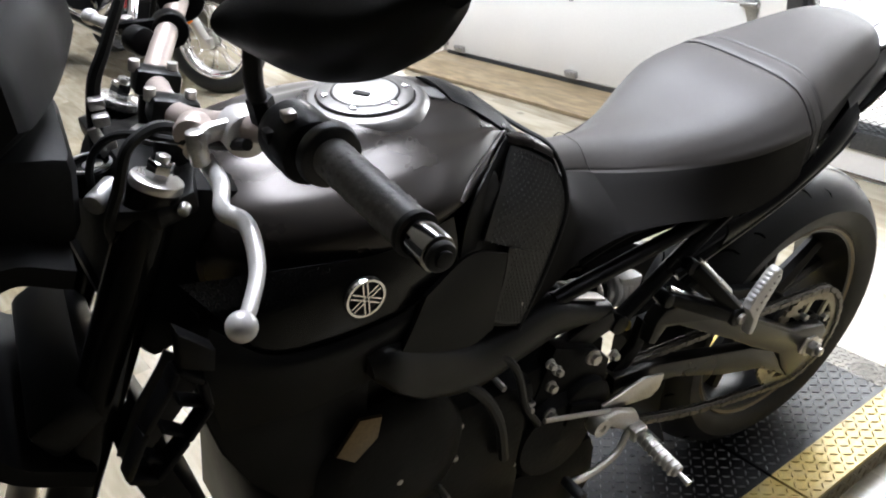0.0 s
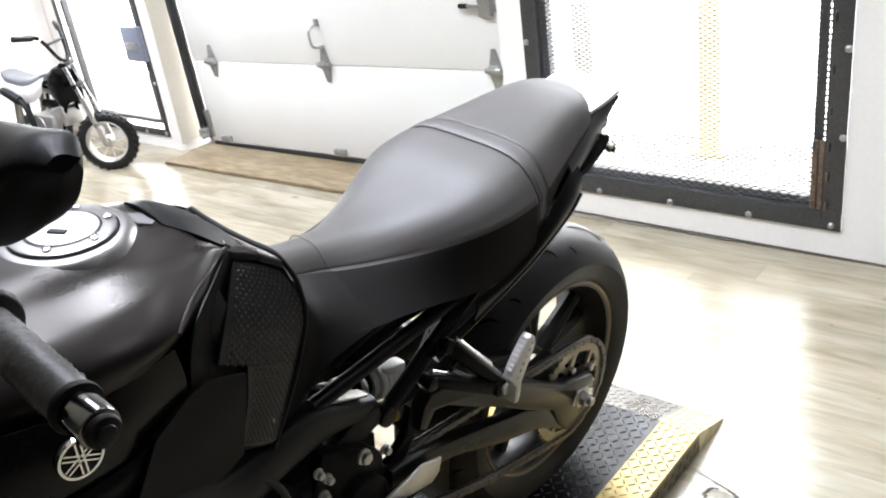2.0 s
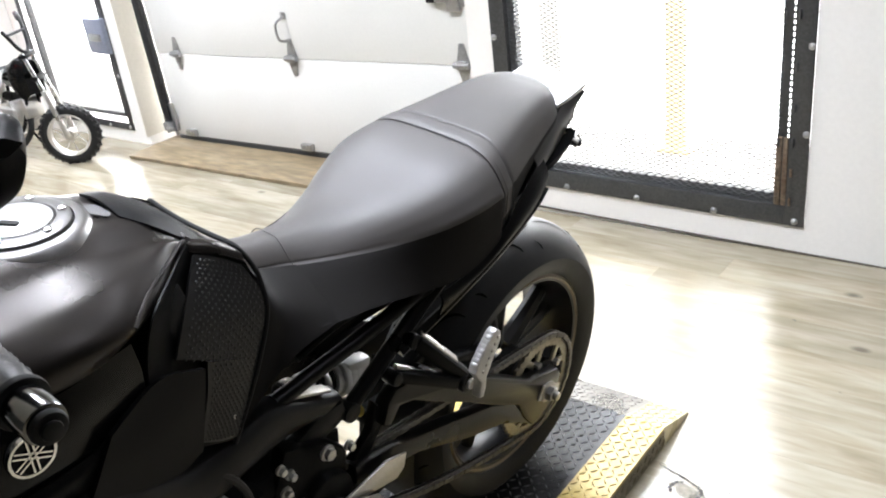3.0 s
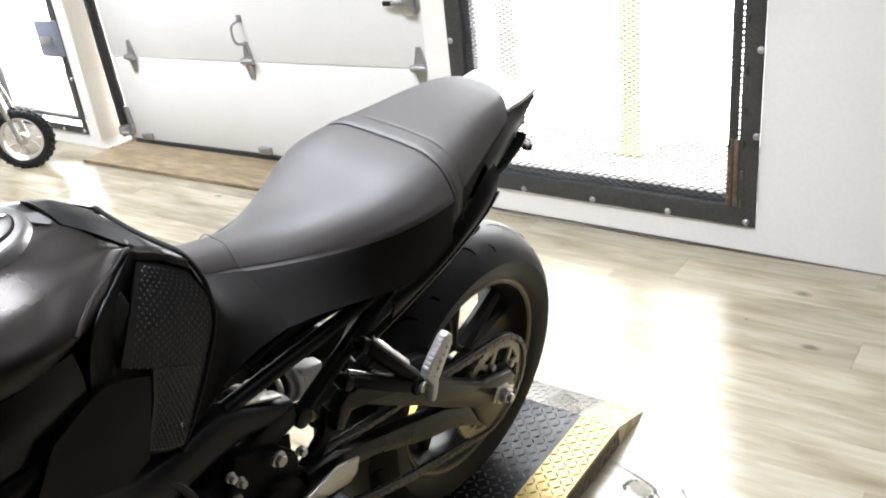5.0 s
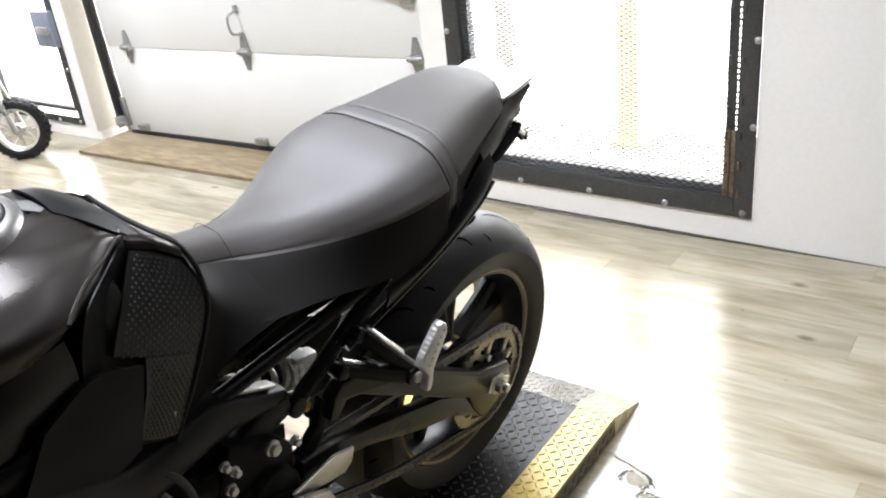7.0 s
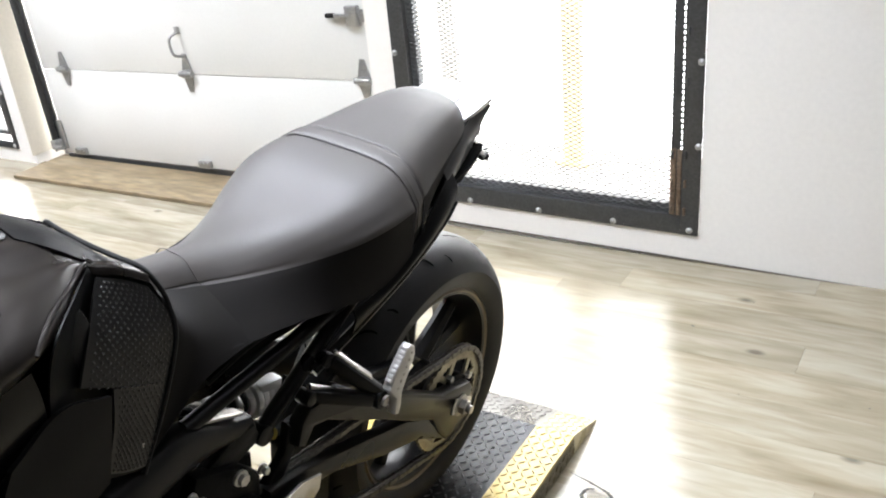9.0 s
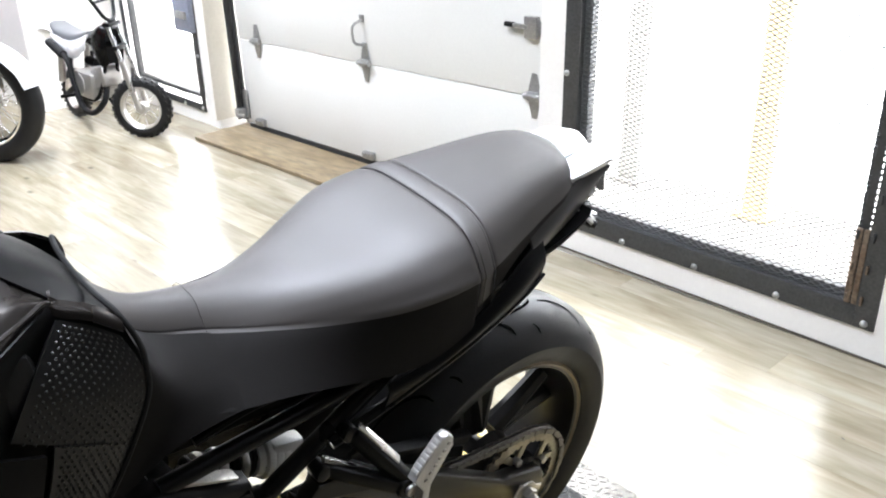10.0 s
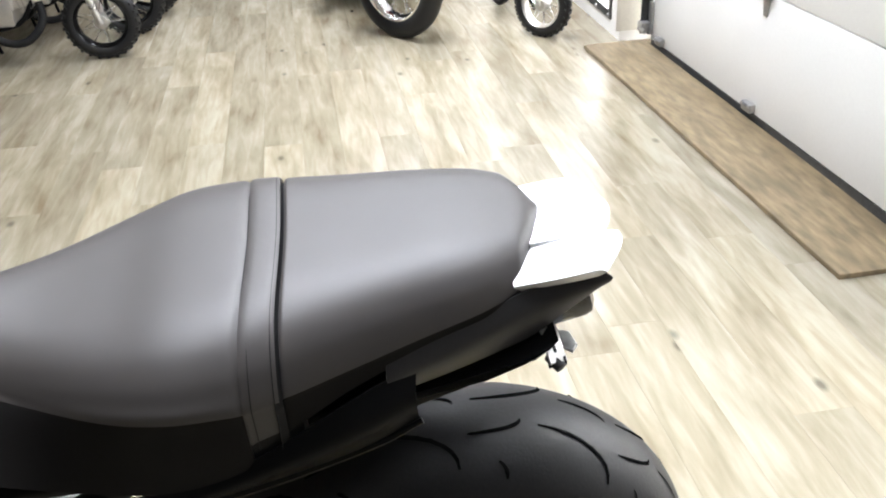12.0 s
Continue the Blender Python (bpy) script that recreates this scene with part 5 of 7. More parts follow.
CREST = [(0.084, -0.748, 1.030), (0.090, -0.757, 1.037), (0.107, -0.781, 1.0365), (0.126, -0.805, 1.039), (0.152, -0.842, 1.039), (0.173, -0.870, 1.033), (0.184, -0.886, 1.025)]
part("tank_trim", tube(B(), [(0.147, -0.745, 0.728), (0.136, -0.692, 0.802), (0.124, -0.655, 0.868), (0.114, -0.650, 0.905), (0.105, -0.652, 0.930), (0.090, -0.664, 0.960), (0.050, -0.672, 0.966), (0.000, -0.674, 0.966), (-0.050, -0.672, 0.966), (-0.090, -0.664, 0.960), (-0.105, -0.652, 0.930), (-0.114, -0.650, 0.905), (-0.124, -0.655, 0.868), (-0.136, -0.692, 0.802), (-0.147, -0.745, 0.728)], 0.0034, 8, 5), M_SEAL, bike)
# a rubber pad in each knee recess: a wide upper patch that steps down to a narrow strip
LIP = [(0.076, -0.724, 0.992), (0.083, -0.722, 0.984), (0.091, -0.694, 0.972), (0.098, -0.664, 0.950)]
PAD = ([[(0.089, -0.724, 0.978), (0.094, -0.695, 0.962), (0.099, -0.668, 0.941)], [(0.104, -0.745, 0.958), (0.109, -0.700, 0.930), (0.112, -0.655, 0.905)],
        [(0.118, -0.764, 0.937), (0.122, -0.712, 0.900), (0.121, -0.658, 0.870)], [(0.128, -0.782, 0.913), (0.128, -0.724, 0.876), (0.125, -0.668, 0.846)], [(0.135, -0.797, 0.890), (0.134, -0.736, 0.852), (0.129, -0.682, 0.822)]],
       [[(0.138, -0.760, 0.866), (0.135, -0.722, 0.845), (0.129, -0.682, 0.822)], [(0.144, -0.770, 0.830), (0.141, -0.738, 0.811), (0.134, -0.700, 0.793)],
        [(0.148, -0.782, 0.800), (0.146, -0.752, 0.782), (0.139, -0.718, 0.764)], [(0.151, -0.794, 0.770), (0.149, -0.768, 0.752), (0.144, -0.738, 0.736)]])
for s in (1, -1):
    part("tank_crease", tube(B(), [(s * (x - 0.001), y, z - 0.001) for x, y, z in CREST], 0.0028, 8, 5), M_TANK, tank)
    part("recess_lip", skin(B(), [[(s * (x + dx), y + dy, z + dz) for x, y, z in LIP] for dx, dy, dz in ((-0.010, 0.002, 0.004), (-0.001, 0.0, 0.002), (0.004, -0.001, -0.006))], 4, 5, 0.003), M_TANK, bike)
    bm = B()
    skin(bm, [[(s * x, y, z) for x, y, z in row] for row in (
        [(0.076, -0.722, 0.990), (0.080, -0.710, 0.982), (0.088, -0.690, 0.968), (0.094, -0.662, 0.948)],
        [(0.118, -0.770, 0.990), (0.098, -0.748, 0.956), (0.103, -0.702, 0.932), (0.106, -0.652, 0.905)],
        [(0.162, -0.825, 0.985), (0.112, -0.770, 0.934), (0.117, -0.714, 0.900), (0.116, -0.655, 0.868)],
        [(0.162, -0.842, 0.945), (0.130, -0.800, 0.888), (0.129, -0.740, 0.852), (0.124, -0.685, 0.818)],
        [(0.156, -0.848, 0.880), (0.138, -0.802, 0.840), (0.138, -0.752, 0.806), (0.133, -0.706, 0.780)],
        [(0.154, -0.850, 0.790), (0.146, -0.810, 0.765), (0.144, -0.776, 0.748), (0.139, -0.742, 0.728)])], 6, 6, 0.002)
    part("knee_recess", bm, M_GREYPANEL, bike)
    bm = B()
    for rows in PAD:
        skin(bm, [[(s * (x + 0.003), y, z) for x, y, z in row] for row in rows], 6, 8, 0.004)
    pad = part("knee_pad", bm, M_PAD, bike, "textured black rubber knee pad")
    # raised diamonds of the pad
    v, fc = [], []
    for rows, across, down, j0, j1 in ((PAD[0], 6, 6, 1, 0), (PAD[1], 5, 7, 0, 1)):
        fine = [curve_points([Vector((s * (x + 0.0035), y, z)) for x, y, z in row], across) for row in rows]
        cols = [curve_points([r[k] for r in fine], down) for k in range(len(fine[0]))]
        for i in range(1, len(cols) - 1):
            for j in range(j0, len(cols[0]) - j1):
                c = cols[i][j]
                du, dv = (cols[i + 1][j] - c) * 0.5, (cols[i][j + 1] - c if j + 1 < len(cols[0]) else c - cols[i][j - 1]) * 0.5
                shift = du * (1.0 if j % 2 else 0.0)
                du, dv = du.normalized() * 0.0030, dv.normalized() * 0.0030
                out = du.cross(dv).normalized()
                if out.x * s < 0:
                    out = -out
                b = len(v)
                mid = c + shift + out * 0.0004
                v += [mid - du * 0.75, mid - dv * 0.75, mid + du * 0.75, mid + dv * 0.75, mid + out * 0.0013]
                fc += [(b, b + 1, b + 4), (b + 1, b + 2, b + 4), (b + 2, b + 3, b + 4), (b + 3, b, b + 4)]
    me = bpy.data.meshes.new("pad_relief")
    me.from_pydata([tuple(q) for q in v], [], fc)
    me.materials.append(M_PAD)
    ob = new("pad_relief", me)
    ob.parent = pad
    ob["kind"] = "stuff"
    # side panels with the round badge
    bm = B()
    skin(bm, [[(s * x, y, z) for x, y, z in row] for row in (
        [(0.135, -1.215, 1.015), (0.182, -1.115, 1.022), (0.192, -0.995, 1.003), (0.172, -0.890, 1.000)],
        [(0.168, -1.200, 1.000), (0.198, -1.115, 0.985), (0.201, -0.995, 0.966), (0.172, -0.885, 0.966)],
        [(0.180, -1.190, 0.985), (0.200, -1.125, 0.950), (0.199, -0.995, 0.935), (0.172, -0.885, 0.935)],
        [(0.184, -1.185, 0.975), (0.198, -1.135, 0.925), (0.196, -0.990, 0.908), (0.172, -0.895, 0.912)])], 6, 6, 0.004)
    part("tank_side_panel", bm, M_PANEL, tank, "satin black tank side panel")
    bm = B()
    skin(bm, [[(s * x, y, z) for x, y, z in row] for row in (
        [(0.185, -0.915, 0.890), (0.159, -0.838, 0.899), (0.146, -0.772, 0.868)],
        [(0.192, -0.938, 0.860), (0.170, -0.848, 0.842), (0.153, -0.786, 0.822)],
        [(0.192, -0.955, 0.830), (0.170, -0.852, 0.770), (0.159, -0.802, 0.768)])], 6, 6, 0.006)
    part("lower_side_panel", bm, M_GREYPANEL, bike)
    part("panel_rivet", cyl(B(), (s * 0.140, -0.741, 0.769), (s * 0.147, -0.741, 0.769), 0.0045, seg=10, bevel=0.001), M_STEEL, bike)
    bm = B()
    skin(bm, [[(s * x, y, z) for x, y, z in row] for row in (
        [(0.186, -1.205, 0.985), (0.203, -1.137, 0.926), (0.201, -0.990, 0.911), (0.176, -0.900, 0.920)],
        [(0.198, -1.225, 0.935), (0.209, -1.130, 0.902), (0.205, -0.995, 0.889), (0.179, -0.900, 0.897)],
        [(0.180, -1.215, 0.830), (0.186, -1.110, 0.810), (0.178, -1.000, 0.810), (0.166, -0.930, 0.830)])], 6, 6, 0.004)
    part("radiator_panel", bm, M_PLASTIC, tank)
    # air scoop
    scoop = part("air_scoop", plate(B(), [(-1.190, 0.979), (-1.158, 0.941), (-1.163, 0.916), (-1.195, 0.935)], s * 0.178, s * 0.202, 0.004), M_PLASTIC, bike, "ribbed black plastic air scoop")
    ring = [(-1.198, 0.935), (-1.177, 0.911), (-1.176, 0.875), (-1.205, 0.845), (-1.243, 0.810), (-1.269, 0.827), (-1.241, 0.877), (-1.208, 0.919)]
    part("scoop_back", plate(B(), ring, s * 0.160, s * 0.166, 0.002), M_SEAL, scoop)
    for a, b in zip(ring, ring[1:] + ring[:1]):
        part("scoop_rim", bar(B(), (s * 0.194, *a), (s * 0.194, *b), 0.024, 0.008, 0.003), M_PLASTIC, scoop)
    for a, b in (((-1.203, 0.892), (-1.177, 0.872)), ((-1.225, 0.866), (-1.198, 0.840)), ((-1.246, 0.838), (-1.224, 0.817))):
        part("scoop_rib", bar(B(), (s * 0.188, *a), (s * 0.188, *b), 0.020, 0.006, 0.002), M_PLASTIC, scoop)
    # badge: a plain ringed disc with three bars
    bc = Vector((s * 0.2045, -1.033, 0.963))
    badge = part("badge", lathe(B(), [(-0.003, 0.026), (0.0015, 0.026), (0.003, 0.0245), (0.003, 0.0215), (0.0016, 0.021), (0.0016, 0.0)], (0, 0, 0), "x", 40), M_SEAL, tank, "round black and chrome tank badge")
    badge.location = bc
    part("badge_ring", lathe(B(), [(0.0005, 0.0262), (0.0045, 0.0252), (0.0045, 0.0222), (0.0005, 0.0215)], (0, 0, 0), "x", 40, True), M_CHROME, badge)
    for k in range(3):
        a = math.pi * k / 3 + math.pi / 2
        bm = B()
        for e in (-0.0028, 0.0028):
            o = Vector((0, -math.sin(a), math.cos(a))) * e
            u = Vector((0, math.cos(a), math.sin(a))) * 0.021
            bar(bm, Vector((0.0035, 0, 0)) - u + o, Vector((0.0035, 0, 0)) + u + o, 0.002, 0.0022, 0.0, (1, 0, 0))
        part("badge_bar", bm, M_CHROME, badge)

# filler cap
CAP = Vector((0, -0.908, 1.094))
capm = Matrix.Translation(CAP) @ Matrix.Rotation(radians(-2), 4, "X")
collar = part("cap_collar", lathe(B(), [(-0.02, 0.096), (-0.001, 0.088), (0.004, 0.080), (0.004, 0.071), (-0.02, 0.071)], (0, 0, 0), "z", 64, True), M_TANKTOP, tank, "silver filler surround")
collar.matrix_basis = capm @ Matrix.Translation((0, 0, -0.002)) @ Matrix.Scale(0.90, 4)
part("cap_ring", lathe(B(), [(-0.01, 0.070), (0.008, 0.068), (0.010, 0.064), (0.010, 0.050), (0.008, 0.048), (-0.01, 0.048)], (0, 0, 0), "z", 64, True), M_TANKTOP, collar)
part("cap_disc", lathe(B(), [(0.004, 0.047), (0.011, 0.046), (0.013, 0.042), (0.0135, 0.0)], (0, 0, 0), "z", 48), M_GALV, collar, "bright polished filler cap disc")
for k in range(6):
    a = 2 * math.pi * k / 6 + 0.25
    c = Vector((0.058 * math.cos(a), 0.058 * math.sin(a), 0.009))
    part("cap_bolt", cyl(B(), c, c + Vector((0, 0, 0.005)), 0.0055, seg=12, bevel=0.0015), M_CHROME, collar)
part("key_flap", box(B(), (0.012, -0.012, 0.0145), (0.024, 0.010, 0.003), Matrix.Rotation(radians(35), 3, "Z"), 0.001), M_SEAL, collar)

decal = part("decal", plate(B(), [(-0.004, -0.836), (0.004, -0.811), (0.033, -0.809), (0.042, -0.818), (0.020, -0.838)], 0.0, 0.0006, 0.0, "z"), M_DECAL, tank, "grey decal on the tank")
decal.matrix_basis = Matrix.Translation((0, -0.825, 1.0835)) @ Matrix.Rotation(radians(-12), 4, "X") @ Matrix.Rotation(radians(2), 4, "Y") @ Matrix.Translation((0, 0.825, 0.0008))

# the tank with its cover and panels sits low between the spars
TANK_AT = Vector((0, -0.874, 1.011))
tank.matrix_basis = Matrix.Translation(TANK_AT + Vector((0, 0.0316, -0.0396))) @ Matrix.Scale(0.94, 4) @ Matrix.Translation(-TANK_AT)

# front end
AX = Vector((0, 0.43, 0.90)).normalized()         # fork direction, upwards
for s in (1, -1):
    top = Vector((0.113 * s, -1.162, 1.096))
    foot = Vector((0.113 * s, F_AXLE.y + 0.0, 0.30))
    d = (top - foot).normalized()
    fork = part("fork_leg", cyl(B(), foot + d * 0.40, top, 0.027, seg=28), M_PANEL, bike, "black upside-down fork leg")
    part("fork_lower", cyl(B(), foot, foot + d * 0.42, 0.0215, seg=24), M_SATIN, fork)
    part("fork_guard", cyl(B(), foot + d * 0.40, foot + d * 0.46, 0.030, seg=24, bevel=0.003), M_PANEL, fork)
    capf = part("fork_cap", cyl(B(), top, top + d * 0.010, 0.026, seg=28, bevel=0.002), M_SATIN, bike, "silver fork top cap with adjuster")
    part("cap_adjuster", cyl(B(), top + d * 0.010, top + d * 0.028, 0.013, seg=6, bevel=0.002), M_CHROME, capf)
    part("adjuster_screw", cyl(B(), top + d * 0.028, top + d * 0.034, 0.007, seg=12, bevel=0.001), M_SATIN, capf)
    for q in (-0.028, -0.045):
        part("lower_clamp_bolt", cyl(B(), (0.10 * s, -1.315, 0.865 + q), (0.118 * s, -1.318, 0.865 + q), 0.0085, seg=12, bevel=0.002), M_STEEL, bike)
clamp = part("top_clamp", plate(B(), [(-0.145, -1.168), (-0.125, -1.208), (-0.05, -1.200), (0.0, -1.212), (0.05, -1.200), (0.125, -1.208), (0.145, -1.168), (0.125, -1.128), (0.06, -1.115), (0, -1.11), (-0.06, -1.115), (-0.125, -1.128)], 1.064, 1.088, 0.005, "z"), M_FRAME, bike, "black fork top clamp")
part("lower_clamp", box(B(), (0, -1.30, 0.865), (0.28, 0.08, 0.05), Matrix.Rotation(radians(28), 3, "X"), 0.012), M_FRAME, bike)
part("stem_nut", cyl(B(), (0, -1.152, 1.086), (0, -1.144, 1.106), 0.02, seg=6, bevel=0.002), M_STEEL, clamp)
# ignition lock, its bracket screws
lock = part("ignition_lock", lathe(B(), [(-0.02, 0.026), (0.004, 0.026), (0.007, 0.0235), (0.007, 0.0195), (0.002, 0.018), (0.002, 0.0)], (0.028, -1.212, 1.090), "z", 36), M_PANEL, clamp, "black ignition lock with a bright ring")
part("lock_ring", lathe(B(), [(0.004, 0.0245), (0.0085, 0.0235), (0.0085, 0.0205), (0.004, 0.0195)], (0.028, -1.212, 1.090), "z", 36, True), M_GALV, lock)
part("lock_barrel", lathe(B(), [(0.0, 0.011), (0.0065, 0.0105), (0.0075, 0.008), (0.0075, 0.0)], (0.030, -1.209, 1.090), "z", 24), M_STEEL, lock)
part("key", box(B(), (0.018, -1.196, 1.112), (0.006, 0.012, 0.034), Matrix.Rotation(radians(14), 3, "X"), 0.002), M_ALLOY, lock)
part("clamp_bolt", cyl(B(), (0.062, -1.196, 1.084), (0.090, -1.221, 1.080), 0.0115, seg=20, bevel=0.003), M_GALV, clamp)
part("clamp_bolt", cyl(B(), (0.106, -1.196, 1.080), (0.113, -1.206, 1.077), 0.0085, seg=16, bevel=0.002), M_STEEL, clamp)
part("clamp_bolt", cyl(B(), (0.134, -1.140, 1.080), (0.143, -1.146, 1.077), 0.006, seg=14, bevel=0.002), M_STEEL, clamp)
BAR = [(0.05, -1.122, 1.139), (0.125, -1.098, 1.150), (0.205, -1.062, 1.168), (0.280, -1.038, 1.172), (0.418, -1.024, 1.167)]
part("handlebar", tube(B(), [(-x, y, z) for x, y, z in reversed(BAR)] + BAR, 0.0135, 16, 8), M_BARS, bike, "anodised tapered handlebar")
for s in (1, -1):
    riser = part("bar_riser", cyl(B(), (0.045 * s, -1.134, 1.08), (0.045 * s, -1.124, 1.128), 0.020, seg=16), M_FRAME, bike)
    part("riser_cap", box(B(), (0.045 * s, -1.122, 1.140), (0.034, 0.05, 0.03), Matrix.Rotation(radians(-20), 3, "X"), 0.007), M_FRAME, riser)
    for e in (-0.019, 0.019):
        part("riser_bolt", cyl(B(), (0.045 * s, -1.123 + e, 1.150 - e * 0.3), (0.045 * s, -1.120 + e, 1.163 - e * 0.3), 0.006, seg=12, bevel=0.001), M_ALLOY, riser)
    g0, g1 = Vector((0.286 * s, -1.0375, 1.172)), Vector((0.418 * s, -1.024, 1.167))
    d = (g1 - g0).normalized()
    grip = part("grip", cyl(B(), g0, g1, 0.0175, 0.0168, 24, 0.003), M_GRIP, bike, "worn black rubber grip")
    part("grip_flange", cyl(B(), g0 - d * 0.006, g0 + d * 0.004, 0.029, 0.027, 28, 0.002), M_RUBBER, grip)
    v, fc = [], []
    bm = B()
    side = d.orthogonal().normalized()
    up = d.cross(side)
    for i in range(9):
        for k in range(14):
            a = 2 * math.pi * (k + 0.5 * (i % 2)) / 14
            n = math.cos(a) * side + math.sin(a) * up
            c = g0 + d * (0.02 + 0.095 * i / 8) + n * 0.0172
            t = d.cross(n)
            q = [bm.verts.new(c + d * 0.0045), bm.verts.new(c + t * 0.003), bm.verts.new(c - d * 0.0045), bm.verts.new(c - t * 0.003), bm.verts.new(c + n * 0.001)]
            for m in range(4):
                bm.faces.new((q[m], q[(m + 1) % 4], q[4]))
    gr = part("grip_relief", bm, M_GRIP, grip)
    gr["kind"] = "stuff"
    end = part("bar_end", cyl(B(), g1, g1 + d * 0.006, 0.0185, seg=28, bevel=0.001), M_SEAL, bike, "polished dark bar-end weight")
    part("end_weight", cyl(B(), g1 + d * 0.006, g1 + d * 0.034, 0.0150, 0.0145, 28, 0.002), M_SMOKE, end)
    part("end_collar", cyl(B(), g1 + d * 0.034, g1 + d * 0.040, 0.0125, 0.0115, 24, 0.002), M_SEAL, end)
    part("end_screw", cyl(B(), g1 + d * 0.04, g1 + d * 0.043, 0.007, seg=12, bevel=0.001), M_SEAL, end)
    # switches and perch
    h = Vector((0.245 * s, -1.049, 1.171))
    sw = part("switch_housing", cyl(B(), h - d * 0.028, h + d * 0.028, 0.030, seg=20, bevel=0.006), M_PLASTIC, bike, "black switch housing")
    part("switch_button", box(B(), h + Vector((0, -0.025, 0.012)), (0.016, 0.012, 0.012), None, 0.003), M_PLASTIC, sw)
    part("switch_button", box(B(), h + Vector((0.01 * s, -0.010, 0.030)), (0.014, 0.012, 0.008), None, 0.002), M_STEEL, sw)
    pc = Vector((0.165 * s, -1.080, 1.156))
    perch = part("lever_perch", cyl(B(), pc - d * 0.016, pc + d * 0.016, 0.022, seg=20, bevel=0.004), M_LEVER if s > 0 else M_PLASTIC, bike, "silver cast lever perch" if s > 0 else "black master cylinder clamp")
    part("perch_arm", tube(B(), [pc + Vector((0, -0.012, 0.006)), pc + Vector((0.004 * s, -0.035, 0.006)), pc + Vector((0.02 * s, -0.05, 0.002))], 0.014, 10, flat=0.6), M_LEVER if s > 0 else M_PLASTIC, perch)
    part("lever_pivot", cyl(B(), pc + Vector((0.018 * s, -0.045, -0.014)), pc + Vector((0.018 * s, -0.045, 0.018)), 0.009, seg=14, bevel=0.002), M_STEEL, perch)
    part("perch_collar", cyl(B(), pc + Vector((-0.035 * s, -0.035, 0.0)), pc + Vector((-0.012 * s, -0.045, 0.0)), 0.017, seg=18, bevel=0.004), M_BARS if s > 0 else M_PLASTIC, perch)
    lv = [(0.165 * s, -1.118, 1.135), (0.209 * s, -1.116, 1.131), (0.245 * s, -1.124, 1.126), (0.275 * s, -1.112, 1.123), (0.330 * s, -1.120, 1.117), (0.375 * s, -1.138, 1.116), (0.392 * s, -1.147, 1.117)]
    lev = part("clutch_lever" if s > 0 else "brake_lever", tube(B(), lv, 0.0092, 10, 8, r_end=0.0075, flat=0.75), M_LEVER, bike, "silver aluminium hand lever with ball end")
    bm = B()
    bmesh.ops.create_uvsphere(bm, u_segments=20, v_segments=14, radius=0.0118, matrix=Matrix.Translation((0.400 * s, -1.151, 1.118)))
    part("lever_ball", bm, M_LEVER, lev)
    # mirrors
    st = part("mirror", tube(B(), [(0.201 * s, -1.066, 1.180), (0.206 * s, -1.072, 1.215), (0.216 * s, -1.068, 1.265)], 0.0085, 10), M_SEAL, bike, "black rear-view mirror on a stem")
    part("stem_base", cyl(B(), (0.200 * s, -1.066, 1.176), (0.203 * s, -1.069, 1.200), 0.012, seg=6, bevel=0.001), M_PLASTIC, st)
    bm = B()
    rings = []
    for x, yf, yb, z0, z1 in ((0.202, -1.096, -1.066, 1.250, 1.286), (0.228, -1.086, -1.034, 1.238, 1.306), (0.278, -1.074, -1.014, 1.236, 1.324), (0.335, -1.052, -0.994, 1.250, 1.332), (0.385, -1.034, -0.982, 1.278, 1.337), (0.425, -1.018, -0.982, 1.312, 1.346), (0.450, -1.006, -0.990, 1.330, 1.341)):
        zm = (z0 + z1) / 2
        rings.append([(s * (x + 0.0), yb, z0 + 0.004), (s * x, (yf + yb) / 2, z0), (s * x, yf, zm - (z1 - z0) * 0.18), (s * x, yf, zm + (z1 - z0) * 0.2), (s * x, (yf + yb) / 2, z1), (s * x, yb, z1 - 0.004), (s * x, yb + 0.002, zm), (s * x, yb, z0 + 0.004)])
    skin(bm, rings, 6, 4, cap=True)
    part("mirror_shell", bm, M_PLASTIC, st)
# cables, instrument, headlight
part("clutch_cable", tube(B(), [(0.15, -1.128, 1.150), (0.10, -1.185, 1.150), (0.06, -1.215, 1.10), (0.03, -1.21, 1.00)], 0.0042, 8), M_SEAL, bike)
part("brake_hose", tube(B(), [(0.0, -1.205, 1.05), (0.0, -1.190, 1.155), (0.0, -1.168, 1.20), (-0.01, -1.138, 1.25), (-0.04, -1.105, 1.31)], 0.0085, 8, r_end=0.0045), M_SEAL, bike)
part("switch_cable", tube(B(), [(0.200, -1.085, 1.158), (0.140, -1.108, 1.140), (0.119, -1.126, 1.148), (0.124, -1.150, 1.160), (0.130, -1.179, 1.148), (0.130, -1.195, 1.112), (0.118, -1.212, 1.065), (0.06, -1.20, 0.99)], 0.0058, 8), M_SEAL, bike)
EDGE = ((0.122, -1.262, 1.180), (0.100, -1.247, 1.176), (0.020, -1.222, 1.174), (-0.060, -1.202, 1.178), (-0.105, -1.186, 1.196))
METER = ((0.0, 0.0), (-0.045, -0.024), (-0.085, 0.010), (-0.082, 0.085), (-0.030, 0.098), (-0.004, 0.060), (0.0, 0.0))
bm = B()
skin(bm, [[(x, y + dy, z + dz) for dy, dz in METER] for x, y, z in EDGE], 4, 3, cap=True)
meter = part("instrument", bm, M_PLASTIC, bike, "dark glossy instrument unit")
bm = B()
skin(bm, [[(x, y + dy, z + dz) for dy, dz in ((-0.080, 0.0885), (-0.055, 0.0975), (-0.033, 0.1005))] for x, y, z in EDGE[1:4]], 3, 3, 0.002)
part("display", bm, M_GLASS, meter)
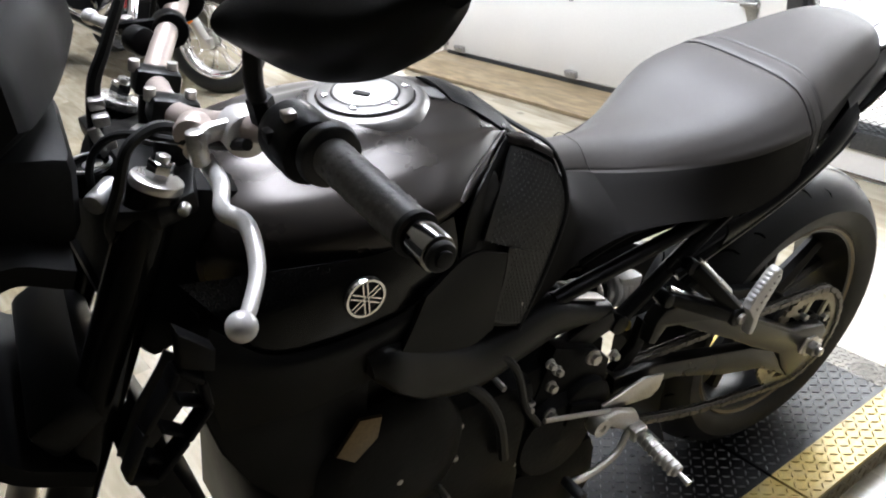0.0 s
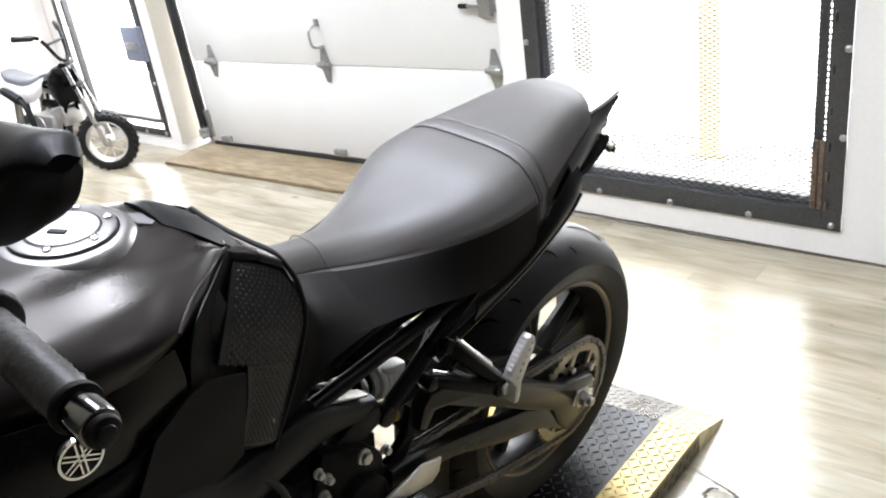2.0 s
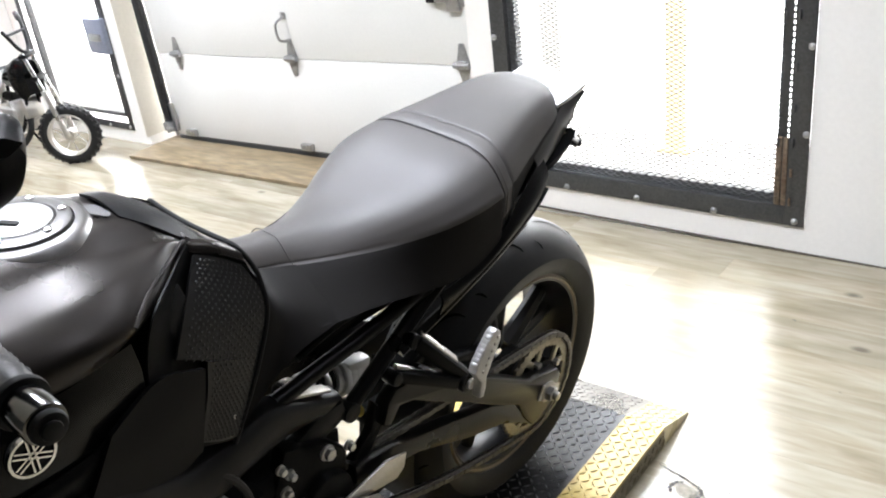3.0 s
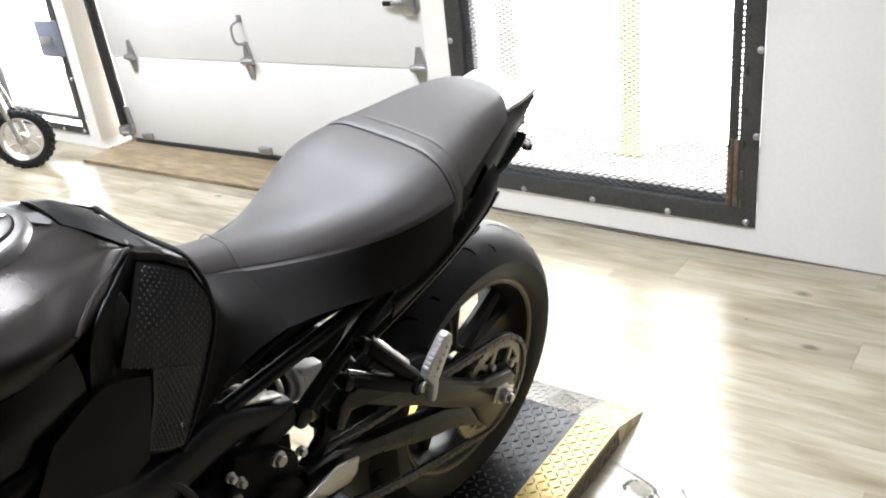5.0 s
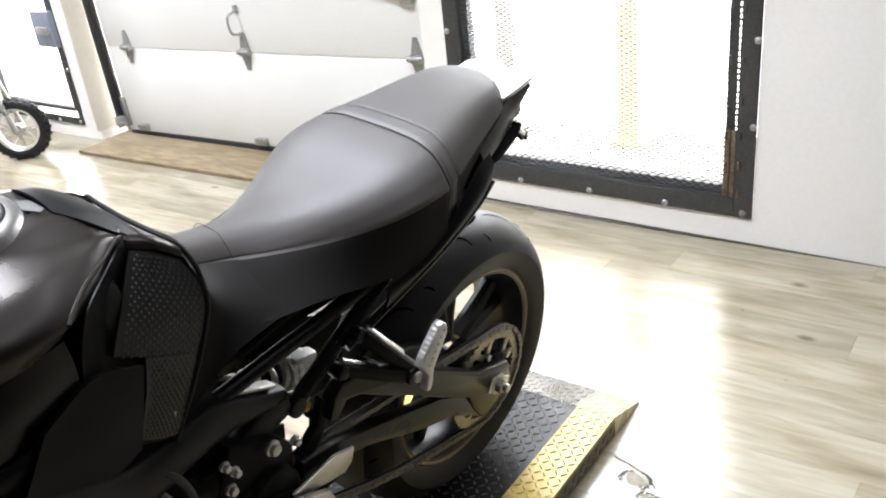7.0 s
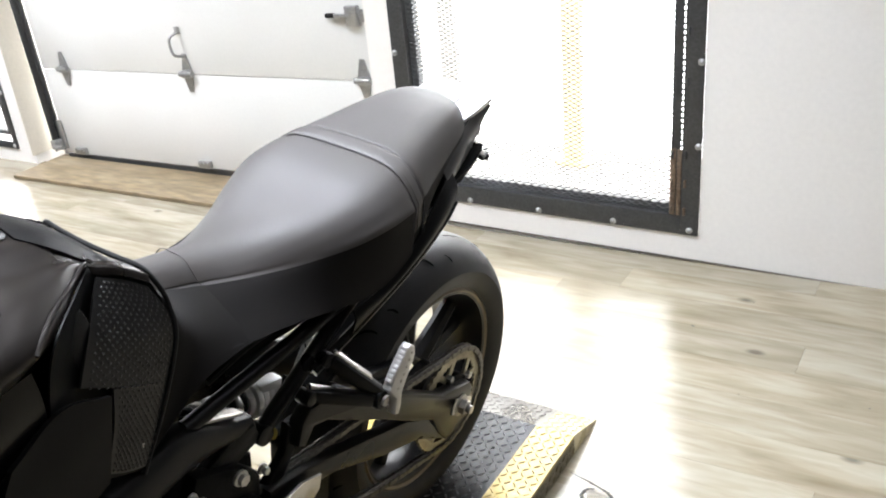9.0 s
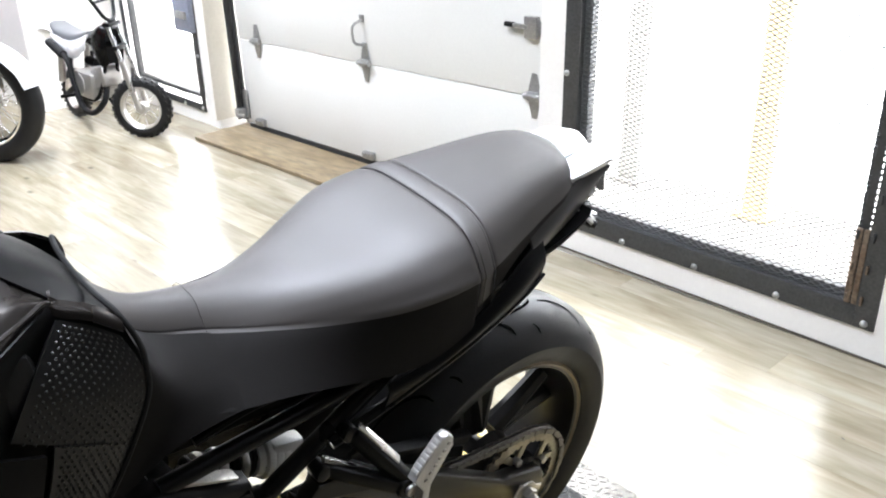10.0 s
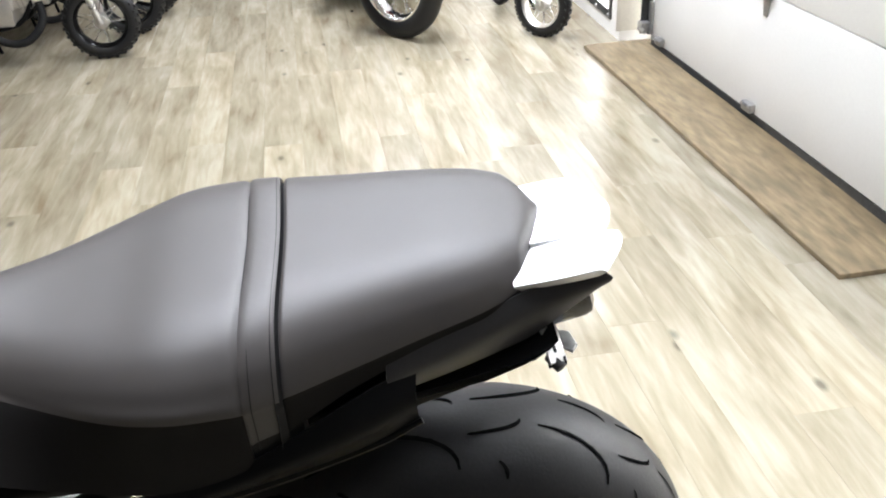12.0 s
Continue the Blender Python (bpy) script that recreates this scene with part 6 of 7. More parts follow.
part("instrument_stay", box(B(), (0.005, -1.272, 1.100), (0.20, 0.085, 0.10), Matrix.Rotation(radians(-10), 3, "X"), 0.02), M_SEAL, meter)
for sx, sz in ((0.05, 0.0), (0.062, -0.02), (0.035, 0.012)):
    part("cable_clip", box(B(), (sx - 0.02, -1.190, 1.140 + sz), (0.016, 0.016, 0.012), None, 0.003), M_STEEL, meter)
bm = B()
skin(bm, [[(x, y, z) for x in (-0.15, -0.10, 0.0, 0.10, 0.15)] for y, z in ((-1.25, 1.05), (-1.31, 1.07), (-1.38, 1.03), (-1.41, 0.95), (-1.38, 0.84), (-1.30, 0.79))], 5, 4, 0.02)
part("headlight_shell", bm, M_PLASTIC, bike)
part("headlight_lens", box(B(), (0, -1.405, 0.96), (0.15, 0.02, 0.12), Matrix.Rotation(radians(-8), 3, "X"), 0.02), M_PANEL, bike)
part("air_box", box(B(), (0, -0.90, 0.90), (0.25, 0.30, 0.15), None, 0.03), M_SEAL, bike)
part("head_stock", box(B(), (0, -1.135, 0.975), (0.19, 0.155, 0.17), Matrix.Rotation(radians(-22), 3, "X"), 0.03), M_DARK, bike)
part("frame_head", box(B(), (0, -1.185, 0.925), (0.20, 0.07, 0.10), Matrix.Rotation(radians(20), 3, "X"), 0.015), M_DARK, bike)
for s in (1, -1):
    part("side_cowl", plate(B(), [(-1.182, 0.90), (-1.176, 0.82), (-1.168, 0.765), (-1.145, 0.70), (-1.10, 0.63), (-1.0, 0.62), (-0.97, 0.86)], s * 0.150, s * 0.166, 0.005), M_PLASTIC, bike)
part("radiator", box(B(), (0, -1.215, 0.655), (0.33, 0.04, 0.29), Matrix.Rotation(radians(12), 3, "X"), 0.005), M_DARK, bike)
bm = B()
skin(bm, [[(x, F_AXLE.y + 0.325 * math.cos(a), F_AXLE.z + 0.325 * math.sin(a)) for x in (-0.068, -0.04, 0, 0.04, 0.068)] for a in (radians(20), radians(60), radians(100), radians(140))], 5, 3, 0.003)
part("front_fender", bm, M_PANEL, bike)

# the steering stands a little to the right
STEERED = ("front_wheel", "brake_disc", "fork_leg", "fork_cap", "lower_clamp", "lower_clamp_bolt", "top_clamp", "handlebar", "bar_riser", "grip", "bar_end", "switch_housing", "lever_perch",
           "clutch_lever", "brake_lever", "mirror", "instrument", "headlight_shell", "headlight_lens", "front_fender", "clutch_cable", "brake_hose", "switch_cable")
hub = Vector((0, -1.135, 1.06))
turn = Matrix.Translation(hub) @ Matrix.Rotation(radians(-8.0), 4, AX) @ Matrix.Translation(-hub)
for ob in list(bike.children):
    if ob.name.split(".")[0] in STEERED:
        low = ob.name.split(".")[0] in ("front_wheel", "brake_disc", "front_fender")
        ob.matrix_basis = (Matrix() if low else Matrix.Translation((-0.012, 0.020, -0.032))) @ turn @ ob.matrix_basis

# ---- the other machines: x to their left, y to their rear ----
def spoked_wheel(parent, name, axle, radius, fat, rim_mat, hub_mat, knobs=0, spokes=18, turned=None, label=""):
    """A wire-spoked wheel with a round or knobbly tyre."""
    w = part(name, lathe(B(), [(-fat * 0.9, 0.018), (-fat * 0.9, radius * 0.17), (-fat * 0.5, radius * 0.20), (fat * 0.5, radius * 0.20), (fat * 0.9, radius * 0.17), (fat * 0.9, 0.018)], (0, 0, 0), "x", 28), hub_mat, parent, label)
    w.matrix_basis = (turned or Matrix()) @ Matrix.Translation(axle)
    rr = radius - fat * 1.75
    bm = B()
    lathe(bm, [(fat * math.sin(a) * 1.02, radius - fat + fat * math.cos(a)) for a in [math.pi * (k / 12 * 1.6 - 0.8) for k in range(13)]], (0, 0, 0), "x", 72, True)
    tyre = part("tyre", bm, M_TYRE, w)
    if knobs:
        bm = B()
        for k in range(knobs):
            for j, u in enumerate((-0.85, -0.30, 0.30, 0.85)):
                a = 2 * math.pi * (k + 0.5 * (j % 2)) / knobs
                b = u * 1.1
                c = Vector((fat * math.sin(b) * 1.05, 0, 0)) + (radius - fat + fat * math.cos(b) * 1.02) * Vector((0, math.cos(a), math.sin(a)))
                m = Matrix.Rotation(a, 3, "X")
                box(bm, c, (fat * 0.36, fat * 0.30, fat * 0.42), m)
        part("tread", bm, M_TYRE, tyre)["kind"] = "stuff"
    bm = B()
    lathe(bm, [(-fat * 0.82, rr + fat * 0.20), (-fat * 0.88, rr + 0.002), (-fat * 0.5, rr - fat * 0.25), (fat * 0.5, rr - fat * 0.25), (fat * 0.88, rr + 0.002), (fat * 0.82, rr + fat * 0.20)], (0, 0, 0), "x", 64, True)
    part("rim", bm, rim_mat, w)
    for k in range(spokes):
        a = 2 * math.pi * k / spokes
        s = 1 if k % 2 else -1
        for lead in (-0.32, 0.32):
            bm = B()
            p = Vector((s * fat * 0.6, radius * 0.18 * math.cos(a), radius * 0.18 * math.sin(a)))
            q = Vector((s * fat * 0.15, (rr - fat * 0.2) * math.cos(a + lead), (rr - fat * 0.2) * math.sin(a + lead)))
            cyl(bm, p, q, 0.0022, seg=5)
            part("spoke", bm, M_CHROME, w)
    return w


def steering(at, degrees):
    at = Vector(at)
    return Matrix.Translation(at) @ Matrix.Rotation(radians(degrees), 4, "Z") @ Matrix.Translation(-at)


def small_bike(m, label, rf, rr, wb, scale, steer, body_mat, shroud_mat, seat_mat, bars=True, group="", plate_on=True, rim_mat=M_ALLOY):
    """A small off-road motorcycle; its origin lies under the front axle, its rear towards +y."""
    k = thing("dirt_bike", m, label, "motorcycle", group)
    z = scale
    head = Vector((0, 0.20 * z, 0.62 * z))
    st = steering((0, 0.10 * z, 0), steer)
    spoked_wheel(k, "front_wheel", (0, 0, rf), rf, rf * 0.19, rim_mat, M_ALLOY, 26, 9, st, "spoked front wheel with a knobbly tyre")
    spoked_wheel(k, "rear_wheel", (0, wb, rr), rr, rr * 0.23, rim_mat, M_ALLOY, 24, 9, None, "spoked rear wheel with a knobbly tyre")

    def steered(name, bm, mat, lab=""):
        ob = part(name, bm, mat, k, lab)
        ob.matrix_basis = st
        return ob

    for s in (1, -1):
        x = 0.062 * z * s
        steered("fork_leg", cyl(B(), (x, -0.005, rf), (x, 0.075 * z, rf + 0.30 * z), 0.017 * z, seg=14), M_SATIN, "silver fork leg")
        steered("fork_tube", cyl(B(), (x, 0.073 * z, rf + 0.29 * z), (x, 0.145 * z, 0.73 * z), 0.013 * z, seg=12), M_CHROME)
    steered("fork_bridge", box(B(), (0, 0.105 * z, 0.57 * z), (0.16 * z, 0.04 * z, 0.03 * z), None, 0.006), M_DARK)
    steered("fork_bridge", box(B(), (0, 0.140 * z, 0.71 * z), (0.16 * z, 0.05 * z, 0.025 * z), None, 0.006), M_DARK)
    if bars:
        hb = steered("handlebar", tube(B(), [(-0.30 * z, 0.27 * z, 0.925 * z), (-0.17 * z, 0.20 * z, 0.90 * z), (-0.06 * z, 0.145 * z, 0.75 * z), (0.06 * z, 0.145 * z, 0.75 * z), (0.17 * z, 0.20 * z, 0.90 * z), (0.30 * z, 0.27 * z, 0.925 * z)], 0.011 * z, 10, 6), M_SEAL)
        part("crossbar", cyl(B(), (-0.13 * z, 0.175 * z, 0.85 * z), (0.13 * z, 0.175 * z, 0.85 * z), 0.008, seg=10), M_SEAL, hb)
        for s in (1, -1):
            part("grip", cyl(B(), (0.20 * z * s, 0.218 * z, 0.907 * z), (0.32 * z * s, 0.28 * z, 0.927 * z), 0.018 * z, seg=12, bevel=0.003), M_RUBBER, hb)
            part("lever", tube(B(), [(0.18 * z * s, 0.175 * z, 0.898 * z), (0.24 * z * s, 0.17 * z, 0.888 * z), (0.31 * z * s, 0.21 * z, 0.893 * z)], 0.006 * z, 8), M_SATIN, hb)
    # frame
    for s in (1, -1):
        part("frame_tube", tube(B(), [(0.02 * s, 0.20 * z, 0.62 * z), (0.06 * s * z, 0.40 * z, 0.58 * z), (0.08 * s * z, 0.62 * z, 0.50 * z), (0.08 * s * z, wb + 0.02, 0.56 * z)], 0.012 * z, 8), M_DARK, k)
        part("cradle_tube", tube(B(), [(0.02 * s, 0.22 * z, 0.55 * z), (0.06 * s * z, 0.30 * z, 0.28 * z), (0.07 * s * z, 0.42 * z, 0.19 * z), (0.07 * s * z, 0.66 * z, 0.22 * z), (0.075 * s * z, 0.66 * z, 0.46 * z)], 0.012 * z, 8), M_DARK, k)
        part("swingarm", bar(B(), (0.07 * s * z, 0.62 * z, 0.26 * z), (0.065 * s * z, wb, rr), 0.02 * z, 0.035 * z, 0.004), M_DARK, k)
        part("shock", cyl(B(), (0.09 * s * z, 0.80 * z, 0.26 * z), (0.09 * s * z, 0.74 * z, 0.50 * z), 0.024 * z, seg=12), M_STEEL, k)
        part("footpeg", cyl(B(), (0.09 * s * z, 0.60 * z, 0.20 * z), (0.20 * s * z, 0.60 * z, 0.20 * z), 0.012 * z, seg=10), M_DARK, k)
    # engine
    eng = part("engine", box(B(), (0, 0.50 * z, 0.28 * z), (0.19 * z, 0.26 * z, 0.17 * z), None, 0.02), M_ALLOY, k, "silver air-cooled engine")
    part("cylinder", box(B(), (0, 0.33 * z, 0.35 * z), (0.13 * z, 0.17 * z, 0.13 * z), Matrix.Rotation(radians(-15), 3, "X"), 0.01), M_ALLOY, eng)
    for i in range(5):
        part("fin", box(B(), (0, (0.31 + 0.024 * i) * z, 0.34 * z), (0.135 * z, 0.008 * z, 0.135 * z), Matrix.Rotation(radians(-15), 3, "X"), 0.002), M_STEEL, eng)
    for s in (1, -1):
        part("side_cover", lathe(B(), [(s * 0.07 * z, 0.075 * z), (s * 0.10 * z, 0.07 * z), (s * 0.108 * z, 0.05 * z), (s * 0.11 * z, 0.0)], (0, 0.53 * z, 0.28 * z), "x", 28), M_ALLOY, eng)
    part("carburettor", cyl(B(), (0, 0.44 * z, 0.42 * z), (0, 0.56 * z, 0.42 * z), 0.03 * z, seg=14), M_DARK, eng)
    part("exhaust", tube(B(), [(-0.03 * z, 0.27 * z, 0.34 * z), (-0.07 * z, 0.25 * z, 0.22 * z), (-0.115 * z, 0.33 * z, 0.13 * z), (-0.13 * z, 0.45 * z, 0.15 * z), (-0.135 * z, 0.52 * z, 0.28 * z), (-0.13 * z, 0.58 * z, 0.42 * z), (-0.13 * z, 0.66 * z, 0.47 * z)], 0.019 * z, 10), M_SEAL, k, "black looped exhaust pipe")
    part("silencer", cyl(B(), (-0.13 * z, 0.64 * z, 0.46 * z), (-0.13 * z, 0.84 * z, 0.52 * z), 0.030 * z, 0.026 * z, 16, 0.006), M_SEAL, k)
    # bodywork
    part("tank", skin(B(), both([(0.17 * z, [(0, 0.67 * z), (0.045 * z, 0.655 * z), (0.060 * z, 0.58 * z), (0.045 * z, 0.46 * z)]), (0.25 * z, [(0, 0.69 * z), (0.055 * z, 0.675 * z), (0.075 * z, 0.58 * z), (0.055 * z, 0.42 * z)]),
                                 (0.36 * z, [(0, 0.65 * z), (0.05 * z, 0.635 * z), (0.065 * z, 0.56 * z), (0.05 * z, 0.48 * z)])]), 6, 5, cap=True), shroud_mat, k, "dark plastic tank and shrouds")
    part("seat", skin(B(), both([(0.46 * z, [(0, 0.625 * z), (0.05 * z, 0.615 * z), (0.065 * z, 0.57 * z)]), (0.62 * z, [(0, 0.595 * z), (0.07 * z, 0.585 * z), (0.085 * z, 0.54 * z)]), (0.82 * z, [(0, 0.605 * z), (0.075 * z, 0.595 * z), (0.085 * z, 0.55 * z)]),
                                 (0.95 * z, [(0, 0.635 * z), (0.055 * z, 0.625 * z), (0.06 * z, 0.59 * z)])]), 6, 4, cap=True), seat_mat, k, "grey vinyl seat")
    for s in (1, -1):
        part("side_panel", skin(B(), [[(0.07 * s * z, 0.38 * z, 0.62 * z), (0.085 * s * z, 0.40 * z, 0.57 * z), (0.08 * s * z, 0.42 * z, 0.52 * z)], [(0.085 * s * z, 0.52 * z, 0.57 * z), (0.10 * s * z, 0.53 * z, 0.51 * z), (0.09 * s * z, 0.54 * z, 0.45 * z)],
                                        [(0.095 * s * z, 0.66 * z, 0.55 * z), (0.105 * s * z, 0.67 * z, 0.50 * z), (0.10 * s * z, 0.68 * z, 0.45 * z)], [(0.09 * s * z, 0.88 * z, 0.57 * z), (0.10 * s * z, 0.86 * z, 0.545 * z), (0.09 * s * z, 0.84 * z, 0.52 * z)]], 5, 5, 0.006), body_mat, k)
    part("rear_fender", skin(B(), [[(-0.07 * z, y * z, q * z), (0, y * z, (q + 0.015) * z), (0.07 * z, y * z, q * z)] for y, q in ((0.80, 0.545), (0.95, 0.575), (1.10, 0.57), (1.20, 0.53))], 5, 4, 0.006), body_mat, k)
    if plate_on:
        steered("number_plate", box(B(), (0, 0.13 * z, 0.74 * z), (0.15 * z, 0.02 * z, 0.17 * z), Matrix.Rotation(radians(-22), 3, "X"), 0.008), shroud_mat)
    part("side_stand", tube(B(), [(0.09 * z, 0.58 * z, 0.20 * z), (0.14 * z, 0.58 * z, 0.10 * z), (0.19 * z, 0.58 * z, 0.005)], 0.009 * z, 8), M_DARK, k)
    return k


small_bike(pose(-4.13, 1.84, floor_z(-4.2) + 0.001, 0, 3, 92), "small dirt bike with white plastics and grey seat", 0.166, 0.138, 0.70, 0.86, 38, M_WHITE, M_PANEL, M_SEATGREY, plate_on=False)
for tx, ty, yaw, lab in ((-4.38, -0.33, 176, "black trail bike with knobbly tyres at the end of the row"), (-4.78, -0.25, 174, "black trail bike parked inside the row"), (-5.16, -0.20, 175, "black trail bike deeper inside the row")):
    small_bike(pose(tx, ty, floor_z(tx) + 0.001, 0, 3, yaw), lab, 0.186, 0.166, 0.92, 1.03, 6, M_PANEL, M_PANEL, M_PLASTIC, group="parked trail bikes", rim_mat=M_PANEL)


def cruiser(m, label, steer, tank_mat, fender_mat, windshield=False):
    """A heavy cruiser with wire wheels; origin under the front axle."""
    k = thing("cruiser", m, label, "motorcycle", "parked street motorcycles")
    st = steering((0, 0.14, 0), steer)
    rf, wb = 0.305, 1.60
    spoked_wheel(k, "front_wheel", (0, 0, rf), rf, 0.058, M_CHROME, M_CHROME, 0, 20, st, "chrome wire-spoked front wheel")
    spoked_wheel(k, "rear_wheel", (0, wb, 0.30), 0.30, 0.072, M_CHROME, M_CHROME, 0, 18)

    def steered(name, bm, mat, lab="", parent=None):
        ob = part(name, bm, mat, parent or k, lab)
        if parent is None:
            ob.matrix_basis = st
        return ob

    for s in (1, -1):
        x = 0.105 * s
        leg = steered("fork_leg", cyl(B(), (x, -0.01, rf - 0.01), (x, 0.17, rf + 0.34), 0.030, seg=18, bevel=0.003), M_SATIN, "polished fork leg")
        steered("fork_cover", cyl(B(), (x, 0.165, rf + 0.33), (x, 0.27, rf + 0.56), 0.036, seg=18), M_CHROME)
        steered("axle_clamp", box(B(), (x, -0.005, rf), (0.05, 0.07, 0.06), None, 0.01), M_SATIN)
        steered("reflector", box(B(), (0.138 * s, 0.075, rf + 0.16), (0.012, 0.035, 0.10), Matrix.Rotation(radians(-27), 3, "X"), 0.004), M_ORANGE, "orange fork reflector")
        sig = steered("turn_signal", lathe(B(), [(0.05, 0.01), (0.02, 0.035), (-0.02, 0.036), (-0.035, 0.033)], (0.23 * s, 0.10, 0.735), "y", 20), M_CHROME)
        steered("signal_lens", lathe(B(), [(-0.035, 0.032), (-0.05, 0.025), (-0.055, 0.0)], (0.23 * s, 0.10, 0.735), "y", 20), M_ORANGE, "orange turn signal lens", sig)
        steered("signal_bar", cyl(B(), (0.08 * s, 0.13, 0.735), (0.23 * s, 0.11, 0.735), 0.010, seg=10), M_CHROME)
    bm = B()
    skin(bm, [[(x, (rf + 0.022 - 0.034 * (abs(x) / 0.08) ** 2) * math.cos(a), rf + (rf + 0.022 - 0.034 * (abs(x) / 0.08) ** 2) * math.sin(a)) for x in (-0.085, -0.06, 0, 0.06, 0.085)] for a in [radians(d) for d in (-8, 20, 50, 80, 110, 140, 160)]], 5, 4, 0.004)
    steered("front_fender", bm, fender_mat, "white front fender" if fender_mat is M_WHITE else "dark front fender")
    bm = B()
    lathe(bm, [(0.13, 0.02), (0.10, 0.075), (0.03, 0.10), (-0.03, 0.105), (-0.04, 0.10)], (0, 0.10, 0.84), "y", 36)
    hl = steered("headlight", bm, M_CHROME, "round chrome headlight")
    steered("headlight_glass", lathe(B(), [(-0.035, 0.097), (-0.055, 0.07), (-0.062, 0.0)], (0, 0.10, 0.84), "y", 36), M_WHITE, "pale headlight glass", hl)
    hb = steered("handlebar", tube(B(), [(-0.40, 0.55, 1.02), (-0.30, 0.42, 1.05), (-0.12, 0.30, 0.97), (0.12, 0.30, 0.97), (0.30, 0.42, 1.05), (0.40, 0.55, 1.02)], 0.013, 10, 6), M_CHROME)
    for s in (1, -1):
        part("grip", cyl(B(), (0.33 * s, 0.455, 1.045), (0.42 * s, 0.57, 1.015), 0.02, seg=12, bevel=0.003), M_RUBBER, hb)
    steered("fork_yoke", box(B(), (0, 0.25, 0.84), (0.28, 0.08, 0.04), None, 0.01), M_CHROME)
    tank = part("tank", skin(B(), both([(0.36, [(0, 0.84), (0.06, 0.82), (0.08, 0.76), (0.05, 0.70)]), (0.52, [(0, 0.86), (0.12, 0.83), (0.165, 0.74), (0.10, 0.67)]), (0.72, [(0, 0.82), (0.11, 0.79), (0.14, 0.72), (0.09, 0.66)]),
                                        (0.90, [(0, 0.72), (0.06, 0.71), (0.08, 0.67), (0.05, 0.64)])]), 6, 5, cap=True), tank_mat, k)
    part("seat", skin(B(), both([(0.84, [(0, 0.71), (0.10, 0.70), (0.13, 0.65)]), (1.02, [(0, 0.67), (0.15, 0.66), (0.18, 0.60)]), (1.20, [(0, 0.72), (0.14, 0.71), (0.16, 0.66)]), (1.50, [(0, 0.74), (0.10, 0.73), (0.12, 0.69)])]), 6, 4, cap=True), M_RUBBER, k, "black leather seat")
    bm = B()
    skin(bm, [[(x, wb + (0.335 - 2.0 * x * x) * math.cos(a), 0.30 + (0.335 - 2.0 * x * x) * math.sin(a)) for x in (-0.105, -0.06, 0, 0.06, 0.105)] for a in [radians(d) for d in (10, 45, 80, 115, 150)]], 5, 4, 0.004)
    part("rear_fender", bm, fender_mat, k)
    eng = part("engine", box(B(), (0, 0.78, 0.36), (0.26, 0.46, 0.22), None, 0.03), M_DARK, k, "black and chrome V-twin engine")
    for lean in (-24, 24):
        for i in range(7):
            part("fin", box(B(), (0, 0.74 + math.sin(radians(lean)) * (0.12 + 0.026 * i), 0.44 + math.cos(radians(lean)) * (0.03 + 0.026 * i)), (0.18, 0.17, 0.010), Matrix.Rotation(radians(-lean), 3, "X"), 0.003), M_STEEL, eng)
    for s in (1, -1):
        part("case_cover", lathe(B(), [(s * 0.12, 0.12), (s * 0.165, 0.115), (s * 0.18, 0.08), (s * 0.185, 0.0)], (0, 0.80, 0.36), "x", 32), M_CHROME, eng)
        part("frame_tube", tube(B(), [(0.03 * s, 0.34, 0.78), (0.11 * s, 0.50, 0.30), (0.13 * s, 0.62, 0.20), (0.13 * s, 1.15, 0.22), (0.13 * s, 1.30, 0.52)], 0.017, 10), M_DARK, k)
        part("shock", cyl(B(), (0.15 * s, 1.45, 0.32), (0.15 * s, 1.22, 0.56), 0.032, seg=14), M_CHROME, k)
        part("fork_brace", bar(B(), (0.10 * s, 1.05, 0.30), (0.12 * s, wb, 0.30), 0.03, 0.05, 0.006), M_DARK, k)
        part("footboard", box(B(), (0.26 * s, 0.62, 0.24), (0.10, 0.26, 0.02), None, 0.006), M_DARK, k)
    for s in (1, -1):
        bag = part("saddlebag", skin(B(), [[(s * (0.17 + w), y, z) for w, z in ((0.0, 0.36), (0.10, 0.36), (0.15, 0.42), (0.16, 0.62), (0.13, 0.70), (0.0, 0.72), (0.0, 0.36))] for y in (1.30, 1.34, 1.60, 1.86, 1.92)], 4, 4, cap=True), M_PLASTIC, k, "black hard saddlebag")
        part("lid", box(B(), (s * 0.245, 1.61, 0.725), (0.15, 0.58, 0.02), None, 0.008), M_PANEL, bag)
        part("latch", box(B(), (s * 0.333, 1.61, 0.68), (0.012, 0.05, 0.05), None, 0.003), M_CHROME, bag)
    part("exhaust", tube(B(), [(-0.12, 0.62, 0.50), (-0.20, 0.56, 0.34), (-0.20, 0.80, 0.24), (-0.21, 1.75, 0.27)], 0.034, 14), M_CHROME, k)
    part("exhaust", tube(B(), [(-0.12, 0.92, 0.50), (-0.20, 0.95, 0.40), (-0.20, 1.10, 0.34), (-0.21, 1.75, 0.36)], 0.034, 14), M_CHROME, k)
    part("side_stand", tube(B(), [(0.13, 0.70, 0.20), (0.20, 0.72, 0.10), (0.27, 0.74, 0.006)], 0.012, 8), M_DARK, k)
    return k


cruiser(pose(-4.33, 1.08, floor_z(-4.33) + 0.001, 0, 4, 92), "red and black cruiser with white fender and black saddlebags", 36, M_RED, M_WHITE)

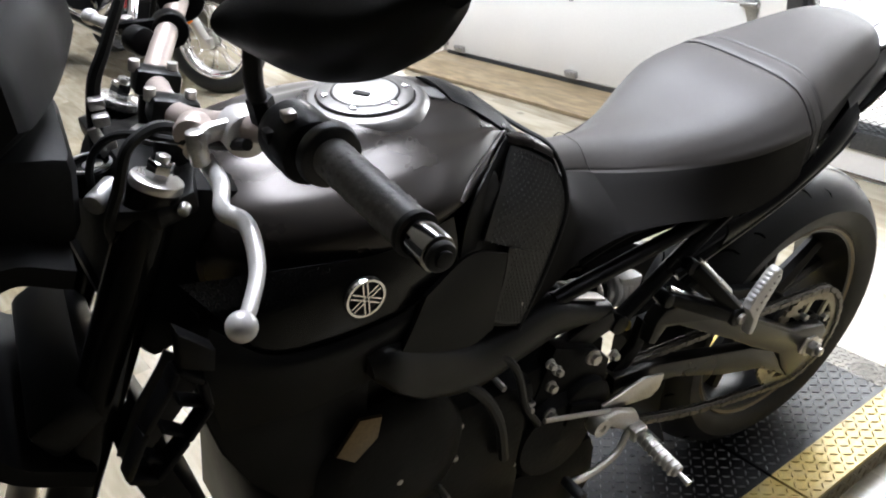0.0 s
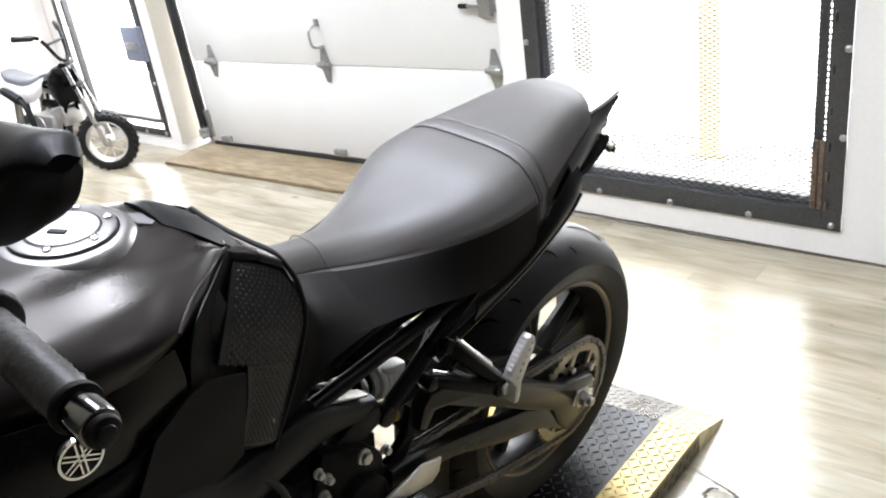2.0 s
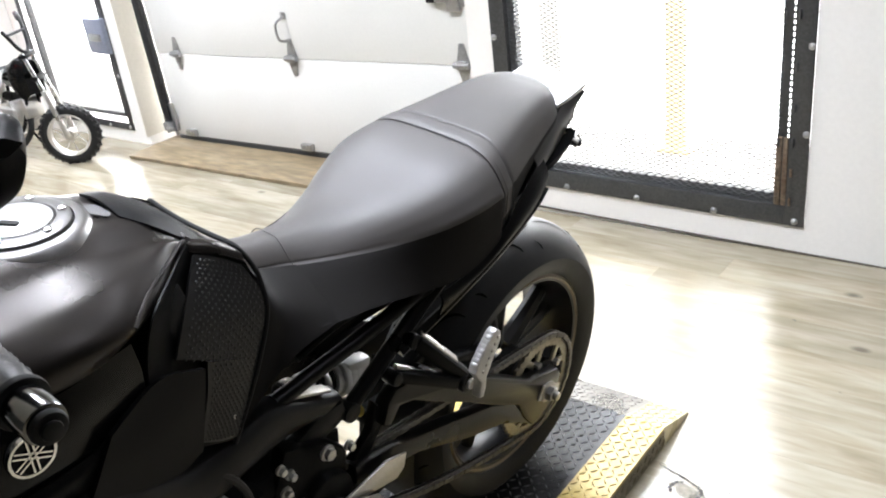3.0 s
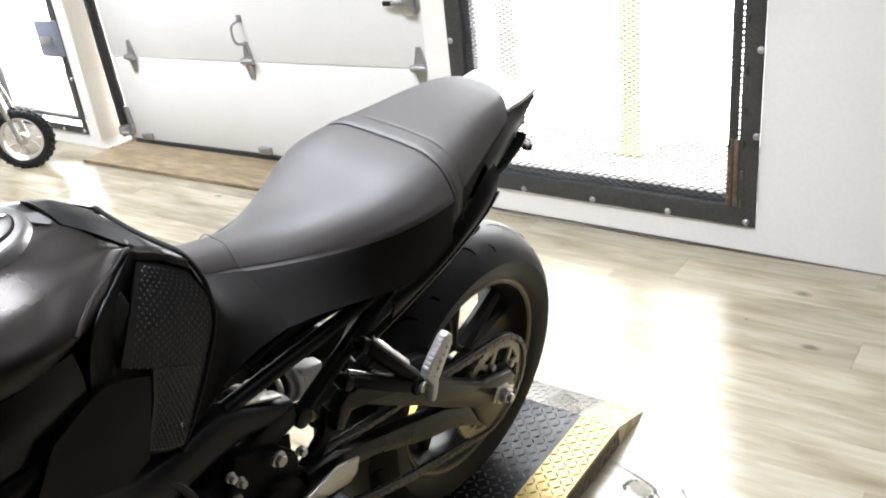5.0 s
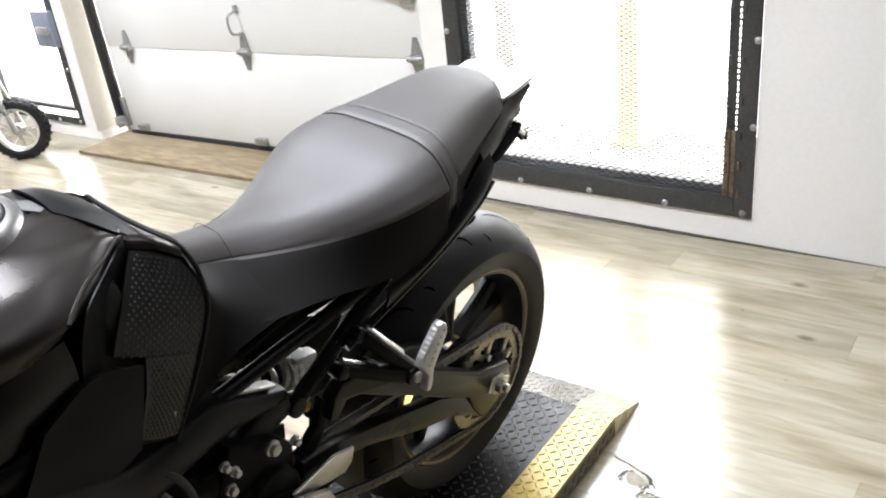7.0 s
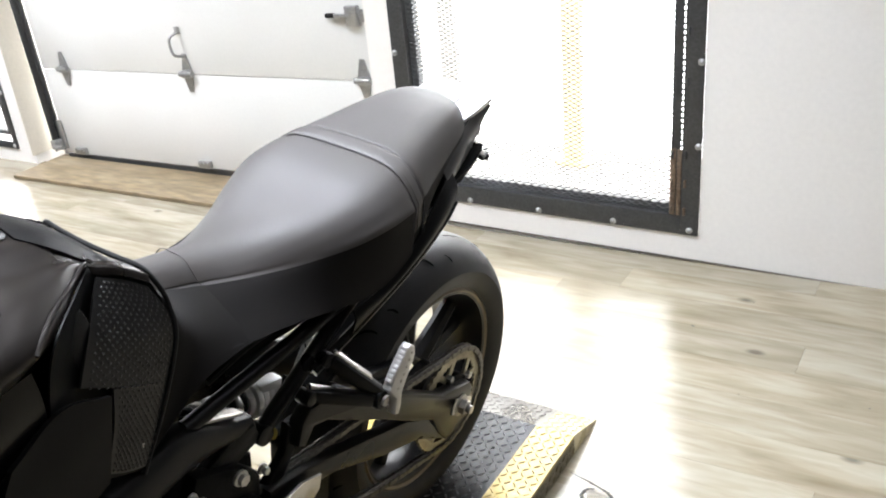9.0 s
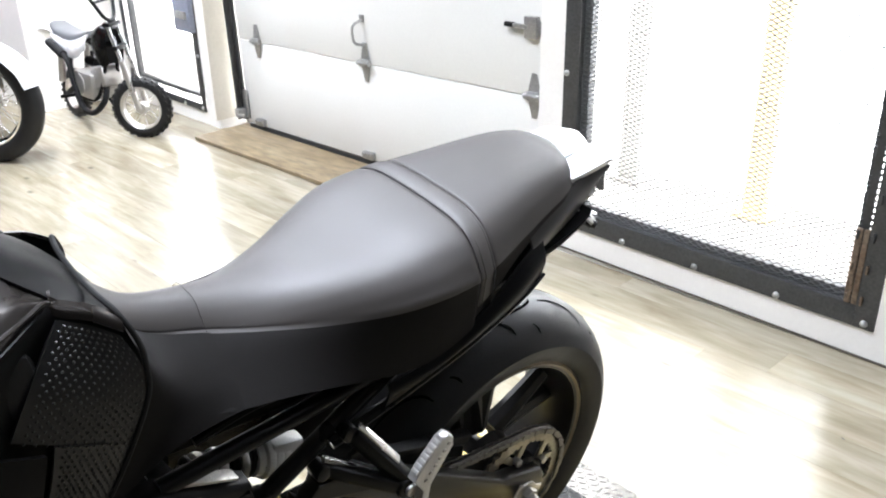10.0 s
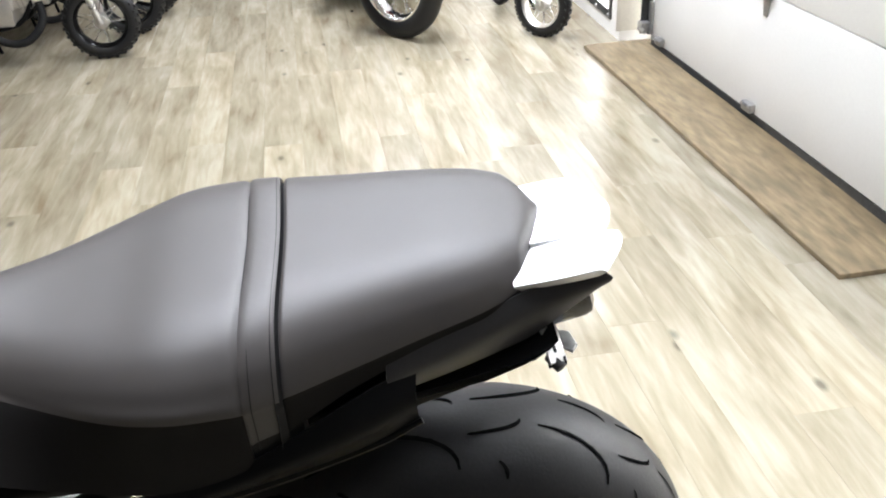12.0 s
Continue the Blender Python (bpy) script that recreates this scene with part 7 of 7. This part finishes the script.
# dark storage shelf past the stub wall
shelf = thing("shelf_unit", pose(-6.5, 1.75, floor_z(-6.5)), "dark shelf unit with stored boxes, half full", "shelf")
for x in (-0.55, 0.55):
    for y in (-0.2, 0.2):
        part("post", box(B(), (x, y, 1.0), (0.04, 0.04, 2.0), None, 0.003), M_DARK, shelf)
for zz in (0.25, 0.8, 1.35, 1.95):
    part("shelf_board", box(B(), (0, 0, zz), (1.14, 0.46, 0.03), None, 0.003), M_DARK, shelf)
for bx, bz, w, h, mat in ((-0.3, 0.8, 0.35, 0.28, M_BOX), (0.15, 0.8, 0.3, 0.2, M_BLUE), (-0.2, 0.25, 0.5, 0.32, M_PLASTIC), (0.3, 1.35, 0.3, 0.25, M_BOX)):
    crate = new("crate", finish("crate", box(B(), (0, 0, h / 2), (w, 0.34, h), None, 0.008), mat))
    crate.matrix_world = pose(-6.5 + bx, 1.75, floor_z(-6.5) + bz + 0.0155)
    tagged(crate, "plain storage crate standing on the dark shelf", "crate", "stored crates")

# ---- floor planks ----
PW, PL = 0.152, 1.22
plank_mesh = None
bm = B()
box(bm, (0, 0, 0), (PL - 0.0005, PW - 0.0005, 0.004), None, 0.0)
plank_mesh = finish("plank", bm, M_PLANK, False)
rng = random.Random(7)


def lay_planks(x0, x1, y0, y1, parent):
    row, y = 0, y0 + PW / 2
    while y + PW / 2 <= y1 + 0.001:
        x = x0 + PL / 2 - rng.uniform(0, PL * 0.9)
        while x - PL / 2 < x1:
            if x0 <= x - PL / 2 and x + PL / 2 <= x1:
                ob = new("plank", plank_mesh)
                ob.parent = parent
                ob.matrix_basis = pose(x, y, -0.002)
            else:
                a, b = max(x - PL / 2, x0), min(x + PL / 2, x1)
                if b - a > 0.02:
                    ob = new("plank", finish("plank_cut", box(B(), (0, 0, 0), (b - a - 0.0005, PW - 0.0005, 0.004)), M_PLANK, False))
                    ob.parent = parent
                    ob.matrix_basis = pose((a + b) / 2, y, -0.002)
            x += PL
        y += PW
        row += 1
    return y - PW / 2


end = lay_planks(-6.2, 1.6, -0.9, WALL_Y + 0.13, floor)
# the rest of the floor, past the aisle
v, fc = [], []
y = -0.9
rows = []
yy = -0.9 - PW
while yy > Y0:
    rows.append((X0, X1, yy))
    yy -= PW
yy = -0.9
while yy < WALL_Y:
    rows += [(X0, -6.2, yy), (1.6, X1, yy)]
    yy += PW
for a, b, y in rows:
    x = a - rng.uniform(0, PL * 0.9)
    while x < b:
        p, q = max(x, a), min(x + PL, b)
        if q - p > 0.03:
            k = len(v)
            v += [(p + 0.001, y + 0.001, 0), (q - 0.001, y + 0.001, 0), (q - 0.001, y + PW - 0.001, 0), (p + 0.001, y + PW - 0.001, 0)]
            fc.append((k, k + 1, k + 2, k + 3))
        x += PL
me = bpy.data.meshes.new("outer_planks")
me.from_pydata(v, [], fc)
me.materials.append(M_PLANK)
ob = new("outer_planks", me)
ob.parent = floor
ob["kind"] = "stuff"
# flaked patches and drag marks beside the platform
srng = random.Random(3)


def flake(bm, x, y, r, stretch=1.0, turn=0.0):
    """One ragged, flat chip."""
    n = srng.randint(6, 9)
    ca, sa = math.cos(turn), math.sin(turn)
    ring = []
    for k in range(n):
        a = 2 * math.pi * k / n
        q = r * srng.uniform(0.55, 1.15)
        u, v = q * stretch * math.cos(a), q * math.sin(a)
        ring.append(bm.verts.new((x + u * ca - v * sa, y + u * sa + v * ca, 0.0007 + srng.uniform(0, 0.0003))))
    bm.faces.new(ring)


def flaked_ring(cx, cy, rx, ry, count, dark_from, dark_to):
    """A worn-through spot: a paler middle with chips round its rim."""
    bm = B()
    flake(bm, cx, cy, min(rx, ry) * 0.85, rx / ry, -0.3)
    bmesh.ops.solidify(bm, geom=list(bm.faces), thickness=0.0003)
    part("worn_patch", bm, M_WORN, floor, smooth=False)
    bm = B()
    for k in range(count):
        a = radians(dark_from + (dark_to - dark_from) * srng.random())
        q = srng.uniform(0.88, 1.12)
        flake(bm, cx + rx * q * math.cos(a), cy + ry * q * math.sin(a), srng.uniform(0.0012, 0.0045), srng.uniform(1.0, 2.2), a + math.pi / 2)
    bmesh.ops.solidify(bm, geom=list(bm.faces), thickness=0.0004)
    part("scuff_mark", bm, M_SCUFF_EDGE, floor, smooth=False)["kind"] = "stuff"


def drag_mark(x0, y0, x1, y1, count):
    """A broken line of chips, as a dragged edge leaves it."""
    bm = B()
    for k in range(count):
        q = (k + srng.uniform(-0.3, 0.3)) / count
        flake(bm, x0 + (x1 - x0) * q + srng.uniform(-0.002, 0.002), y0 + (y1 - y0) * q + srng.uniform(-0.002, 0.002), srng.uniform(0.001, 0.0026), srng.uniform(2.0, 4.0), math.atan2(y1 - y0, x1 - x0))
    bmesh.ops.solidify(bm, geom=list(bm.faces), thickness=0.0004)
    part("scuff_mark", bm, M_SCUFF_EDGE, floor, smooth=False)["kind"] = "stuff"


flaked_ring(-0.221, 1.013, 0.036, 0.026, 46, -60, 230)
flaked_ring(-0.172, 0.968, 0.026, 0.016, 30, 0, 200)
drag_mark(-0.31, 1.07, -0.215, 1.042, 16)
drag_mark(-0.215, 1.045, -0.165, 1.000, 10)
drag_mark(-0.140, 1.060, -0.092, 1.000, 14)
drag_mark(-0.235, 1.14, -0.150, 1.085, 10)
for k in range(26):
    bm = B()
    flake(bm, srng.uniform(-0.25, 1.0), srng.uniform(0.9, 2.15), srng.uniform(0.0012, 0.003), srng.uniform(1.0, 2.5), srng.uniform(0, 3))
    bmesh.ops.solidify(bm, geom=list(bm.faces), thickness=0.0004)
    part("scuff_mark", bm, M_SCUFF_EDGE, floor, smooth=False)
